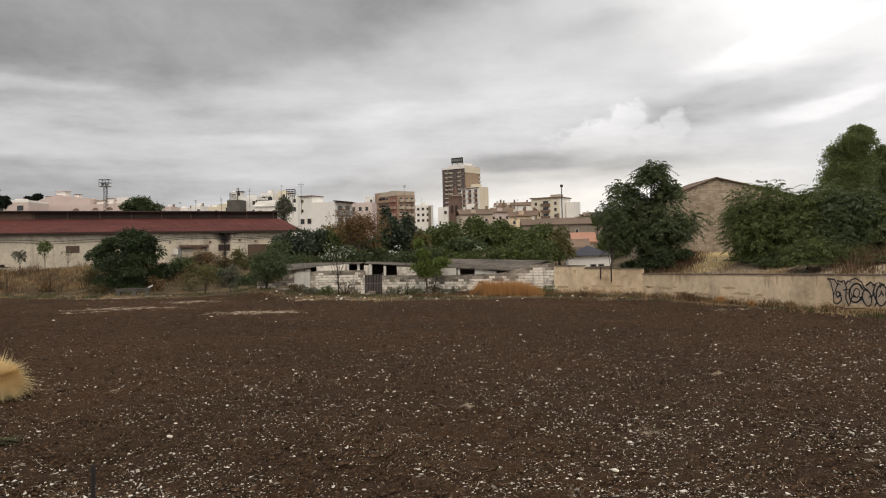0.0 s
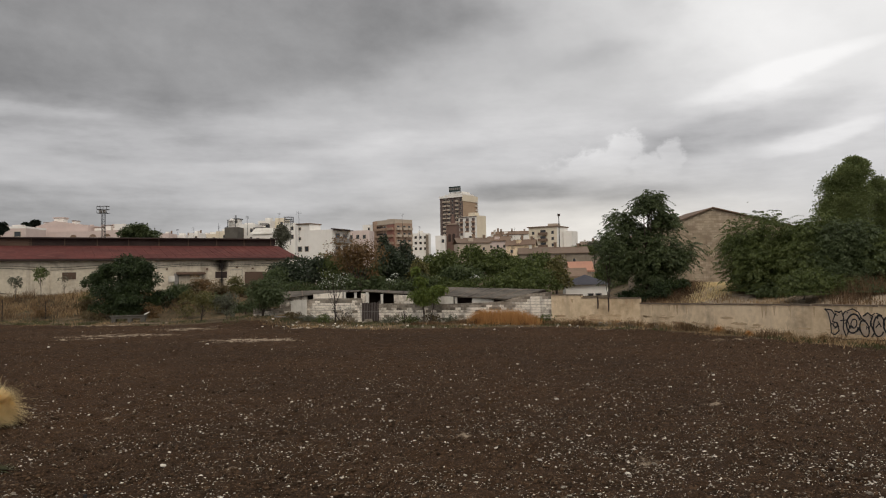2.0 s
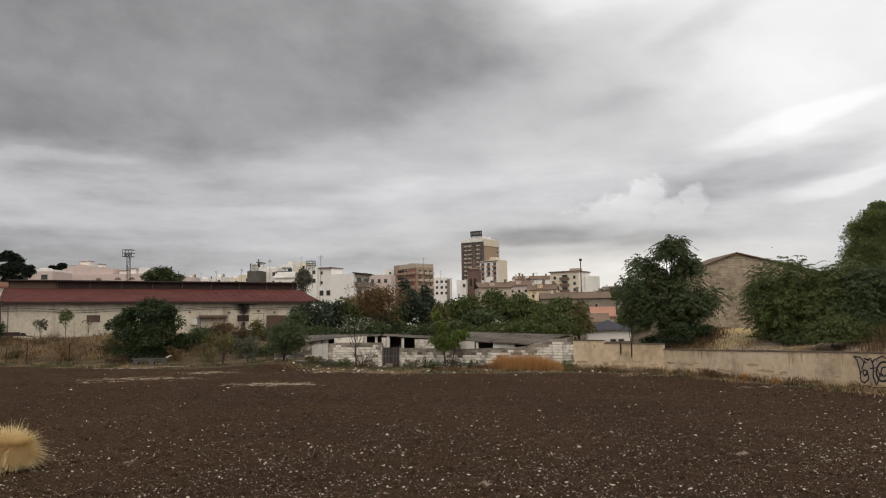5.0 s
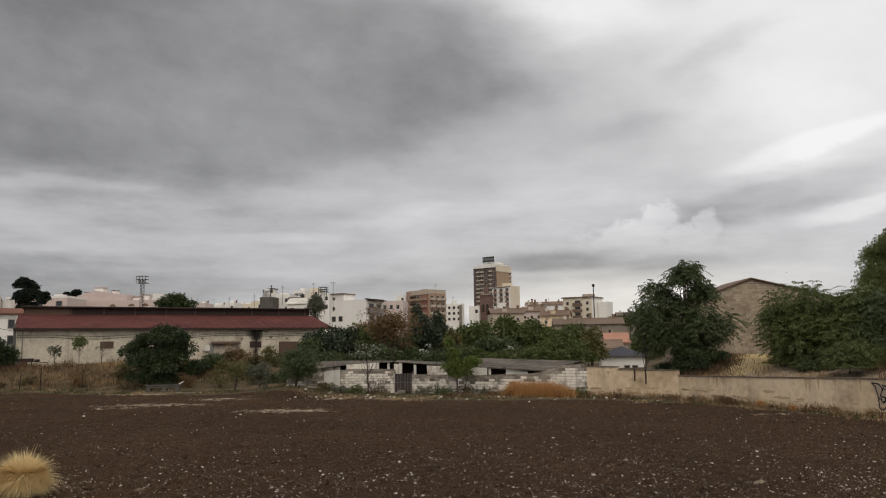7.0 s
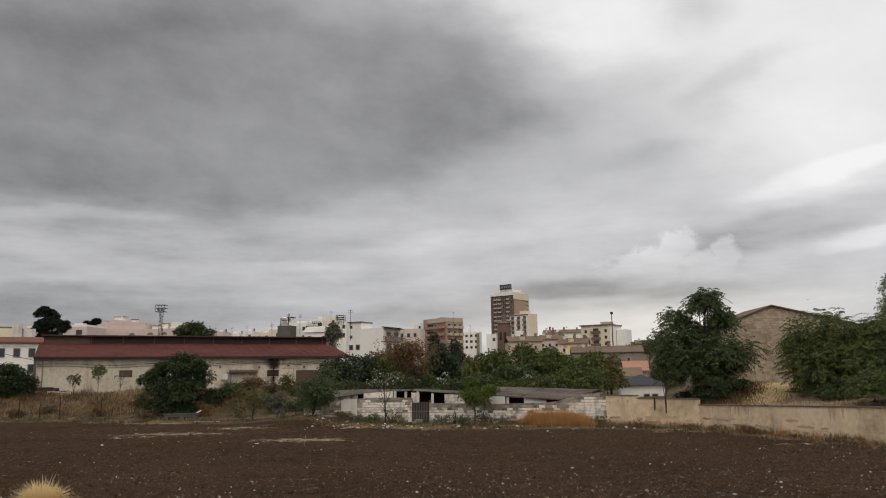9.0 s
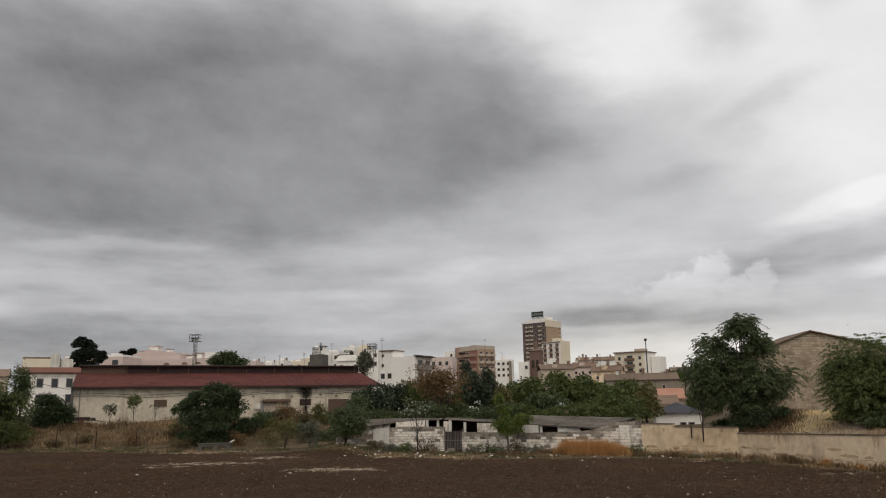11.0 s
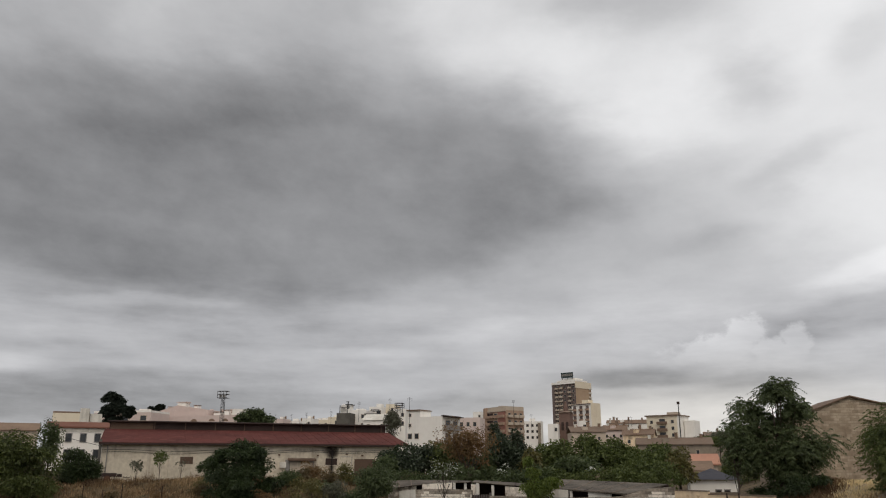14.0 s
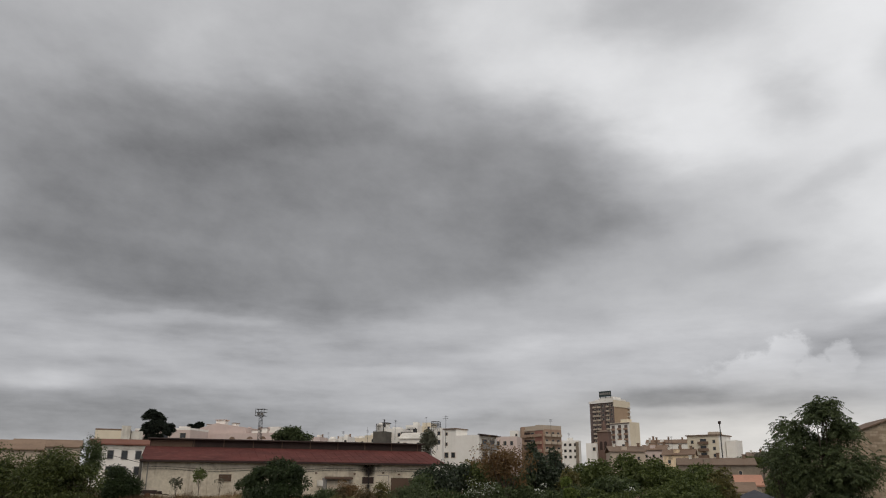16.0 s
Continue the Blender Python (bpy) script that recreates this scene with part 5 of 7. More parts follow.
tree("stone_pine", "tall dark stone pine with a wide lobed crown over the rooftops", (-86.55, 150, 4.0), (-86.9, 150.00, 15.05), (3.9, 2.6, 3.4), 24000, 0.40, LEAF_PINE, 105, 13, 0.3, bark=DARK_BARK, lobe=0.40,
     masses=[((-87.9, 150, 17.5), (1.7, 1.5, 1.3), 9), ((-88.3, 150, 14.9), (2.2, 1.9, 1.9), 12), ((-86.0, 150, 15.6), (1.9, 1.7, 1.6), 9), ((-84.3, 150, 14.6), (1.5, 1.5, 1.2), 8), ((-87.5, 150, 12.7), (1.7, 1.5, 1.2), 7), ((-85.6, 150, 13.2), (1.4, 1.4, 1.0), 6)])
tree("stone_pine", "small dark pine behind the pink house", (-118.52, 230, 5.0), (-118.43, 230.00, 21.63), (1.82, 1.5, 1.32), 4000, 0.6, LEAF_PINE, 107, 8, 0.2, bark=DARK_BARK)
tree("stone_pine", "small dark pine behind the pink house", (-121.33, 230, 5.0), (-121.26, 230.00, 21.03), (0.66, 0.7, 0.99), 1000, 0.6, LEAF_PINE, 108, 5, 0.15, bark=DARK_BARK)
tree("tree", "dark green rounded tree beyond the warehouse roof", (-64.88, 170, 4.0), (-65.35, 170.00, 13.30), (4.04, 3.0, 2.69), 12000, 0.5, LEAF_DEEP, 109, 26, 0.2)
for i, (px, py, rx, rz, y) in enumerate(((1078, 432, 26, 30, 125), (1112, 428, 30, 34, 128), (1040, 392, 30, 9, 230))):
    k = y / 1389.6
    cx, cz = (px - 784) * k + (441 - py) * k * 0.0244, 3.5 - (px - 784) * k * 0.0244 + (441 - py) * k
    tree("tree", "green tree beyond the cottage", (cx, y, on_ground(cx, y)), (cx, y, cz), (rx * k, 2.4, rz * k), 4200, 0.4, LEAF_MID, 130 + i, 20, 0.15, group="trees beyond the cottage")
tree("tree", "dark tree among the far roofs", (50.88, 260, 5.0), (51.49, 260.00, 12.16), (5.24, 3.0, 2.43), 2200, 0.6, LEAF_GREY, 110, 10, 0.2)

for i, (x, y, h, m) in enumerate(((-26.8, 80.5, 1.0, LEAF_DEEP), (-24.6, 79.0, 0.8, LEAF_OLIVE), (-22.4, 77.5, 0.9, LEAF_DEEP), (-35.2, 78.5, 0.7, WEED), (-20.4, 75.5, 0.7, LEAF_OLIVE), (-17.8, 72.0, 0.8, LEAF_DEEP), (-25.6, 84.5, 1.2, LEAF_RUST), (-21.8, 83.5, 1.1, LEAF_OLIVE))):
    tree("bush", "dark tangled bush in the dry bank below the warehouse", (x, y, on_ground(x, y)), (x, y, on_ground(x, y) + h * 0.9), (1.5, 1.0, h), 1500, 0.19, m, 260 + i, 13, 0.03, category="bush", group="tangled bushes on the bank")

for i, (x, y, h) in enumerate(((12.9, 55.6, 0.7), (14.2, 55.4, 0.8), (15.4, 54.6, 0.8), (16.6, 54.8, 0.7), (13.6, 57.4, 0.9), (16.0, 57.2, 0.9))):
    tree("shrub", "dark undergrowth at the foot of the feathered tree", (x, y, on_ground(x, y)), (x, y, on_ground(x, y) + h * 0.7), (1.0, 0.8, h), 1300, 0.18, LEAF_FIG, 280 + i, 11, 0.03, category="shrub", group="undergrowth behind the wall")

# grasses
R1 = np.random.default_rng(5)


def bank(k):
    x = R1.uniform(-62, -12, k)
    return x, field_edge(x) + R1.uniform(0.2, 1.0, k) * np.interp(x, [-50, -20], [12, 26])


def vary(x, y):
    return 0.30 + 0.70 * np.abs(np.sin(0.33 * x + 1.4 * np.sin(0.27 * y)) * np.sin(0.19 * x - 0.4 * y)) ** 0.7


gx, gy = clumps(11000, bank, R1, 36, 0.5)
blades("dry_bank_grass", "brown dry grass and weeds on the bank", gx, gy, R1.uniform(0.2, 0.95, len(gx)) * vary(gx, gy), GRASS_BROWN, 1, 0.045)
gx, gy = clumps(19000, bank, R1, 40, 0.5)
blades("straw_grass", "straw coloured dry grass on the bank", gx, gy, R1.uniform(0.2, 0.95, len(gx)) * vary(gx + 9, gy), GRASS_DRY, 2, 0.045)


def verge(k):
    x = R1.uniform(-50, 22, k)
    return x, till_edge(x) + (field_edge(x) + np.where(x < 8, 2.5, 0.4) - till_edge(x)) * R1.uniform(-0.1, 1.0, k)


gx, gy = clumps(6000, verge, R1, 60, 0.45)
blades("green_weeds", "low green and brown weeds along the field edge", gx, gy, R1.uniform(0.06, 0.32, len(gx)), GRASS_GREEN, 3, 0.05, 0.6)


gx, gy = clumps(8000, verge, R1, 60, 0.5)
blades("verge_straw", "short dry straw along the field edge", gx, gy, R1.uniform(0.04, 0.36, len(gx)) * vary(gx * 3, gy * 3), GRASS_DRY, 17, 0.04, 0.7)


def slope(k):
    x = R1.uniform(8.5, 28, k)
    return x, wall_y(x) + R1.uniform(0.6, 9, k)


gx, gy = clumps(7000, slope, R1, 24, 0.35)
blades("dry_slope_grass", "dry straw grass on the slope behind the wall", gx, gy, R1.uniform(0.06, 0.34, len(gx)), GRASS_DRY, 4, 0.04)


def wall_top(k):
    x = R1.uniform(13.5, 26, k)
    return x, wall_y(x) + R1.uniform(0.7, 3.2, k)


gx, gy = clumps(6000, wall_top, R1, 30, 0.4)
blades("pale_slope_straw", "pale trampled straw on the slope just behind the wall", gx, gy, R1.uniform(0.05, 0.24, len(gx)), GRASS_GOLD, 21, 0.04, 0.8)


def brambles(k):
    y = R1.uniform(53, 60, k)
    return y * R1.uniform(0.235, 0.322, k), y


gx, gy = clumps(6500, brambles, R1, 20, 0.5)
blades("dry_brambles", "reddish brown dry brambles behind the wall", gx, gy, R1.uniform(0.1, 0.6, len(gx)), GRASS_BROWN, 14, 0.04, 0.8)


def mound(k):
    y = R1.uniform(50, 63, k)
    return y * R1.uniform(0.318, 0.425, k), y


gx, gy = clumps(7500, mound, R1, 30, 0.35)
blades("straw_mound_grass", "pale straw grass on the mound by the block building", gx, gy, R1.uniform(0.05, 0.3, len(gx)), GRASS_GOLD, 16, 0.04, 0.7)


def tall_weeds(k):
    y = R1.uniform(40, 46, k)
    return y * R1.uniform(0.50, 0.60, k), y


gx, gy = clumps(1600, tall_weeds, R1, 16, 0.4)
blades("tall_dry_weeds", "tall dry brown weeds behind the wall", gx, gy, R1.uniform(0.3, 1.1, len(gx)), GRASS_BROWN, 15, 0.03, 0.25)


def wall_foot(k):
    x = R1.uniform(1.0, 24, k)
    return x, np.interp(x, [1, 8, 13.3, 20.2, 31], [60, 56.6, 52.1, 35.7, 10.2]) - R1.uniform(0.05, 0.9, k) ** 1.5


gx, gy = clumps(10000, wall_foot, R1, 30, 0.25)
blades("wall_foot_weeds", "dry weeds along the foot of the wall", gx, gy, R1.uniform(0.1, 0.75, len(gx)) * (0.25 + 0.75 * np.random.default_rng(9).uniform(0, 1, len(gx)) ** 2), GRASS_DRY, 5, 0.03)


def orange_stand(k):
    x = R1.uniform(2.3, 7.0, k) + R1.normal(0, 0.15, k)
    return x, np.interp(x, [2, 8], [59.2, 56.6]) - 0.15 - 1.4 * R1.uniform(0, 1, k) ** 1.3


gx, gy = clumps(6000, orange_stand, R1, 26, 0.12)
tall = 0.80 + 0.20 * np.abs(np.sin(gx * 5.1 + 2 * np.sin(gy * 3.0)))
blades("orange_grass", "stand of tall orange dry grass before the wall", gx, gy, R1.uniform(0.45, 1.50, len(gx)) * tall * np.interp(gx, [2.1, 2.9, 5.8, 7.2], [0.6, 1.0, 0.95, 0.45]), GRASS_ORANGE, 6, 0.024, 0.22)
gx, gy = clumps(6500, lambda k: (lambda x: (x, np.interp(x, [2, 8, 13.3, 20.2, 31], [59.0, 56.5, 52.0, 35.6, 10.1]) - 1.4 * R1.uniform(0.05, 1.0, k) ** 1.6))(R1.uniform(-2.0, 21.5, k)), R1, 40, 0.22)
blades("brown_wall_weeds", "brown and straw weeds tangled at the wall foot", gx, gy, R1.uniform(0.10, 0.75, len(gx)) * vary(gx * 2, gy * 2), GRASS_BROWN, 23, 0.035, 0.5)
gx, gy = clumps(3200, bank, R1, 55, 0.40)
blades("tall_bank_weeds", "tall ragged brown weeds standing on the bank", gx, gy, R1.uniform(0.5, 1.5, len(gx)) * vary(gx * 1.7, gy * 1.3), GRASS_BROWN, 24, 0.03, 0.3)


def tussock(label, centre, radius, height, n, material, seed):
    rng = np.random.default_rng(seed)
    d = unit(rng.normal(0, 1, (n, 3)))
    d[:, 2] = np.where(d[:, 2] < -0.35, -d[:, 2], d[:, 2])
    a = np.arctan2(d[:, 1], d[:, 0])
    up = np.array([0, 0, 1.0])
    heart = up * height * 0.36
    size = np.array([radius, radius, height * 0.62])
    flat = np.sqrt(1 - np.clip(d[:, 2], -1, 1) ** 2)
    l = rng.uniform(0.66, 1.0, n) * (1 + 0.10 * np.sin(a * 6 + 4 * d[:, 2]))
    base = heart + d * size * 0.25
    tip = heart + (d + rng.normal(0, 0.23, (n, 3))) * size * l[:, None] - up * (0.22 * height * flat * rng.uniform(0, 1, n))[:, None]
    mid = (base + tip) / 2 + up * (0.10 * height * flat)[:, None]
    base[:, 2], mid[:, 2], tip[:, 2] = np.maximum(base[:, 2], -0.05), np.maximum(mid[:, 2], 0.0), np.maximum(tip[:, 2], 0.02)
    base[::9, :2] *= 0.3
    base[::9, 2] = -0.05
    w = np.stack([-np.sin(a), np.cos(a), 0 * a], 1) * 0.009
    v = np.stack([base - w, base + w, mid + w, mid - w, tip], 1).reshape(-1, 3)
    i = np.arange(n)[:, None] * 5
    t = np.concatenate([i + np.array([[0, 1, 2]]), i + np.array([[0, 2, 3]]), i + np.array([[3, 2, 4]])], 1).reshape(-1, 3)
    ob = new("grass_tussock", fast_mesh("grass_tussock", v, t, material))
    ob.matrix_world = pose(*centre, on_ground(*centre))
    return tagged(ob, label, "grass clump")


tussock("golden dry grass tussock standing in the field", (-11.24, 19.61), 0.78, 1.03, 9000, GRASS_GOLD, 31)
tussock("low green weeds in the ploughed soil", (-8.4, 14.9), 0.4, 0.14, 160, GRASS_GREEN, 32)


# ---------------------------------------------------------------- town
def building(name, label, corner, theta, a, b, h, material, roof="flat", roof_material=None, category="building", parapet=0.5, down=20.0):
    """Corner nearest the eye at the origin; one face runs a along -x, the other b along +y. z = 0 at the roof line minus h."""
    x, y, z = corner
    root = thing(name, label, category, pose(x, y, z - h, 0, 0, -theta))
    part("wall", Mesh().box(-a, 0, 0, b, -down, h).data("wall", material), root)
    rm = roof_material or material
    if roof == "flat":
        m = Mesh().box(-a, 0, 0, 0.25, h + 0.003, h + parapet).box(-a, 0, b - 0.25, b, h + 0.003, h + parapet).box(-a, -a + 0.25, 0.25, b - 0.25, h + 0.003, h + parapet).box(-0.25, 0, 0.25, b - 0.25, h + 0.003, h + parapet)
        part("parapet", m.data("parapet", rm), root)
    elif roof == "eaves":
        part("roof", Mesh().box(-a - 0.6, 0.6, -0.6, b + 0.6, h + 0.003, h + 0.45).data("roof", rm), root)
    elif roof == "hip":
        r, o = min(a, b) * 0.24, 0.4
        i = min(a, b) / 2
        v = [(-a - o, -o, h), (o, -o, h), (o, b + o, h), (-a - o, b + o, h)]
        if a > b:
            v += [(-a + i, b / 2, h + r), (-i, b / 2, h + r)]
            f = [(0, 1, 5, 4), (1, 2, 5), (2, 3, 4, 5), (3, 0, 4), (3, 2, 1, 0)]
        else:
            v += [(-a / 2, i, h + r), (-a / 2, b - i, h + r)]
            f = [(0, 1, 4), (1, 2, 5, 4), (2, 3, 5), (3, 0, 4, 5), (3, 2, 1, 0)]
        part("roof", Mesh().add([(p[0], p[1], p[2] + 0.003) for p in v], f).data("roof", rm), root)
    elif roof == "gable":
        o, r = 0.4, b * 0.22
        part("roof", Mesh().slab([(-a - o, -o, h + 0.25), (o, -o, h + 0.25), (o, b / 2, h + r + 0.25), (-a - o, b / 2, h + r + 0.25)], 0.2)
             .slab([(-a - o, b / 2, h + r + 0.25), (o, b / 2, h + r + 0.25), (o, b + o, h + 0.25), (-a - o, b + o, h + 0.25)], 0.2).data("roof", rm), root)
        part("gable", Mesh().add([(0, 0, h), (0, b, h), (0, b / 2, h + r), (-0.2, 0, h), (-0.2, b, h), (-0.2, b / 2, h + r)], [(0, 1, 2), (5, 4, 3), (0, 2, 5, 3), (1, 4, 5, 2)]).data("gable", material), root)
    root["face"] = 0
    return root


WINDOW_MESHES = {}


def window_mesh(w, h, border):
    key = (w, h, border.name)
    if key not in WINDOW_MESHES:
        WINDOW_MESHES[key] = (Mesh().ring(-w / 2, w / 2, 0, h, 0.1, -0.09, 0.01).data("window", border),
                              Mesh().box(-w / 2 + 0.002, w / 2 - 0.002, -0.02, 0.01, 0.002, h - 0.002).data("pane", GLASS))
    return WINDOW_MESHES[key]


def windows(root, side, places, zs, w=1.2, h=1.4, border=None, balcony=None):
    """Windows (or balconies with doors) on the left face (side 'l') or the right face ('r')."""
    me = window_mesh(w, h, border or BAND)
    for s in places:
        for z in zs:
            at = pose(-s, 0, z) if side == "l" else pose(0, s, z, 0, 0, 90)
            part("pane", me[1], part("window", me[0], root, at=at))
            if balcony:
                bw = w * 0.9
                key = ("balcony", bw, balcony.name)
                if key not in WINDOW_MESHES:
                    bm = Mesh()
                    o4, i4 = [(-bw, -1.1), (bw, -1.1), (bw, -0.1), (-bw, -0.1)], [(-bw + 0.08, -1.02), (bw - 0.08, -1.02), (bw - 0.08, -0.12), (-bw + 0.08, -0.12)]
                    v = [(*p, -0.35) for p in o4] + [(*p, 0.75) for p in o4] + [(*p, 0.75) for p in i4] + [(*p, -0.2) for p in i4]
                    bm.add(v, [(3, 2, 1, 0), (12, 13, 14, 15)] + [q for i in range(4) for q in ((i, (i + 1) % 4, 4 + (i + 1) % 4, 4 + i), (4 + i, 4 + (i + 1) % 4, 8 + (i + 1) % 4, 8 + i), (8 + i, 8 + (i + 1) % 4, 12 + (i + 1) % 4, 12 + i))])
                    WINDOW_MESHES[key] = bm.data("balcony", balcony)
                part("balcony", WINDOW_MESHES[key], root, at=at)


def steps(lo, hi, n):
    return [lo + (hi - lo) * i / (n - 1) for i in range(n)] if n > 1 else [lo]


def antenna(label, foot, h, arms=3):
    m = Mesh().tube([(0, 0, -4.5), (0, 0, h)], [0.06, 0.04], 5)
    for i in range(arms):
        m.box(-0.6, 0.6, -0.03, 0.03, h - 0.3 - i * 0.4, h - 0.24 - i * 0.4)
    ob = new("roof_antenna", m.data("roof_antenna", STEEL))
    ob.matrix_world = pose(*foot)
    return tagged(ob, label, "antenna")


# tower block with a sign on the roof
T = building("tower_block", "tall brick apartment tower with a dark sign on its roof", (17.13, 560.00, 61.13), 35, 19.8, 19.5, 34, TOWER_DARK, "flat", BAND, "apartment building", 1.2, 40)
part("side_wall", Mesh().box(0.003, 0.12, 0, 19.5, -40, 34).data("side_wall", TOWER_TAN), T, "tan rendered side wall")
zs = [34 - 3.3 - 3.0 * i for i in range(10)]
windows(T, "l", (1.9, 9.0), zs, 1.3, 1.5, BAND)
windows(T, "l", (4.8, 12.0, 15.6), zs, 1.5, 1.9, CREAM_TOWN, BAND)
for x in (3.1, 7.4, 10.2, 13.8, 17.3):
    part("pier", Mesh().box(-x - 0.28, -x + 0.28, -0.5, -0.003, -6, 33.4).data("pier", TOWER_DARK), T, "dark brick facade pier")
part("edge_strip", Mesh().box(-19.8, -17.9, -0.25, -0.004, -6, 33.9).data("edge_strip", TOWER_DARK), T, "dark brick facade edge strip")
part("top_band", Mesh().box(-20.0, 0.3, -0.9, -0.005, 33.6, 35.0).data("top_band", WHITE_TOWN), T, "white band along the roof edge")
part("top_band", Mesh().box(0.125, 0.4, -0.9, 19.6, 30.6, 35.0).data("top_band", CREAM_TOWN), T, "cream band over the side wall")
windows(T, "r", (6.5, 11.0), zs[2:], 1.2, 1.5, BAND)
windows(T, "r", (17.8,), zs, 1.4, 1.8, TOWER_DARK, WHITE_WASH)
part("penthouse", Mesh().box(-17, -1, 2, 17, 34.4, 36.4).box(-14.5, -3, 4, 14, 36.403, 38.0).data("penthouse", WHITE_TOWN), T, "white stepped roof storey")
sg = part("sign", Mesh().box(-13.5, -3.5, 2.6, 2.9, 38.2, 42.0).data("sign", SIGN_DARK), T, "dark roof sign with unreadable lettering")
for i in range(6):
    part("bar", Mesh().box(-13.0 + i * 1.6, -11.9 + i * 1.6, 2.5, 2.597, 39.4, 41.0).data("bar", GREY_BOARD), sg)
for x in (-12.8, -8.5, -4.2):
    part("post", Mesh().box(x, x + 0.25, 2.91, 3.2, 37.2, 41.5).data("post", STEEL), sg)

T = building("apartment_block", "cream apartment block with dark balconies", (23.01, 480.00, 40.26), 42, 14.5, 9.0, 22, CREAM_TOWN, "flat", None, "apartment building", 0.8)
zs = [22 - 3.2 - 3.0 * i for i in range(6)]
part("facade", Mesh().box(-14.5, 0, -0.12, -0.003, -8, 22.0).data("facade", WHITE_TOWN), T, "white rendered balcony front")
# flat dark strips on the front; the shade of the bays is their colour
for x in (2.6, 7.4, 12.2):
    part("balcony_bay", Mesh().box(-x - 1.15, -x + 1.15, -0.16, -0.123, -6, 21.4).data("balcony_bay", TOWER_DARK), T, "dark flat strip painted as a shaded balcony bay")
windows(T, "l", (2.6, 7.4, 12.2), zs, 1.3, 1.8, TOWER_DARK, BRICK_TOWN)
part("stair_head", Mesh().box(-9, -4, 3, 7, 22.5, 25).data("stair_head", CREAM_TOWN), T)
part("cornice", Mesh().box(-14.7, 0.1, -0.5, -0.003, 22.0, 22.5).data("cornice", TOWER_DARK), T)

T = building("bell_tower", "square brick church bell tower with arched openings", (6.6, 300.00, 23.6), 20, 4.2, 3.6, 18, BELL_BRICK, "hip", TILE_DULL, "church tower")
part("spire", Mesh().tube([(-2.1, 1.8, 18.2), (-2.1, 1.8, 20.0), (-2.1, 1.8, 22.4)], [0.95, 0.8, 0.06], 8).data("spire", BELL_BRICK), T, "narrow brick spire")
for x in (-1.2, -2.9):
    m = Mesh()
    pts = [(x - 0.55, -0.02, 11.5), (x + 0.55, -0.02, 11.5)] + [(x + 0.55 * math.cos(k * math.pi / 8), -0.02, 14.0 + 0.55 * math.sin(k * math.pi / 8)) for k in range(9)]
    m.add(pts + [(p[0], 0.02, p[2]) for p in pts], [tuple(range(len(pts)))])
    part("arch", m.data("arch", DARK_BOARD), T, "dark arched bell opening")

# brick apartments with a rounded corner
T = building("brick_apartments", "brick apartment block with a rounded corner and pale balconies", (-18.67, 330.00, 26.76), 48, 14.0, 9.5, 16, BRICK_TOWN, "flat", BAND, "apartment building", 1.6)
zs = [16 - 2.6 - 3.0 * i for i in range(5)]
windows(T, "l", (2.5, 7.0, 11.0), zs, 2.0, 1.5, BAND, BRICK_TOWN)
windows(T, "r", (1.8, 5.0, 7.8), zs, 1.3, 1.5, BAND, BAND)
part("corner_bay", Mesh().tube([(-13.6, 0.6, -6), (-13.6, 0.6, 17.4)], [1.6, 1.6], 16).data("corner_bay", BRICK_TOWN), T, "rounded brick corner")
part("cornice", Mesh().box(-14.3, 0.3, -0.4, -0.003, 15.6, 16.2).data("cornice", BAND), T)
part("roof_house", Mesh().box(-9, -6, 3, 6, 16.4, 18.2).data("roof_house", BAND), T)
part("red_bay", Mesh().box(-5.2, -0.4, -0.22, -0.003, -6, 15.5).data("red_bay", RED_FACING), T, "red brick facade bay")
# dark panels before the wall, coloured like the shade inside loggias
for z in zs:
    part("loggia", Mesh().box(-13.2, -8.4, -0.3, -0.004, z - 0.1, z + 1.7).data("loggia", DARK_BOARD), T, "dark flat panel painted as a shaded loggia")

# white house with stepped top, and its side with balconies
T = building("white_house", "large white rendered house with few small windows", (-24.60, 180.00, 14.86), 25, 8.2, 7.6, 8, WHITE_TOWN, "flat", None, "house", 0.15)
part("stair_tower", Mesh().box(-9.6, -8.203, 0, 4.6, -8, 9.6).box(-8.203, -6.2, 0, 4.6, 8.16, 9.6).data("stair_tower", WHITE_TOWN), T, "white stair tower")
part("stair_roof", Mesh().box(-9.8, -6.0, -0.3, 4.8, 9.603, 9.85).data("stair_roof", TILE_DULL), T)
windows(T, "l", (8.9,), (6.0, 8.3), 0.55, 0.6, BAND)
windows(T, "l", (8.9, 7.0), (3.3,), 1.0, 1.1, BAND)
windows(T, "r", (2.2, 5.4), (-0.5, 2.6, 5.4), 1.8, 1.8, BAND, GREY_BOARD)
part("awning_frame", Mesh().box(-0.2, 0.15, -0.2, 7.8, 8.2, 8.4).box(0.003, 1.2, 0.2, 7.4, 8.0, 8.15).data("awning_frame", DARK_BOARD), T, "dark terrace pergola")
antenna("thin television antenna on the white roof", (-31.84, 178.00, 16.58), 2.6, 2)
antenna("thin television antenna on the white roof", (-34.54, 182.00, 16.27), 1.6, 3)

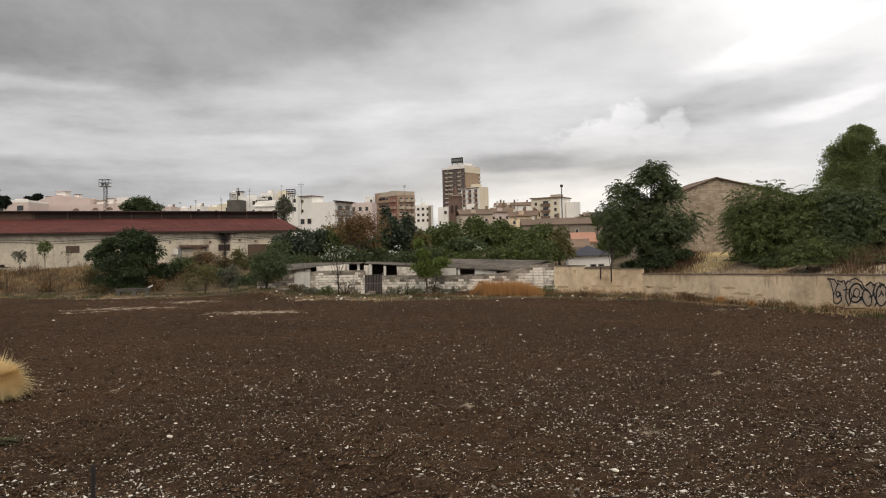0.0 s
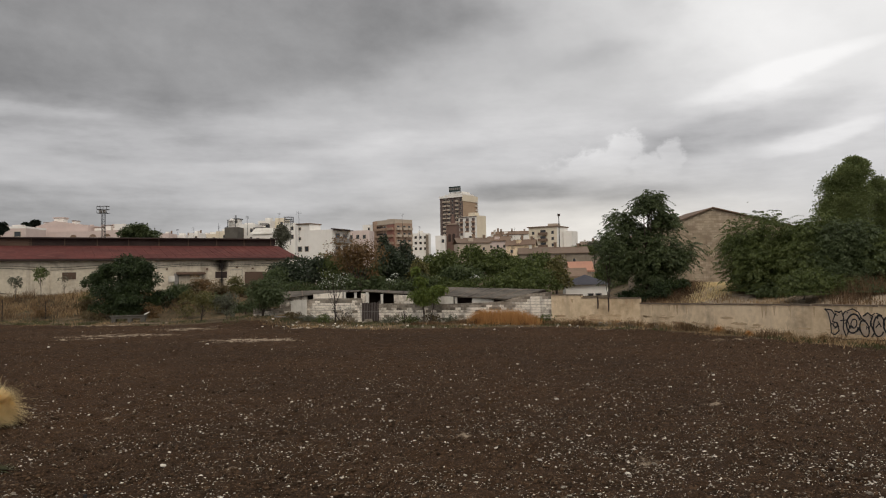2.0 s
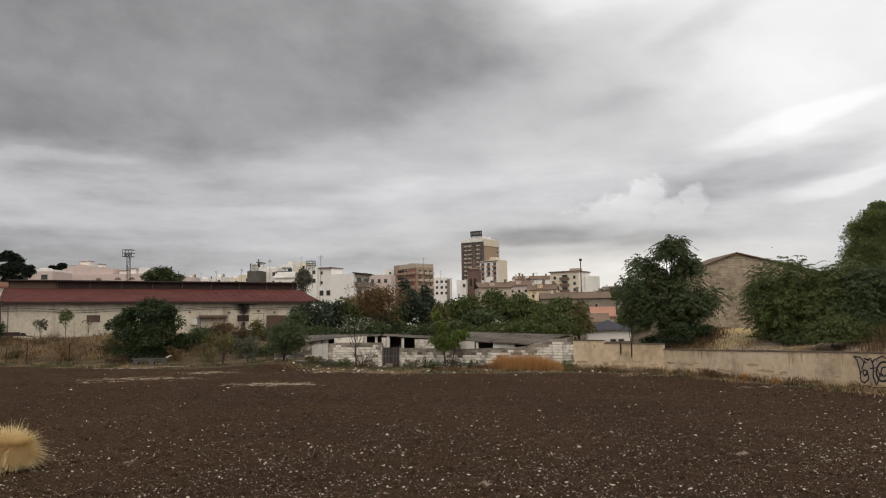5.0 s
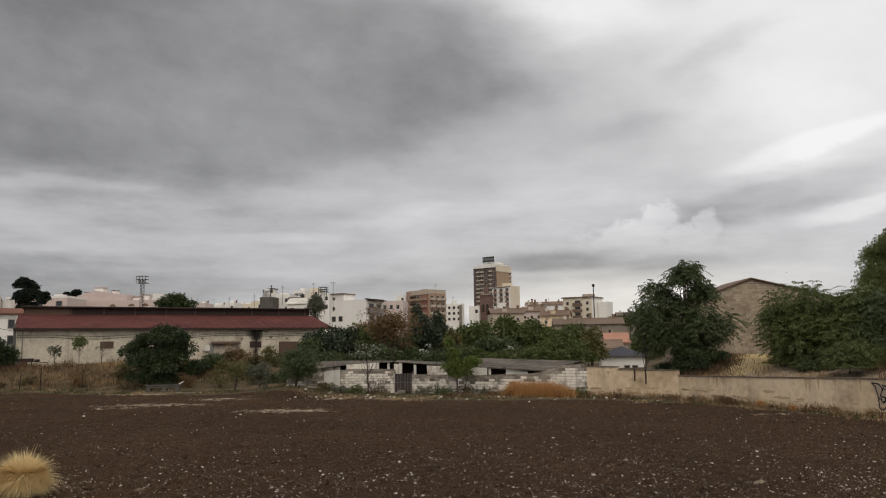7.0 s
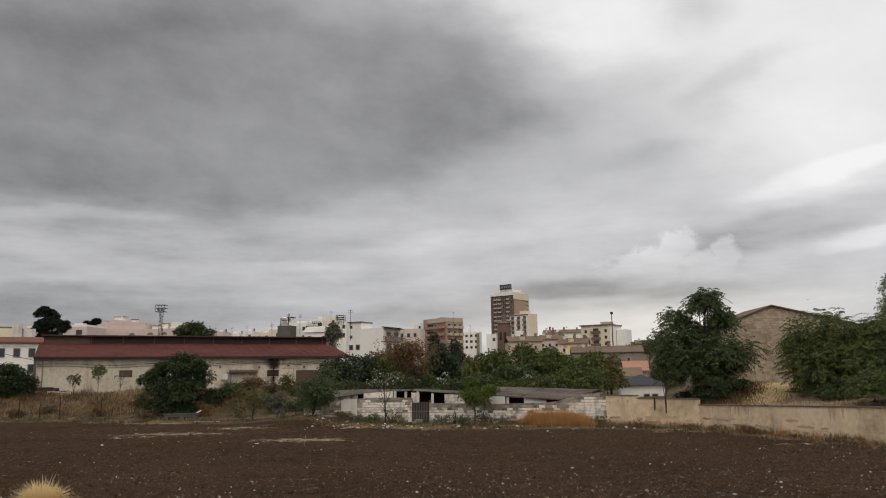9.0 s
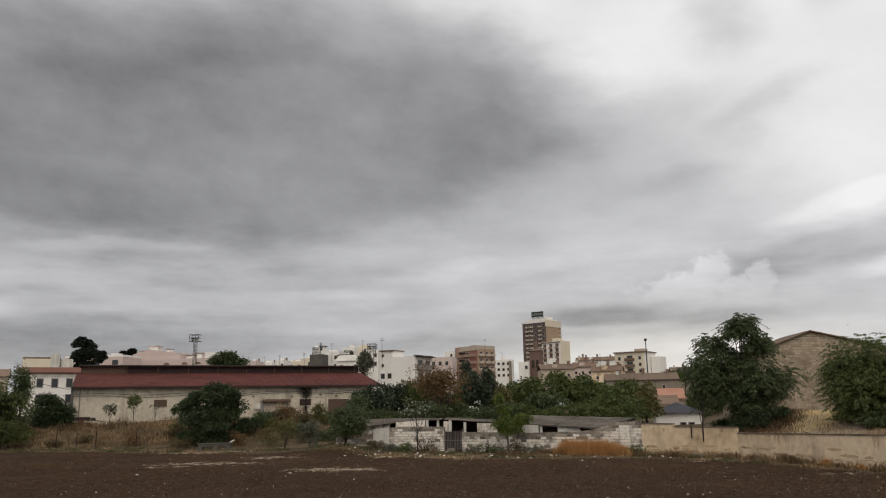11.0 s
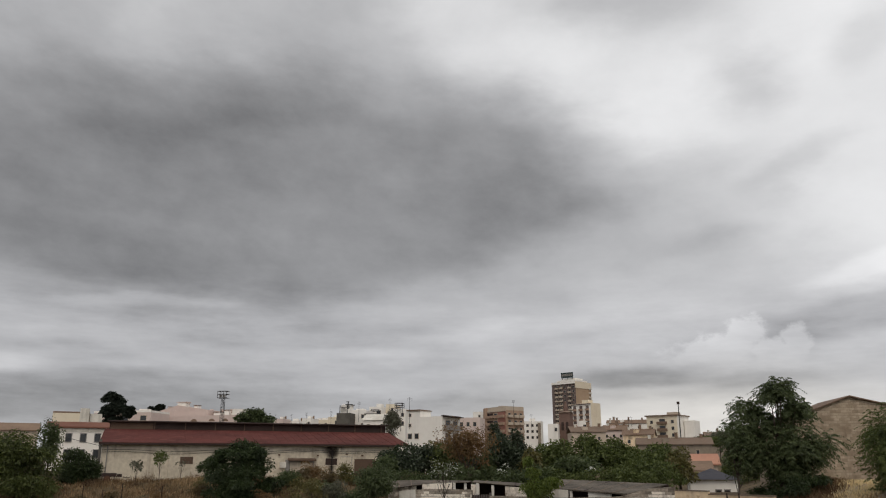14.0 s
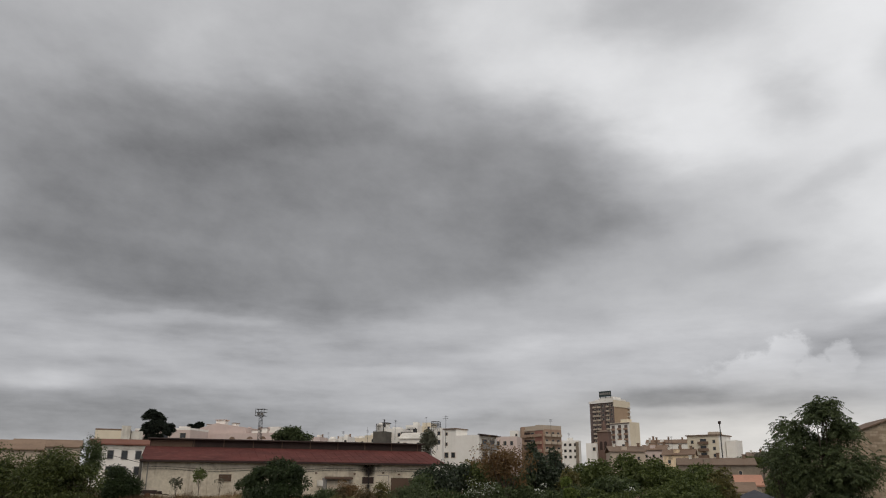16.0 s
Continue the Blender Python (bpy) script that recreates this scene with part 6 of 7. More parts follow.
# pale pink houses beyond the warehouse
T = building("pink_house", "long pale pink house with stepped flat roof", (-80.59, 200.00, 16.84), 5, 24.5, 10, 8, PINK_TOWN, "flat", None, "house", 0.3)
part("upper_storey", Mesh().box(-24.5, -10.5, 2.0, 9.0, 8.0, 9.9).data("upper_storey", PINK_TOWN), T)
part("upper_gable", Mesh().add([(-24.5, 1.98, 9.9), (-10.5, 1.98, 9.9), (-19.5, 1.98, 11.2), (-24.5, 9, 9.9), (-10.5, 9, 9.9), (-19.5, 9, 11.2)], [(0, 1, 2), (5, 4, 3), (1, 4, 5, 2), (0, 2, 5, 3)]).data("upper_gable", PINK_TOWN), T)
part("roof_house", Mesh().box(-20.2, -17.6, 3, 5, 10.6, 12.0).data("roof_house", WHITE_TOWN), T, "white roof hut")
part("roof_slab", Mesh().box(-20.5, -17.3, 2.8, 5.2, 12.003, 12.2).data("roof_slab", PINK_TOWN), T)
for x in (-13.2, -8.0, -4.2):
    pts = [(x + 0.9 * math.cos(k * math.pi / 8), -0.02, 6.7 + 0.7 * math.sin(k * math.pi / 8)) for k in range(9)]
    part("arch_window", Mesh().add(pts + [(p[0], 0.03, p[2]) for p in pts], [tuple(range(9))]).data("arch_window", TILE_OLD), T, "small arched attic opening")
part("end_house", Mesh().box(-2.8, 0.1, 1.0, 8, 8.4, 9.9).data("end_house", WHITE_TOWN), T, "white roof terrace wall")
for x, w2, z2 in ((-9.8, 2.4, 9.3), (-6.9, 1.6, 9.8), (-4.6, 1.2, 9.2), (-15.8, 1.0, 11.2), (-23.6, 1.4, 10.9)):
    part("roof_hut", Mesh().box(x, x + w2, 4, 6, 8.0, z2).data("roof_hut", WHITE_TOWN), T)
    part("roof_slab", Mesh().box(x - 0.1, x + w2 + 0.1, 3.8, 6.2, z2 + 0.003, z2 + 0.15).data("roof_slab", TILE_OLD), T)
for x in (-11.5, -8.4, -5.6):
    part("chimney", Mesh().box(x, x + 0.7, 5, 5.7, 8.3, 10.2).data("chimney", PINK_TOWN), T)
T = building("pink_house", "low pale pink house behind the warehouse ridge", (-100.05, 190.00, 17.30), 3, 16, 9, 8, PINK_TOWN, "flat", WHITE_TOWN, "house")
for x, w2, h2 in ((-3.0, 2.2, 1.1), (-7.5, 1.2, 1.5), (-11.0, 2.6, 0.9), (-14.5, 1.0, 1.3)):
    part("roof_hut", Mesh().box(x - w2, x, 3, 5, 8.0, 8.0 + h2).data("roof_hut", WHITE_TOWN if w2 > 2 else PINK_TOWN), T)
windows(T, "l", (2.0, 7.0), (6.0,), 1.6, 1.2, BAND)

# lattice mast with lamp cage
M = thing("lattice_mast", "steel lattice mast with a square lamp cage on top", "mast", pose(*(-64.16, 150.00, 11.65)))
hm = 5.29
for sx in (-0.34, 0.34):
    for sy in (-0.34, 0.34):
        part("leg", Mesh().tube([(sx, sy, -6), (sx * 0.75, sy * 0.75, hm)], [0.05, 0.045], 5).data("leg", STEEL), M)
for i in range(8):
    z0, z1 = hm * i / 8, hm * (i + 1) / 8
    for sy in (-0.28, 0.28):
        part("brace", Mesh().tube([(-0.28, sy, z0), (0.28, sy, z1)], [0.032, 0.032], 4).data("brace", STEEL), M)
cage = Mesh()
for z in (hm, hm + 0.7, hm + 1.3):
    cage.box(-0.95, 0.95, -0.75, -0.68, z, z + 0.09).box(-0.95, 0.95, 0.68, 0.75, z, z + 0.09).box(-0.95, -0.87, -0.68, 0.68, z, z + 0.09).box(0.87, 0.95, -0.68, 0.68, z, z + 0.08)
for x in (-0.95, -0.3, 0.25, 0.87):
    cage.box(x, x + 0.08, -0.78, -0.751, hm, hm + 1.38)
part("cage", cage.data("cage", STEEL), M)
for x in (-0.6, 0.1):
    part("floodlight", Mesh().box(x, x + 0.5, -0.6, -0.3, hm + 0.15, hm + 0.6).data("floodlight", GREY_BOARD), M)

# white roofs between the mast and the white house
def town_house(label, left, right, y, z, h, material, depth=8.0, theta=6, roof="flat", roof_material=None, rows=2, cols=2, glazing=(0.9, 1.2)):
    """A house whose front runs from left to right (x) at distance y, with its roof line at z."""
    w = right - left
    T = building("far_house", label, (right, y, z), theta, w, depth, h, material, roof, roof_material, "house", 0.35)
    if cols:
        windows(T, "l", steps(w * 0.22, w * 0.78, cols), [h - 2.3 - 2.9 * r for r in range(rows)], *glazing, BAND)
    return T


WHITE_LABEL, PALE_LABEL = "white flat-roofed town house with small windows", "pale flat-roofed town house"
town_house("grey cube of a town house with bare side walls", -71.3, -66.7, 260, 21.1, 9, CONCRETE, cols=0)
T = town_house(WHITE_LABEL, -72.9, -69.4, 271, 23.2, 10, WHITE_TOWN, cols=1, rows=1)
part("roof_hut", Mesh().box(-2.8, -0.6, 2, 5, 10.0, 11.9).data("roof_hut", WHITE_TOWN), T)
part("canopy", Mesh().box(-3.2, -0.2, 1.6, 5.4, 11.903, 12.15).data("canopy", STEEL), T, "dark flat roof canopy")
T = town_house(WHITE_LABEL, -67.9, -62.2, 265, 22.3, 10, WHITE_TOWN, cols=2, rows=2)
part("roof_hut", Mesh().box(-4.4, -1.8, 2, 5, 10.0, 11.0).data("roof_hut", WHITE_TOWN), T)
town_house("town house with a dark weathered end wall", -59.4, -55.2, 250, 20.2, 9, CONCRETE, cols=0)
T = town_house(WHITE_LABEL, -65.9, -61.3, 285, 25.0, 11, WHITE_TOWN, cols=2, rows=1, glazing=(1.5, 1.2))
part("roof_hut", Mesh().box(-2.2, -0.4, 1, 4, 11.0, 12.4).data("roof_hut", WHITE_TOWN), T)
town_house("white house with a low pitched roof", -57.4, -49.6, 240, 17.7, 8, WHITE_TOWN, 9, 4, "gable", WHITE_WASH, cols=2, rows=1)
T = town_house("beige upright stair tower of a town house", -60.7, -57.6, 290, 26.2, 11, CREAM_TOWN, cols=1, rows=1)
T = town_house(WHITE_LABEL, -56.4, -51.9, 282, 23.8, 10, WHITE_TOWN, cols=2, rows=2)
for left, right, y, z, m, c in ((-114.3, -110.4, 320, 23.2, PINK_TOWN, 0), (-112.6, -106.7, 330, 23.0, WHITE_TOWN, 2), (-105.6, -101.5, 345, 24.0, PINK_TOWN, 1), (-99.1, -95.3, 310, 22.6, WHITE_TOWN, 1), (-99.6, -93.6, 330, 23.2, CREAM_TOWN, 2), (-92.6, -88.0, 335, 23.9, WHITE_TOWN, 1), (-87.0, -84.0, 315, 22.0, PINK_TOWN, 0),
                                (-85.5, -81.2, 300, 22.4, CREAM_TOWN, 1), (-79.9, -76.8, 305, 22.2, WHITE_TOWN, 1)):
    T = town_house(WHITE_LABEL if m is WHITE_TOWN else PALE_LABEL, left, right, y, z, 7, m, cols=c, rows=1)
    part("roof_hut", Mesh().box(-(right - left) * 0.7, -(right - left) * 0.35, 3, 5, 7.003, 8.3).data("roof_hut", WHITE_TOWN), T)
    part("chimney", Mesh().box(-0.9, -0.4, 4, 4.5, 7.003, 8.6).data("chimney", TILE_OLD), T)
# between the white house and the tower
town_house("pale pink house behind the autumn tree", -29.9, -22.3, 250, 18.6, 8, PINK_TOWN, cols=3, rows=2)
T = town_house(WHITE_LABEL, -37.2, -33.3, 380, 29.3, 12, WHITE_TOWN, cols=1, rows=3)
T = town_house("white apartment house with dark windows", -14.1, -5.4, 400, 25.8, 11, WHITE_TOWN, cols=3, rows=3, glazing=(1.1, 1.2))
part("roof_hut", Mesh().box(-6.0, -3.4, 2, 5, 11.003, 12.8).data("roof_hut", WHITE_TOWN), T)
part("side_bay", Mesh().box(-1.6, -0.2, -0.7, -0.003, 0, 10.6).data("side_bay", GREY_MORTAR), T, "grey column of balconies")
town_house("white flat-roofed house beside the bell tower", -1.6, 2.1, 296, 18.9, 9, WHITE_TOWN, cols=1, rows=1)
town_house("pale flat-roofed house below the tower block", 9.4, 12.0, 290, 19.6, 9, WHITE_TOWN, cols=1, rows=2)
def roof_frame(label, at, w, h):
    """Open steel frame of posts and rails on a roof."""
    root = thing("steel_frame", label, "steel frame", pose(*at))
    for x in (-w / 2, w / 2):
        for y in (0, w):
            part("post", Mesh().box(x - 0.09, x + 0.09, y - 0.09, y + 0.09, -1.5, h).data("post", STEEL), root)
    for z in (0.25 * h, 0.6 * h, h + 0.002):
        part("rail", Mesh().box(-w / 2 - 0.1, w / 2 + 0.1, -0.12, 0.12, z, z + 0.16).data("rail", STEEL), root)
        part("rail", Mesh().box(-w / 2 - 0.1, w / 2 + 0.1, w - 0.12, w + 0.12, z, z + 0.16).data("rail", STEEL), root)
    return root


roof_frame("dark open steel frame on a flat roof", (-54.10, 281.00, 24.2), 2.8, 1.9)
roof_frame("dark terrace railing frame on a white roof", (-63.11, 283.00, 23.15), 2.8, 0.9)
roof_frame("dark terrace railing frame on a white roof", (-71.48, 270.00, 23.60), 2.6, 0.9)
D = thing("dome_hut", "small pale dome with a stub mast on a roof", "dome", pose(*(-71.82, 272.00, 24.15)))
part("dome", Mesh().tube([(0, 0, -1.2), (0, 0, 0.1), (0, 0, 0.7), (0, 0, 1.05)], [1.3, 1.3, 1.0, 0.3], 14).data("dome", WHITE_TOWN), D)
part("mast", Mesh().tube([(1.4, 0, -1.0), (1.4, 0, 2.2)], [0.22, 0.18], 6).data("mast", STEEL), D)
antenna("roof antenna on a white house", (-69.54, 268.00, 23.72), 2.4, 2)
antenna("roof antenna on a white house", (-92.87, 330.00, 23.59), 4.5, 0)
antenna("roof antenna on a town house", (-38.82, 200.00, 17.26), 2.0, 4)
for x, y, z, h, arms in ((-110.0, 330, 23.4, 2.6, 2), (-97.2, 310, 23.0, 2.2, 3), (-90.5, 335, 24.4, 2.8, 2), (-84.2, 300, 23.0, 2.0, 3), (-64.8, 265, 23.4, 2.2, 3), (-59.2, 290, 26.8, 1.8, 2), (-10.2, 400, 27.2, 2.6, 3), (30.5, 330, 20.6, 2.4, 3), (36.5, 380, 24.2, 2.6, 2), (-15.6, 332, 28.6, 2.4, 3)):
    antenna("thin television antenna on a town roof", (x, y, z), h, arms)

# low brown roofs and the long white house
for px, py, w, y, theta, m, rm, lab in ((872, 380, 58, 250, -8, BAND, TILE_DULL, "old house with a brown tiled roof"), (905, 376, 40, 270, 15, PINK_TOWN, TILE_OLD, "pale pink house with a dull tiled roof"),
                                        (950, 383, 50, 240, 12, TAN_WALL, TILE_OLD, "sandy house with a dull tiled roof"), (1045, 397, 120, 210, 4, GREY_MORTAR, TILE_DULL, "long low barn with a grey-brown tiled roof"), (940, 364, 66, 380, 10, WHITE_TOWN, TILE_OLD, "long white house with a brown roof"),
                                        (892, 366, 16, 340, 10, BRICK_TOWN, TILE_DULL, "narrow brown brick town house"), (1075, 383, 40, 320, 5, GREY_MORTAR, TILE_DULL, "far low house with a dull roof")):
    k = y / 1389.6
    cx, cz = (px - 784) * k + (441 - py) * k * 0.0244, 3.5 - (px - 784) * k * 0.0244 + (441 - py) * k
    T = building("old_house", lab, (cx, y, cz), theta, w * k, 8, 7, m, "flat" if px == 892 else "gable", rm, "house")
    windows(T, "l", steps(w * k * 0.2, w * k * 0.8, 3), (4.8,), 0.7, 0.9, BAND)
    for q, tall in ((0.12, 1.1), (0.46, 1.5), (0.83, 0.9)):
        part("chimney", Mesh().box(-w * k * q - 0.35, -w * k * q + 0.35, 3.2, 3.9, 6.9, 8.6 + tall).box(-w * k * q - 0.45, -w * k * q + 0.45, 3.1, 4.0, 8.603 + tall, 8.75 + tall).data("chimney", TILE_OLD if q < 0.5 else WHITE_WASH), T)
    part("dormer", Mesh().box(-w * k * 0.66, -w * k * 0.66 + 1.6, 0.8, 3.0, 6.9, 8.7).data("dormer", m), T)
T = building("cream_apartments", "cream apartment house with central balconies and brown eaves", (52.43, 350.00, 25.15), 30, 13.6, 13.0, 10.5, CREAM_TOWN, "eaves", TILE_DULL, "apartment building")
zs = (7.4, 4.6, 1.8)
windows(T, "l", (2.0, 11.4), zs, 1.1, 1.3, BAND)
windows(T, "l", (6.6,), zs, 2.4, 1.8, TILE_OLD, TILE_OLD)
part("side_wall", Mesh().box(0.003, 0.15, 0.1, 13.0, -6, 10.5).data("side_wall", WHITE_TOWN), T, "plain white side wall")
part("rear_wing", Mesh().box(0.5, 5.0, 6.5, 12.9, -6, 8.6).data("rear_wing", WHITE_TOWN), T)
part("roof_hut", Mesh().box(-5.5, -1.0, 3, 7, 10.96, 12.2).data("roof_hut", BAND), T)
P = thing("street_pole", "tall steel pole with a lamp head above the roofs", "pole", pose(*(45.83, 300.00, 14.26)))
part("pole", Mesh().tube([(0, 0, -6), (0, 0, 12.0)], [0.22, 0.16], 7).data("pole", STEEL), P)
part("lamp_head", Mesh().box(-0.45, 0.45, -0.4, 0.4, 11.8, 12.7).data("lamp_head", DARK_BOARD), P)

# white cottage behind the wall with slate and orange roofs
T = building("cottage", "small white cottage with a dark slate roof", (19.7, 92.00, 2.32), 6, 5.0, 5, 2.6, WHITE_TOWN, "hip", SLATE, "house", 0.2, 3)
windows(T, "l", (1.2, 2.1), (0.75,), 0.5, 0.75, GREY_BOARD)
T = building("tiled_house", "house with an orange clay tile roof behind the cottage", (21.2, 110.00, 3.84), 6, 2.8, 6, 3.0, BAND, "gable", TILE_RED, "house", 0.2, 4)
T = building("tiled_house", "brown roofed annex behind the cottage", (18.42, 100.00, 3.05), 6, 2.6, 5, 3.0, GREY_MORTAR, "gable", TILE_OLD, "house", 0.2, 4)

# left: white two-storey house, old house and roofs
T = building("white_house", "white two-storey house with tall windows and red tile roof", (-67.45, 115.00, 9.43), -31, 8.0, 3.6, 6.2, WHITE_TOWN, "gable", TILE_BRICK, "house", 0.3, 3)
windows(T, "l", (1.2, 3.2, 5.2, 7.0), (4.25,), 0.75, 1.15, GREY_BOARD)
windows(T, "l", (1.2, 3.2, 5.2, 7.0), (1.9,), 0.75, 1.15, GREY_BOARD)
part("band", Mesh().box(-7.7, 0.1, -0.12, -0.003, 5.7, 6.2).data("band", WHITE_WASH), T)
T = building("old_house", "old cream house with a white roof turret", (-85.99, 140.00, 13.55), -30, 6.2, 8, 8, CREAM_TOWN, "flat", TILE_OLD, "house", 0.3)
part("turret", Mesh().box(-1.6, 0.0, -0.5, 2.0, 6, 8.9).data("turret", WHITE_WASH), T, "white roof turret")
part("annex", Mesh().box(0.2, 2.2, 0.5, 4.0, 4, 8.0).data("annex", WHITE_WASH), T)
T = building("old_house", "far low house with a brown tiled roof", (-116.81, 170.00, 11.85), -32, 14, 8, 6, BAND, "gable", TILE_OLD, "house")
T = building("old_house", "far low house with a brown tiled roof", (-96.81, 130.00, 9.43), -36, 16, 8, 6, BAND, "gable", TILE_OLD, "house")


# ---------------------------------------------------------------- small things
def stone_mesh(seed):
    rng = np.random.default_rng(seed)
    bm = bmesh.new()
    bmesh.ops.create_icosphere(bm, subdivisions=1, radius=1.0)
    for v in bm.verts:
        v.co *= rng.uniform(0.7, 1.15)
        v.co.z *= 0.55
        v.co.x *= 1.2
    me = bpy.data.meshes.new("stone")
    bm.to_mesh(me)
    bm.free()
    me.materials.append(STONE)
    return me


STRAW_PALE = foliage("pale_straw", (0.30, 0.25, 0.17), (0.58, 0.51, 0.38), gloss=0.8)
CLOD = surface("soil_clod", (0.030, 0.0175, 0.009), (0.105, 0.062, 0.034), 5.0, rough=0.95, islands=0.8)


def stones():
    rng = np.random.default_rng(12)
    shapes = [stone_mesh(i) for i in range(8)]
    # loose field stones, joined
    o = np.array([(1, 0, 0), (-0.5, 0.87, 0), (-0.5, -0.87, 0), (0.4, 0.1, 0.75), (-0.3, -0.3, 0.6), (0, 0, -0.7)])
    t = np.array([(0, 1, 3), (1, 4, 3), (1, 2, 4), (2, 0, 4), (0, 3, 4), (0, 5, 1), (1, 5, 2), (2, 5, 0)])
    n = 270000
    y = 8 + 52 * rng.uniform(0, 1, n) ** 1.25
    x = rng.uniform(-0.72, 0.66, n) * y
    cl = np.sin(x * 0.9 + 1.3 * np.sin(y * 0.5)) * np.sin(y * 0.7 + np.sin(x * 0.6)) + 0.4 * np.sin(x * 2.3) * np.sin(y * 2.9)
    keep = (rng.uniform(0, 1, n) < (0.40 + 0.32 * cl + 0.012 * x) * np.clip((34 - y) / 23, 0.07, 1)) & (y < field_edge(x) - 0.5)
    x, y = x[keep], y[keep]
    n = len(x)
    r = np.clip(rng.lognormal(math.log(0.0086), 0.66, n), 0.0045, 0.045) * np.interp(y, [10, 30, 55], [1.0, 0.95, 1.1])
    a = rng.uniform(0, 6.28, n)
    v = o[None] * (r[:, None, None] * rng.uniform(0.6, 1.3, (n, 1, 3))) * rng.uniform(0.8, 1.2, (n, 6, 1))
    ca, sa = np.cos(a)[:, None], np.sin(a)[:, None]
    v *= np.array([1.35, 0.85, 0.7])
    v = np.stack([v[..., 0] * ca - v[..., 1] * sa, v[..., 0] * sa + v[..., 1] * ca, v[..., 2]], -1)
    v += np.stack([x, y, ground_z(x, y) + r * 0.35 + 0.012], 1)[:, None]
    tri = (np.arange(n)[:, None, None] * 6 + t[None]).reshape(-1, 3)
    tagged(new("field_stones", fast_mesh("field_stones", v.reshape(-1, 3), tri, STONE)), "pale limestone pebbles strewn over the ploughed soil", "stones", kind="stuff")
    # soil clods
    n = 66000
    y = 8 + 45 * rng.uniform(0, 1, n) ** 1.8
    x = rng.uniform(-0.70, 0.64, n) * y
    keep = y < field_edge(x) - 0.3
    x, y = x[keep], y[keep]
    n = len(x)
    r = np.clip(rng.lognormal(math.log(0.024), 0.45, n), 0.012, 0.06)
    v = o[None] * (r[:, None, None] * rng.uniform(0.6, 1.3, (n, 1, 3))) * rng.uniform(0.8, 1.2, (n, 6, 1))
    v += np.stack([x, y, ground_z(x, y) + r * 0.2], 1)[:, None]
    tri = (np.arange(n)[:, None, None] * 6 + t[None]).reshape(-1, 3)
    tagged(new("soil_clods", fast_mesh("soil_clods", v.reshape(-1, 3), tri, CLOD)), "dark brown crumbled soil clods of the ploughed field", "soil", kind="stuff")
    # chopped straw
    n = 6000
    y = 8 + 32 * rng.uniform(0, 1, n) ** 1.3
    x = rng.uniform(-0.68, 0.62, n) * y
    a, l = rng.uniform(0, 6.28, n), rng.uniform(0.03, 0.13, n)
    d = np.stack([np.cos(a), np.sin(a), rng.uniform(-0.1, 0.3, n)], 1) * l[:, None]
    w = np.stack([-np.sin(a), np.cos(a), 0 * a], 1) * 0.0045
    p0 = np.stack([x, y, ground_z(x, y) + 0.03], 1)
    v = np.stack([p0 - w, p0 + w, p0 + d + w, p0 + d - w], 1).reshape(-1, 3)
    tagged(new("chopped_straw", fast_mesh("chopped_straw", v, np.arange(n * 4).reshape(-1, 4), STRAW_PALE)), "pale straw stalks lying on the ploughed soil", "straw", kind="stuff")
    # larger stones, one by one
    for i in range(290):
        yy = 10 + 26 * rng.uniform(0, 1) ** 1.2
        xx = rng.uniform(-0.6, 0.6) * yy
        s = float(np.clip(rng.lognormal(math.log(0.027), 0.35), 0.016, 0.07))
        part("stone", shapes[i % 8], FIELD, at=pose(xx, yy, on_ground(xx, yy) + s * 0.3, rng.uniform(-20, 20), rng.uniform(-20, 20), rng.uniform(0, 360)) @ Matrix.Diagonal((s, s * rng.uniform(0.6, 1), s, 1)))
    for (xx, yy), s in (((2.58, 12.12), 0.13), ((0.33, 16.79), 0.12), ((4.63, 25.03), 0.13), ((3.21, 22.21), 0.13), ((8.89, 20.09), 0.14), ((-7.23, 13.34), 0.10), ((3.48, 51.57), 0.15), ((-21.99, 44.16), 0.17), ((6.61, 12.30), 0.12), ((1.32, 14.13), 0.09), ((0.83, 12.49), 0.07), ((3.41, 14.65), 0.09), ((11.01, 21.68), 0.13), ((-13.02, 43.84), 0.2)):
        part("stone", shapes[int(s * 100) % 8], FIELD, at=pose(xx, yy, on_ground(xx, yy) + s * 0.12, 8, 5, s * 900) @ Matrix.Diagonal((s * 0.6, s * 0.5, s * 0.6, 1)))


stones()


def trough():
    rng = random.Random(9)
    root = thing("plank_bench", "low weathered plank platform on concrete blocks at the field edge", "platform", pose(*(-28.06, 70.91), 0.0, 0, 0, 14))
    for i in range(4):
        y, l, z = -0.5 + i * 0.27, 1.55 + rng.uniform(-0.12, 0.12), 0.56 + rng.uniform(-0.02, 0.02)
        part("plank", Mesh().box(-l, l, y, y + 0.23, z, z + 0.07).data("plank", (CONCRETE, OLD_SHEET)[i % 2]), root, "grey weathered plank")
    part("beam", Mesh().box(-1.45, 1.45, -0.42, -0.30, 0.36, 0.53).data("beam", CONCRETE), root)
    part("beam", Mesh().box(-1.45, 1.45, 0.28, 0.40, 0.36, 0.53).data("beam", CONCRETE), root)
    for x in (-1.25, 0.1, 1.2):
        part("block", Mesh().box(x - 0.18, x + 0.18, -0.45, 0.42, -0.1, 0.357).data("block", CONCRETE), root)
    part("pipe", Mesh().tube([(1.3, 0, 0.66), (1.7, 0.1, 0.86)], [0.06, 0.04], 6).data("pipe", WHITE_WASH), root, "pale pipe stub")


trough()


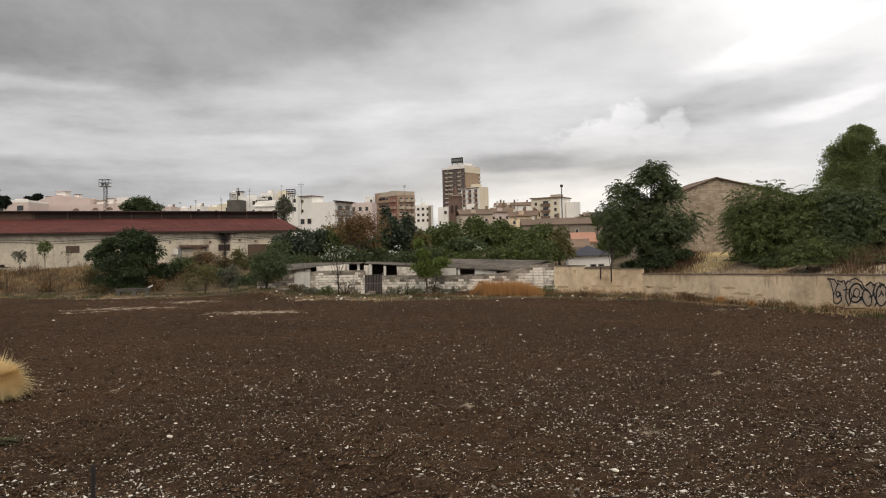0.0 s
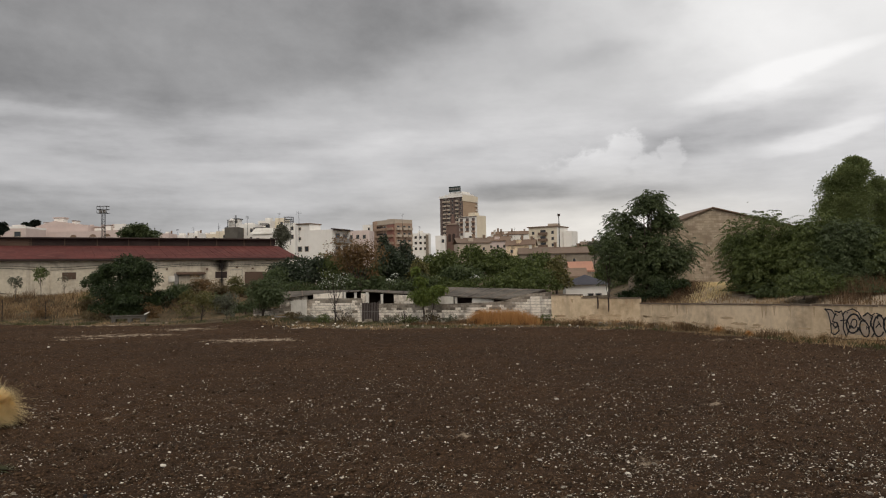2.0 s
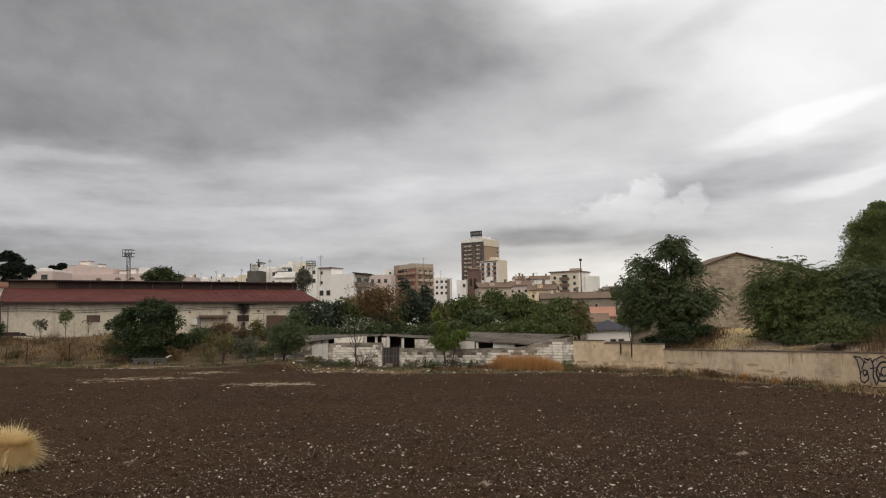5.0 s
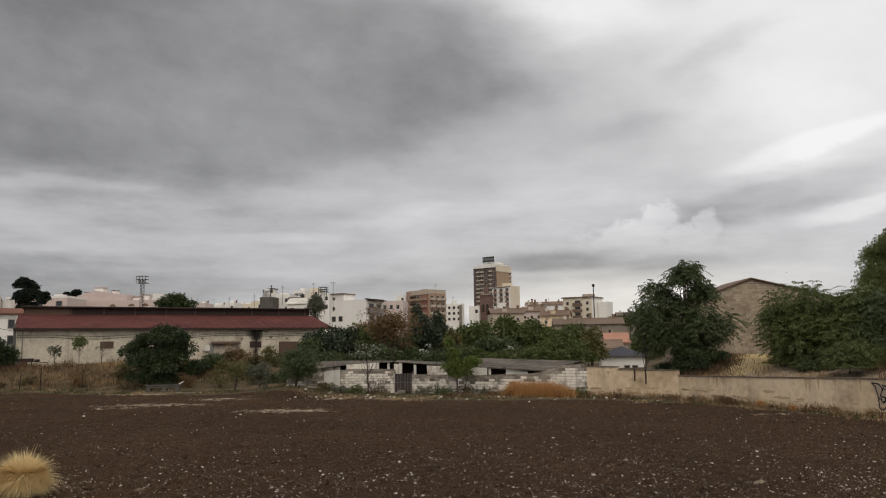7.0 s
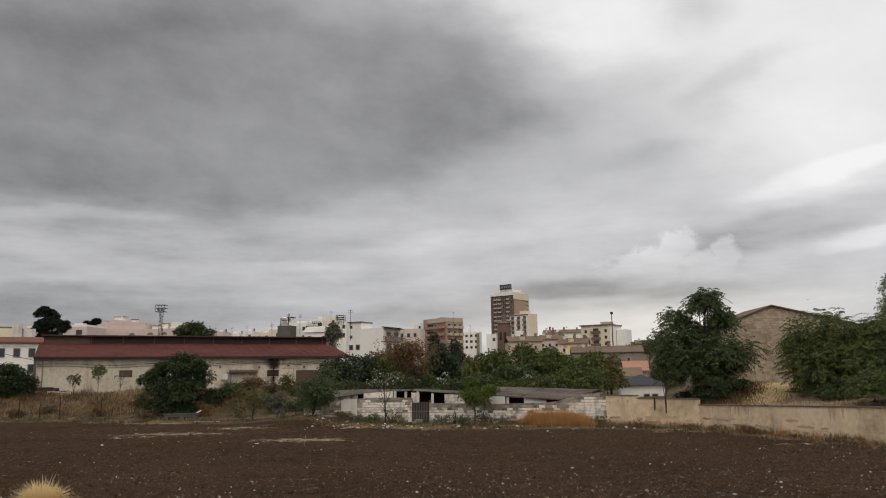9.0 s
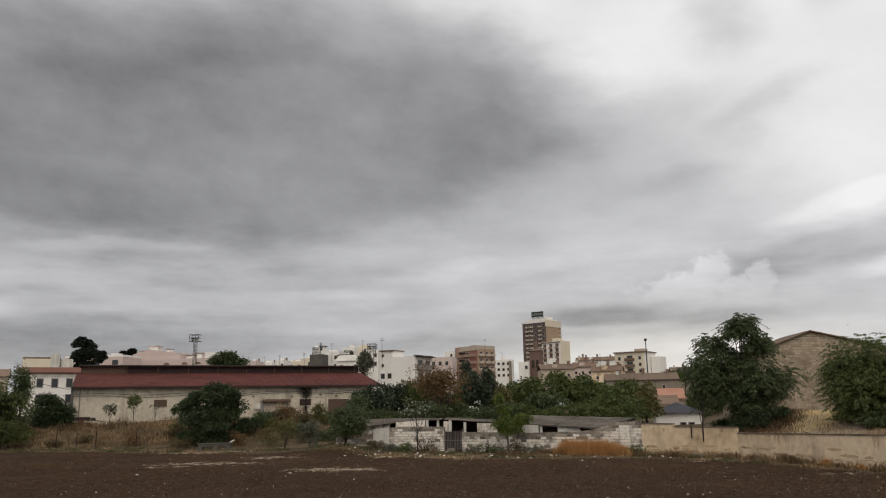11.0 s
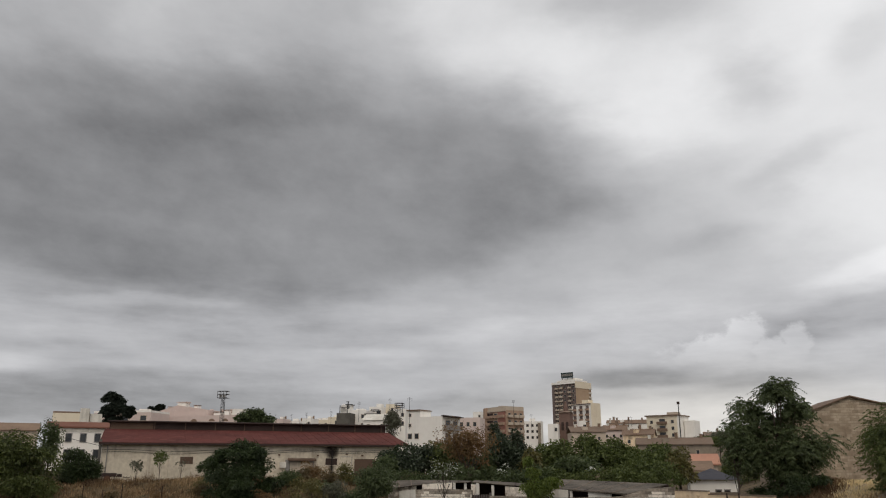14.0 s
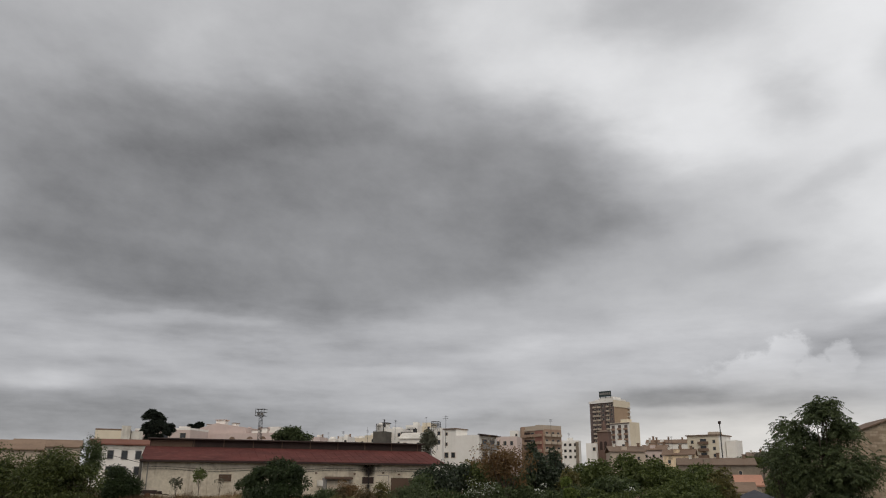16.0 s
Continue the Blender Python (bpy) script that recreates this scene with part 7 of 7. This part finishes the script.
def fence_post(x, y, h, label, material, lean=0.0, r=0.05):
    ob = new("fence_post", Mesh().tube([(0, 0, -0.3), (lean * 0.5, 0, h * 0.5), (lean, 0, h)], [r, r * 0.95, r * 0.85], 7).data("fence_post", material))
    ob.matrix_world = pose(x, y, on_ground(x, y))
    return tagged(ob, label, "fence post", "posts along the bank")


fence_post(-4.72, 10.4, 0.75, "dark iron stake in the field", CABLE, 0.02, 0.03)
for (px, py), h, m in (((-51.44, 75.4), 2.3, DARK_BARK), ((-46.43, 76.0), 1.9, DARK_BARK), ((-44.09, 75.6), 1.5, DARK_BARK), ((-42.41, 76.2), 2.1, DARK_BARK), ((-38.42, 76.6), 1.7, DARK_BARK)):
    fence_post(px, py, h, "weathered wooden post on the bank", m, 0.05)
for x, y, h in ((10.9, 54.5, 0.85), (11.53, 53.98, 1.05)):
    ob = new("iron_bar", Mesh().tube([(0, 0, 0), (0.01, 0, -h * 0.5), (0, 0, -h)], [0.045, 0.05, 0.035], 6).data("iron_bar", DARK_BOARD))
    ob.matrix_world = pose(x - 0.02, y - 0.03, 1.98)
    tagged(ob, "dark rusted iron bar fixed to the wall top", "iron bar")


def barrow():
    (cx, cz) = (-33.58, 0.13)
    m = pose(-19.6, 101.3, 2.15, 0, 0, 28.0) @ pose(cx, -1.2, 0)
    x, y = m.translation.x, m.translation.y
    root = thing("old_cart", "dark broken hand cart by the warehouse wall", "cart", pose(x, y, on_ground(x, y), 0, 0, 28))
    part("bed", Mesh().box(-0.75, 0.75, -0.35, 0.35, 0.55, 0.95).data("bed", DARK_BOARD), root)
    part("shaft", Mesh().tube([(0.7, -0.25, 0.6), (2.0, -0.25, 0.45)], [0.05, 0.04], 5).data("shaft", DARK_BOARD), root)
    part("shaft", Mesh().tube([(0.7, 0.25, 0.6), (2.0, 0.25, 0.45)], [0.05, 0.04], 5).data("shaft", DARK_BOARD), root)
    for yy in (-0.42, 0.42):
        part("wheel", Mesh().tube([(-0.2, yy - 0.03, 0.32), (-0.2, yy + 0.03, 0.32)], [0.34, 0.34], 16).data("wheel", RUST), root)
    for yy in (-0.3, 0.3):
        part("leg", Mesh().box(0.5, 0.58, yy - 0.04, yy + 0.04, -0.1, 0.549).data("leg", DARK_BOARD), root)


barrow()
for i, ((x, y), r, h) in enumerate((((15.84, 45.05), 0.5, 0.5), ((17.45, 39.54), 0.7, 0.6), ((16.64, 42.55), 0.4, 0.35), ((14.11, 49.81), 0.4, 0.35), ((12.11, 53.62), 0.5, 0.45), ((9.44, 56.07), 0.6, 0.5), ((7.23, 57.71), 0.6, 0.55), ((18.63, 38.45), 0.45, 0.4))):
    tussock("dry straw tussock at the foot of the wall", (x, y), r, h, 260, GRASS_DRY if i % 2 else GRASS_ORANGE, 300 + i)


def span_cable(a, b, sag, r=0.02):
    pts = [(a[0] + (b[0] - a[0]) * f, a[1] + (b[1] - a[1]) * f, a[2] + (b[2] - a[2]) * f - sag * 4 * f * (1 - f)) for f in [i / 20 for i in range(21)]]
    return tagged(new("overhead_cable", Mesh().tube(pts, [r] * 21, 5).data("overhead_cable", CABLE)), "thin black overhead cable", "cable")


span_cable((-64.29, 100.0, 7.56), (-46.06, 91.0, 4.86), 0.15, 0.03)


def graffiti():
    """Black sprayed outlines on the wall: loops and strokes, no readable letters."""
    a, b = Vector((*WALL_LINE[1], 0)), Vector((*WALL_LINE[2], 0))
    d = (b - a).normalized()
    n = Vector((d.y, -d.x, 0))
    root = thing("graffiti", "black sprayed graffiti outlines on the sandy wall", "graffiti")
    s0 = GRAFFITI_START
    rng = random.Random(6)

    def stroke(pts, w=0.05):
        w *= 1.25
        m = Mesh()
        v = []
        pts = [(q[0] * 0.8, q[1] * 1.08) for q in pts]
        for i, (s, z) in enumerate(pts):
            q0, q1 = pts[max(i - 1, 0)], pts[min(i + 1, len(pts) - 1)]
            tx, tz = q1[0] - q0[0], q1[1] - q0[1]
            l = math.hypot(tx, tz) or 1
            for sg in (-1, 1):
                p = a + d * (s0 + s - sg * tz / l * w / 2) + n * 0.006 + Vector((0, 0, z + sg * tx / l * w / 2))
                v.append(p)
        m.add(v, [(2 * i, 2 * i + 1, 2 * i + 3, 2 * i + 2) for i in range(len(pts) - 1)])
        part("stroke", m.data("stroke", BLACK_PAINT), root)

    def loop(cs, cz, rs, rz, a0=0, a1=360, tilt=0.0, w=0.05):
        stroke([(cs + rs * math.cos(radians(t)) + tilt * rz * math.sin(radians(t)), cz + rz * math.sin(radians(t))) for t in np.linspace(a0, a1, 22)], w)

    edge = [(0.05, 1.4), (0.55, 1.38), (0.95, 1.25), (1.35, 1.36), (2.0, 1.42), (2.5, 1.2), (3.1, 1.3), (3.7, 1.22), (4.5, 1.2), (4.8, 0.8), (4.5, 0.4), (3.3, 0.32), (2.0, 0.38), (1.3, 0.3), (0.5, 0.36), (0.4, 0.85)]
    fill = Mesh()
    fill.add([a + d * (s0 + q[0] * 0.8) + n * 0.003 + Vector((0, 0, q[1] * 1.08)) for q in edge], [tuple(range(len(edge)))])
    part("fill", fill.data("fill", PALE_SPRAY), root, "faded pale grey spray fill")
    stroke([(0.0, 1.45), (0.25, 1.3), (0.4, 0.85), (0.45, 0.35)], 0.05)
    stroke([(0.0, 1.45), (0.5, 1.42), (0.75, 1.2), (0.55, 0.9), (0.9, 0.85), (1.0, 0.5), (0.7, 0.3), (0.45, 0.35)], 0.06)
    loop(0.75, 0.75, 0.13, 0.12)
    stroke([(0.95, 1.3), (1.2, 1.4), (1.35, 1.1), (1.3, 0.6), (1.5, 0.25)], 0.06)
    stroke([(1.1, 0.95), (1.6, 1.0), (1.75, 0.7), (1.55, 0.3)], 0.05)
    loop(2.0, 0.85, 0.45, 0.42, 20, 340, 0.2, 0.07)
    loop(2.05, 0.85, 0.2, 0.2, 0, 360, 0.2, 0.05)
    stroke([(1.6, 1.4), (2.0, 1.5), (2.4, 1.35), (2.6, 1.05)], 0.05)
    loop(2.75, 0.65, 0.3, 0.35, 60, 420, -0.2, 0.06)
    stroke([(2.7, 1.2), (3.0, 1.35), (3.3, 1.2), (3.15, 0.9), (3.4, 0.5), (3.2, 0.3)], 0.07)
    loop(3.7, 0.8, 0.35, 0.45, 0, 330, 0.1, 0.06)
    loop(4.4, 0.8, 0.4, 0.4, 40, 350, -0.2, 0.07)
    for i in range(16):
        q = (rng.uniform(0.3, 4.5), rng.uniform(0.4, 1.25))
        stroke([q, (q[0] + rng.uniform(-0.15, 0.2), q[1] + rng.uniform(0.08, 0.2)), (q[0] + rng.uniform(0.1, 0.35), q[1] + rng.uniform(-0.1, 0.3))], rng.uniform(0.03, 0.06))
    stroke([(0.6, 0.2), (1.4, 0.12), (2.4, 0.2), (3.4, 0.15), (4.6, 0.25)], 0.04)


PALE_SPRAY = surface("pale_grey_spray_paint", (0.36, 0.28, 0.21), (0.55, 0.44, 0.34), 1.5, spots=0.3, bump=0)
GRAFFITI_START = 14.7
graffiti()


def rubble():
    rng = random.Random(21)
    me = stone_mesh(40)
    for i in range(100):
        x = rng.uniform(-14, 9) if i < 60 else rng.choice((rng.uniform(-12, -7), rng.uniform(0, 3.5), rng.uniform(7, 13)))
        y = float(field_edge(x)) + (rng.uniform(-3.5, 0.9) if i < 60 else rng.uniform(-1.2, 1.0) - (x > 8) * 0.6)
        s = rng.uniform(0.04, 0.12) if i < 60 else rng.uniform(0.04, 0.09)
        ob = new("rubble_stone", me)
        ob.matrix_world = pose(x, y, on_ground(x, y) + s * 0.3, rng.uniform(-20, 20), rng.uniform(-20, 20), rng.uniform(0, 360)) @ Matrix.Diagonal((s * 1.3, s, s, 1))
        tagged(ob, "pale broken stone lying at the foot of the wall", "stone", "rubble by the wall")
    slab = Mesh().add([(-0.5, -0.5, 0), (0.5, -0.5, 0), (0.46, 0.5, 0), (-0.5, 0.44, 0), (-0.48, -0.46, 1), (0.44, -0.5, 0.9), (0.46, 0.42, 1), (-0.42, 0.44, 0.86)], [(3, 2, 1, 0), (4, 5, 6, 7), (0, 1, 5, 4), (1, 2, 6, 5), (2, 3, 7, 6), (3, 0, 4, 7)]).data("broken_block", WORN_BLOCK)
    for i in range(26):
        x = rng.uniform(-12.5, 3.0) if i < 18 else rng.uniform(8.0, 15.0)
        y = float(np.interp(x, [-15.6, -5.2, 8.0, 13.3, 20.2], [65.6, 62.9, 56.9, 52.5, 36.2])) - rng.uniform(0.35, 1.5)
        ob = new("broken_block", slab)
        ob.matrix_world = pose(x, y, on_ground(x, y) - 0.02, rng.uniform(-9, 9), rng.uniform(-9, 9), rng.uniform(0, 360)) @ Matrix.Diagonal((rng.uniform(0.2, 0.62), rng.uniform(0.16, 0.34), rng.uniform(0.10, 0.30), 1))
        tagged(ob, "broken grey concrete block lying before the wall", "concrete block", "rubble by the wall")
    for px, py, w, h, turn in ((-9.54, 62.0, 0.9, 0.06, 35), (-10.14, 62.3, 1.1, 0.06, -20), (-10.82, 62.6, 2.4, 0.08, 3)):
        ob = new("loose_board", Mesh().box(-w, w, -0.1, 0.1, 0, h).data("loose_board", WHITE_WASH if w < 1 else GREY_BOARD))
        ob.matrix_world = pose(px, py, on_ground(px, py) + 0.16, 0, turn, 8)
        tagged(ob, "weathered loose board leaning at the wall", "board")


rubble()


for i, (px, y, h) in enumerate(((-11.6, 62.4, 0.4), (-10.6, 61.9, 0.35), (-9.2, 61.6, 0.45), (-7.6, 61.2, 0.4), (-4.2, 61.2, 0.35), (-2.6, 60.6, 0.45), (-0.9, 60.2, 0.5), (0.6, 59.7, 0.4), (7.2, 56.3, 0.45))):
    tree("weed_bush", "low brown and green weed clump at the wall foot", (px, y, on_ground(px, y)), (px, y, on_ground(px, y) + h * 0.6), (0.75 + 0.2 * (i % 3), 0.5, h), 420, 0.16, (WEED, LEAF_GREY, LEAF_MID)[i % 3], 400 + i, 8, 0.02, category="bush", group="weed bushes by the block wall")
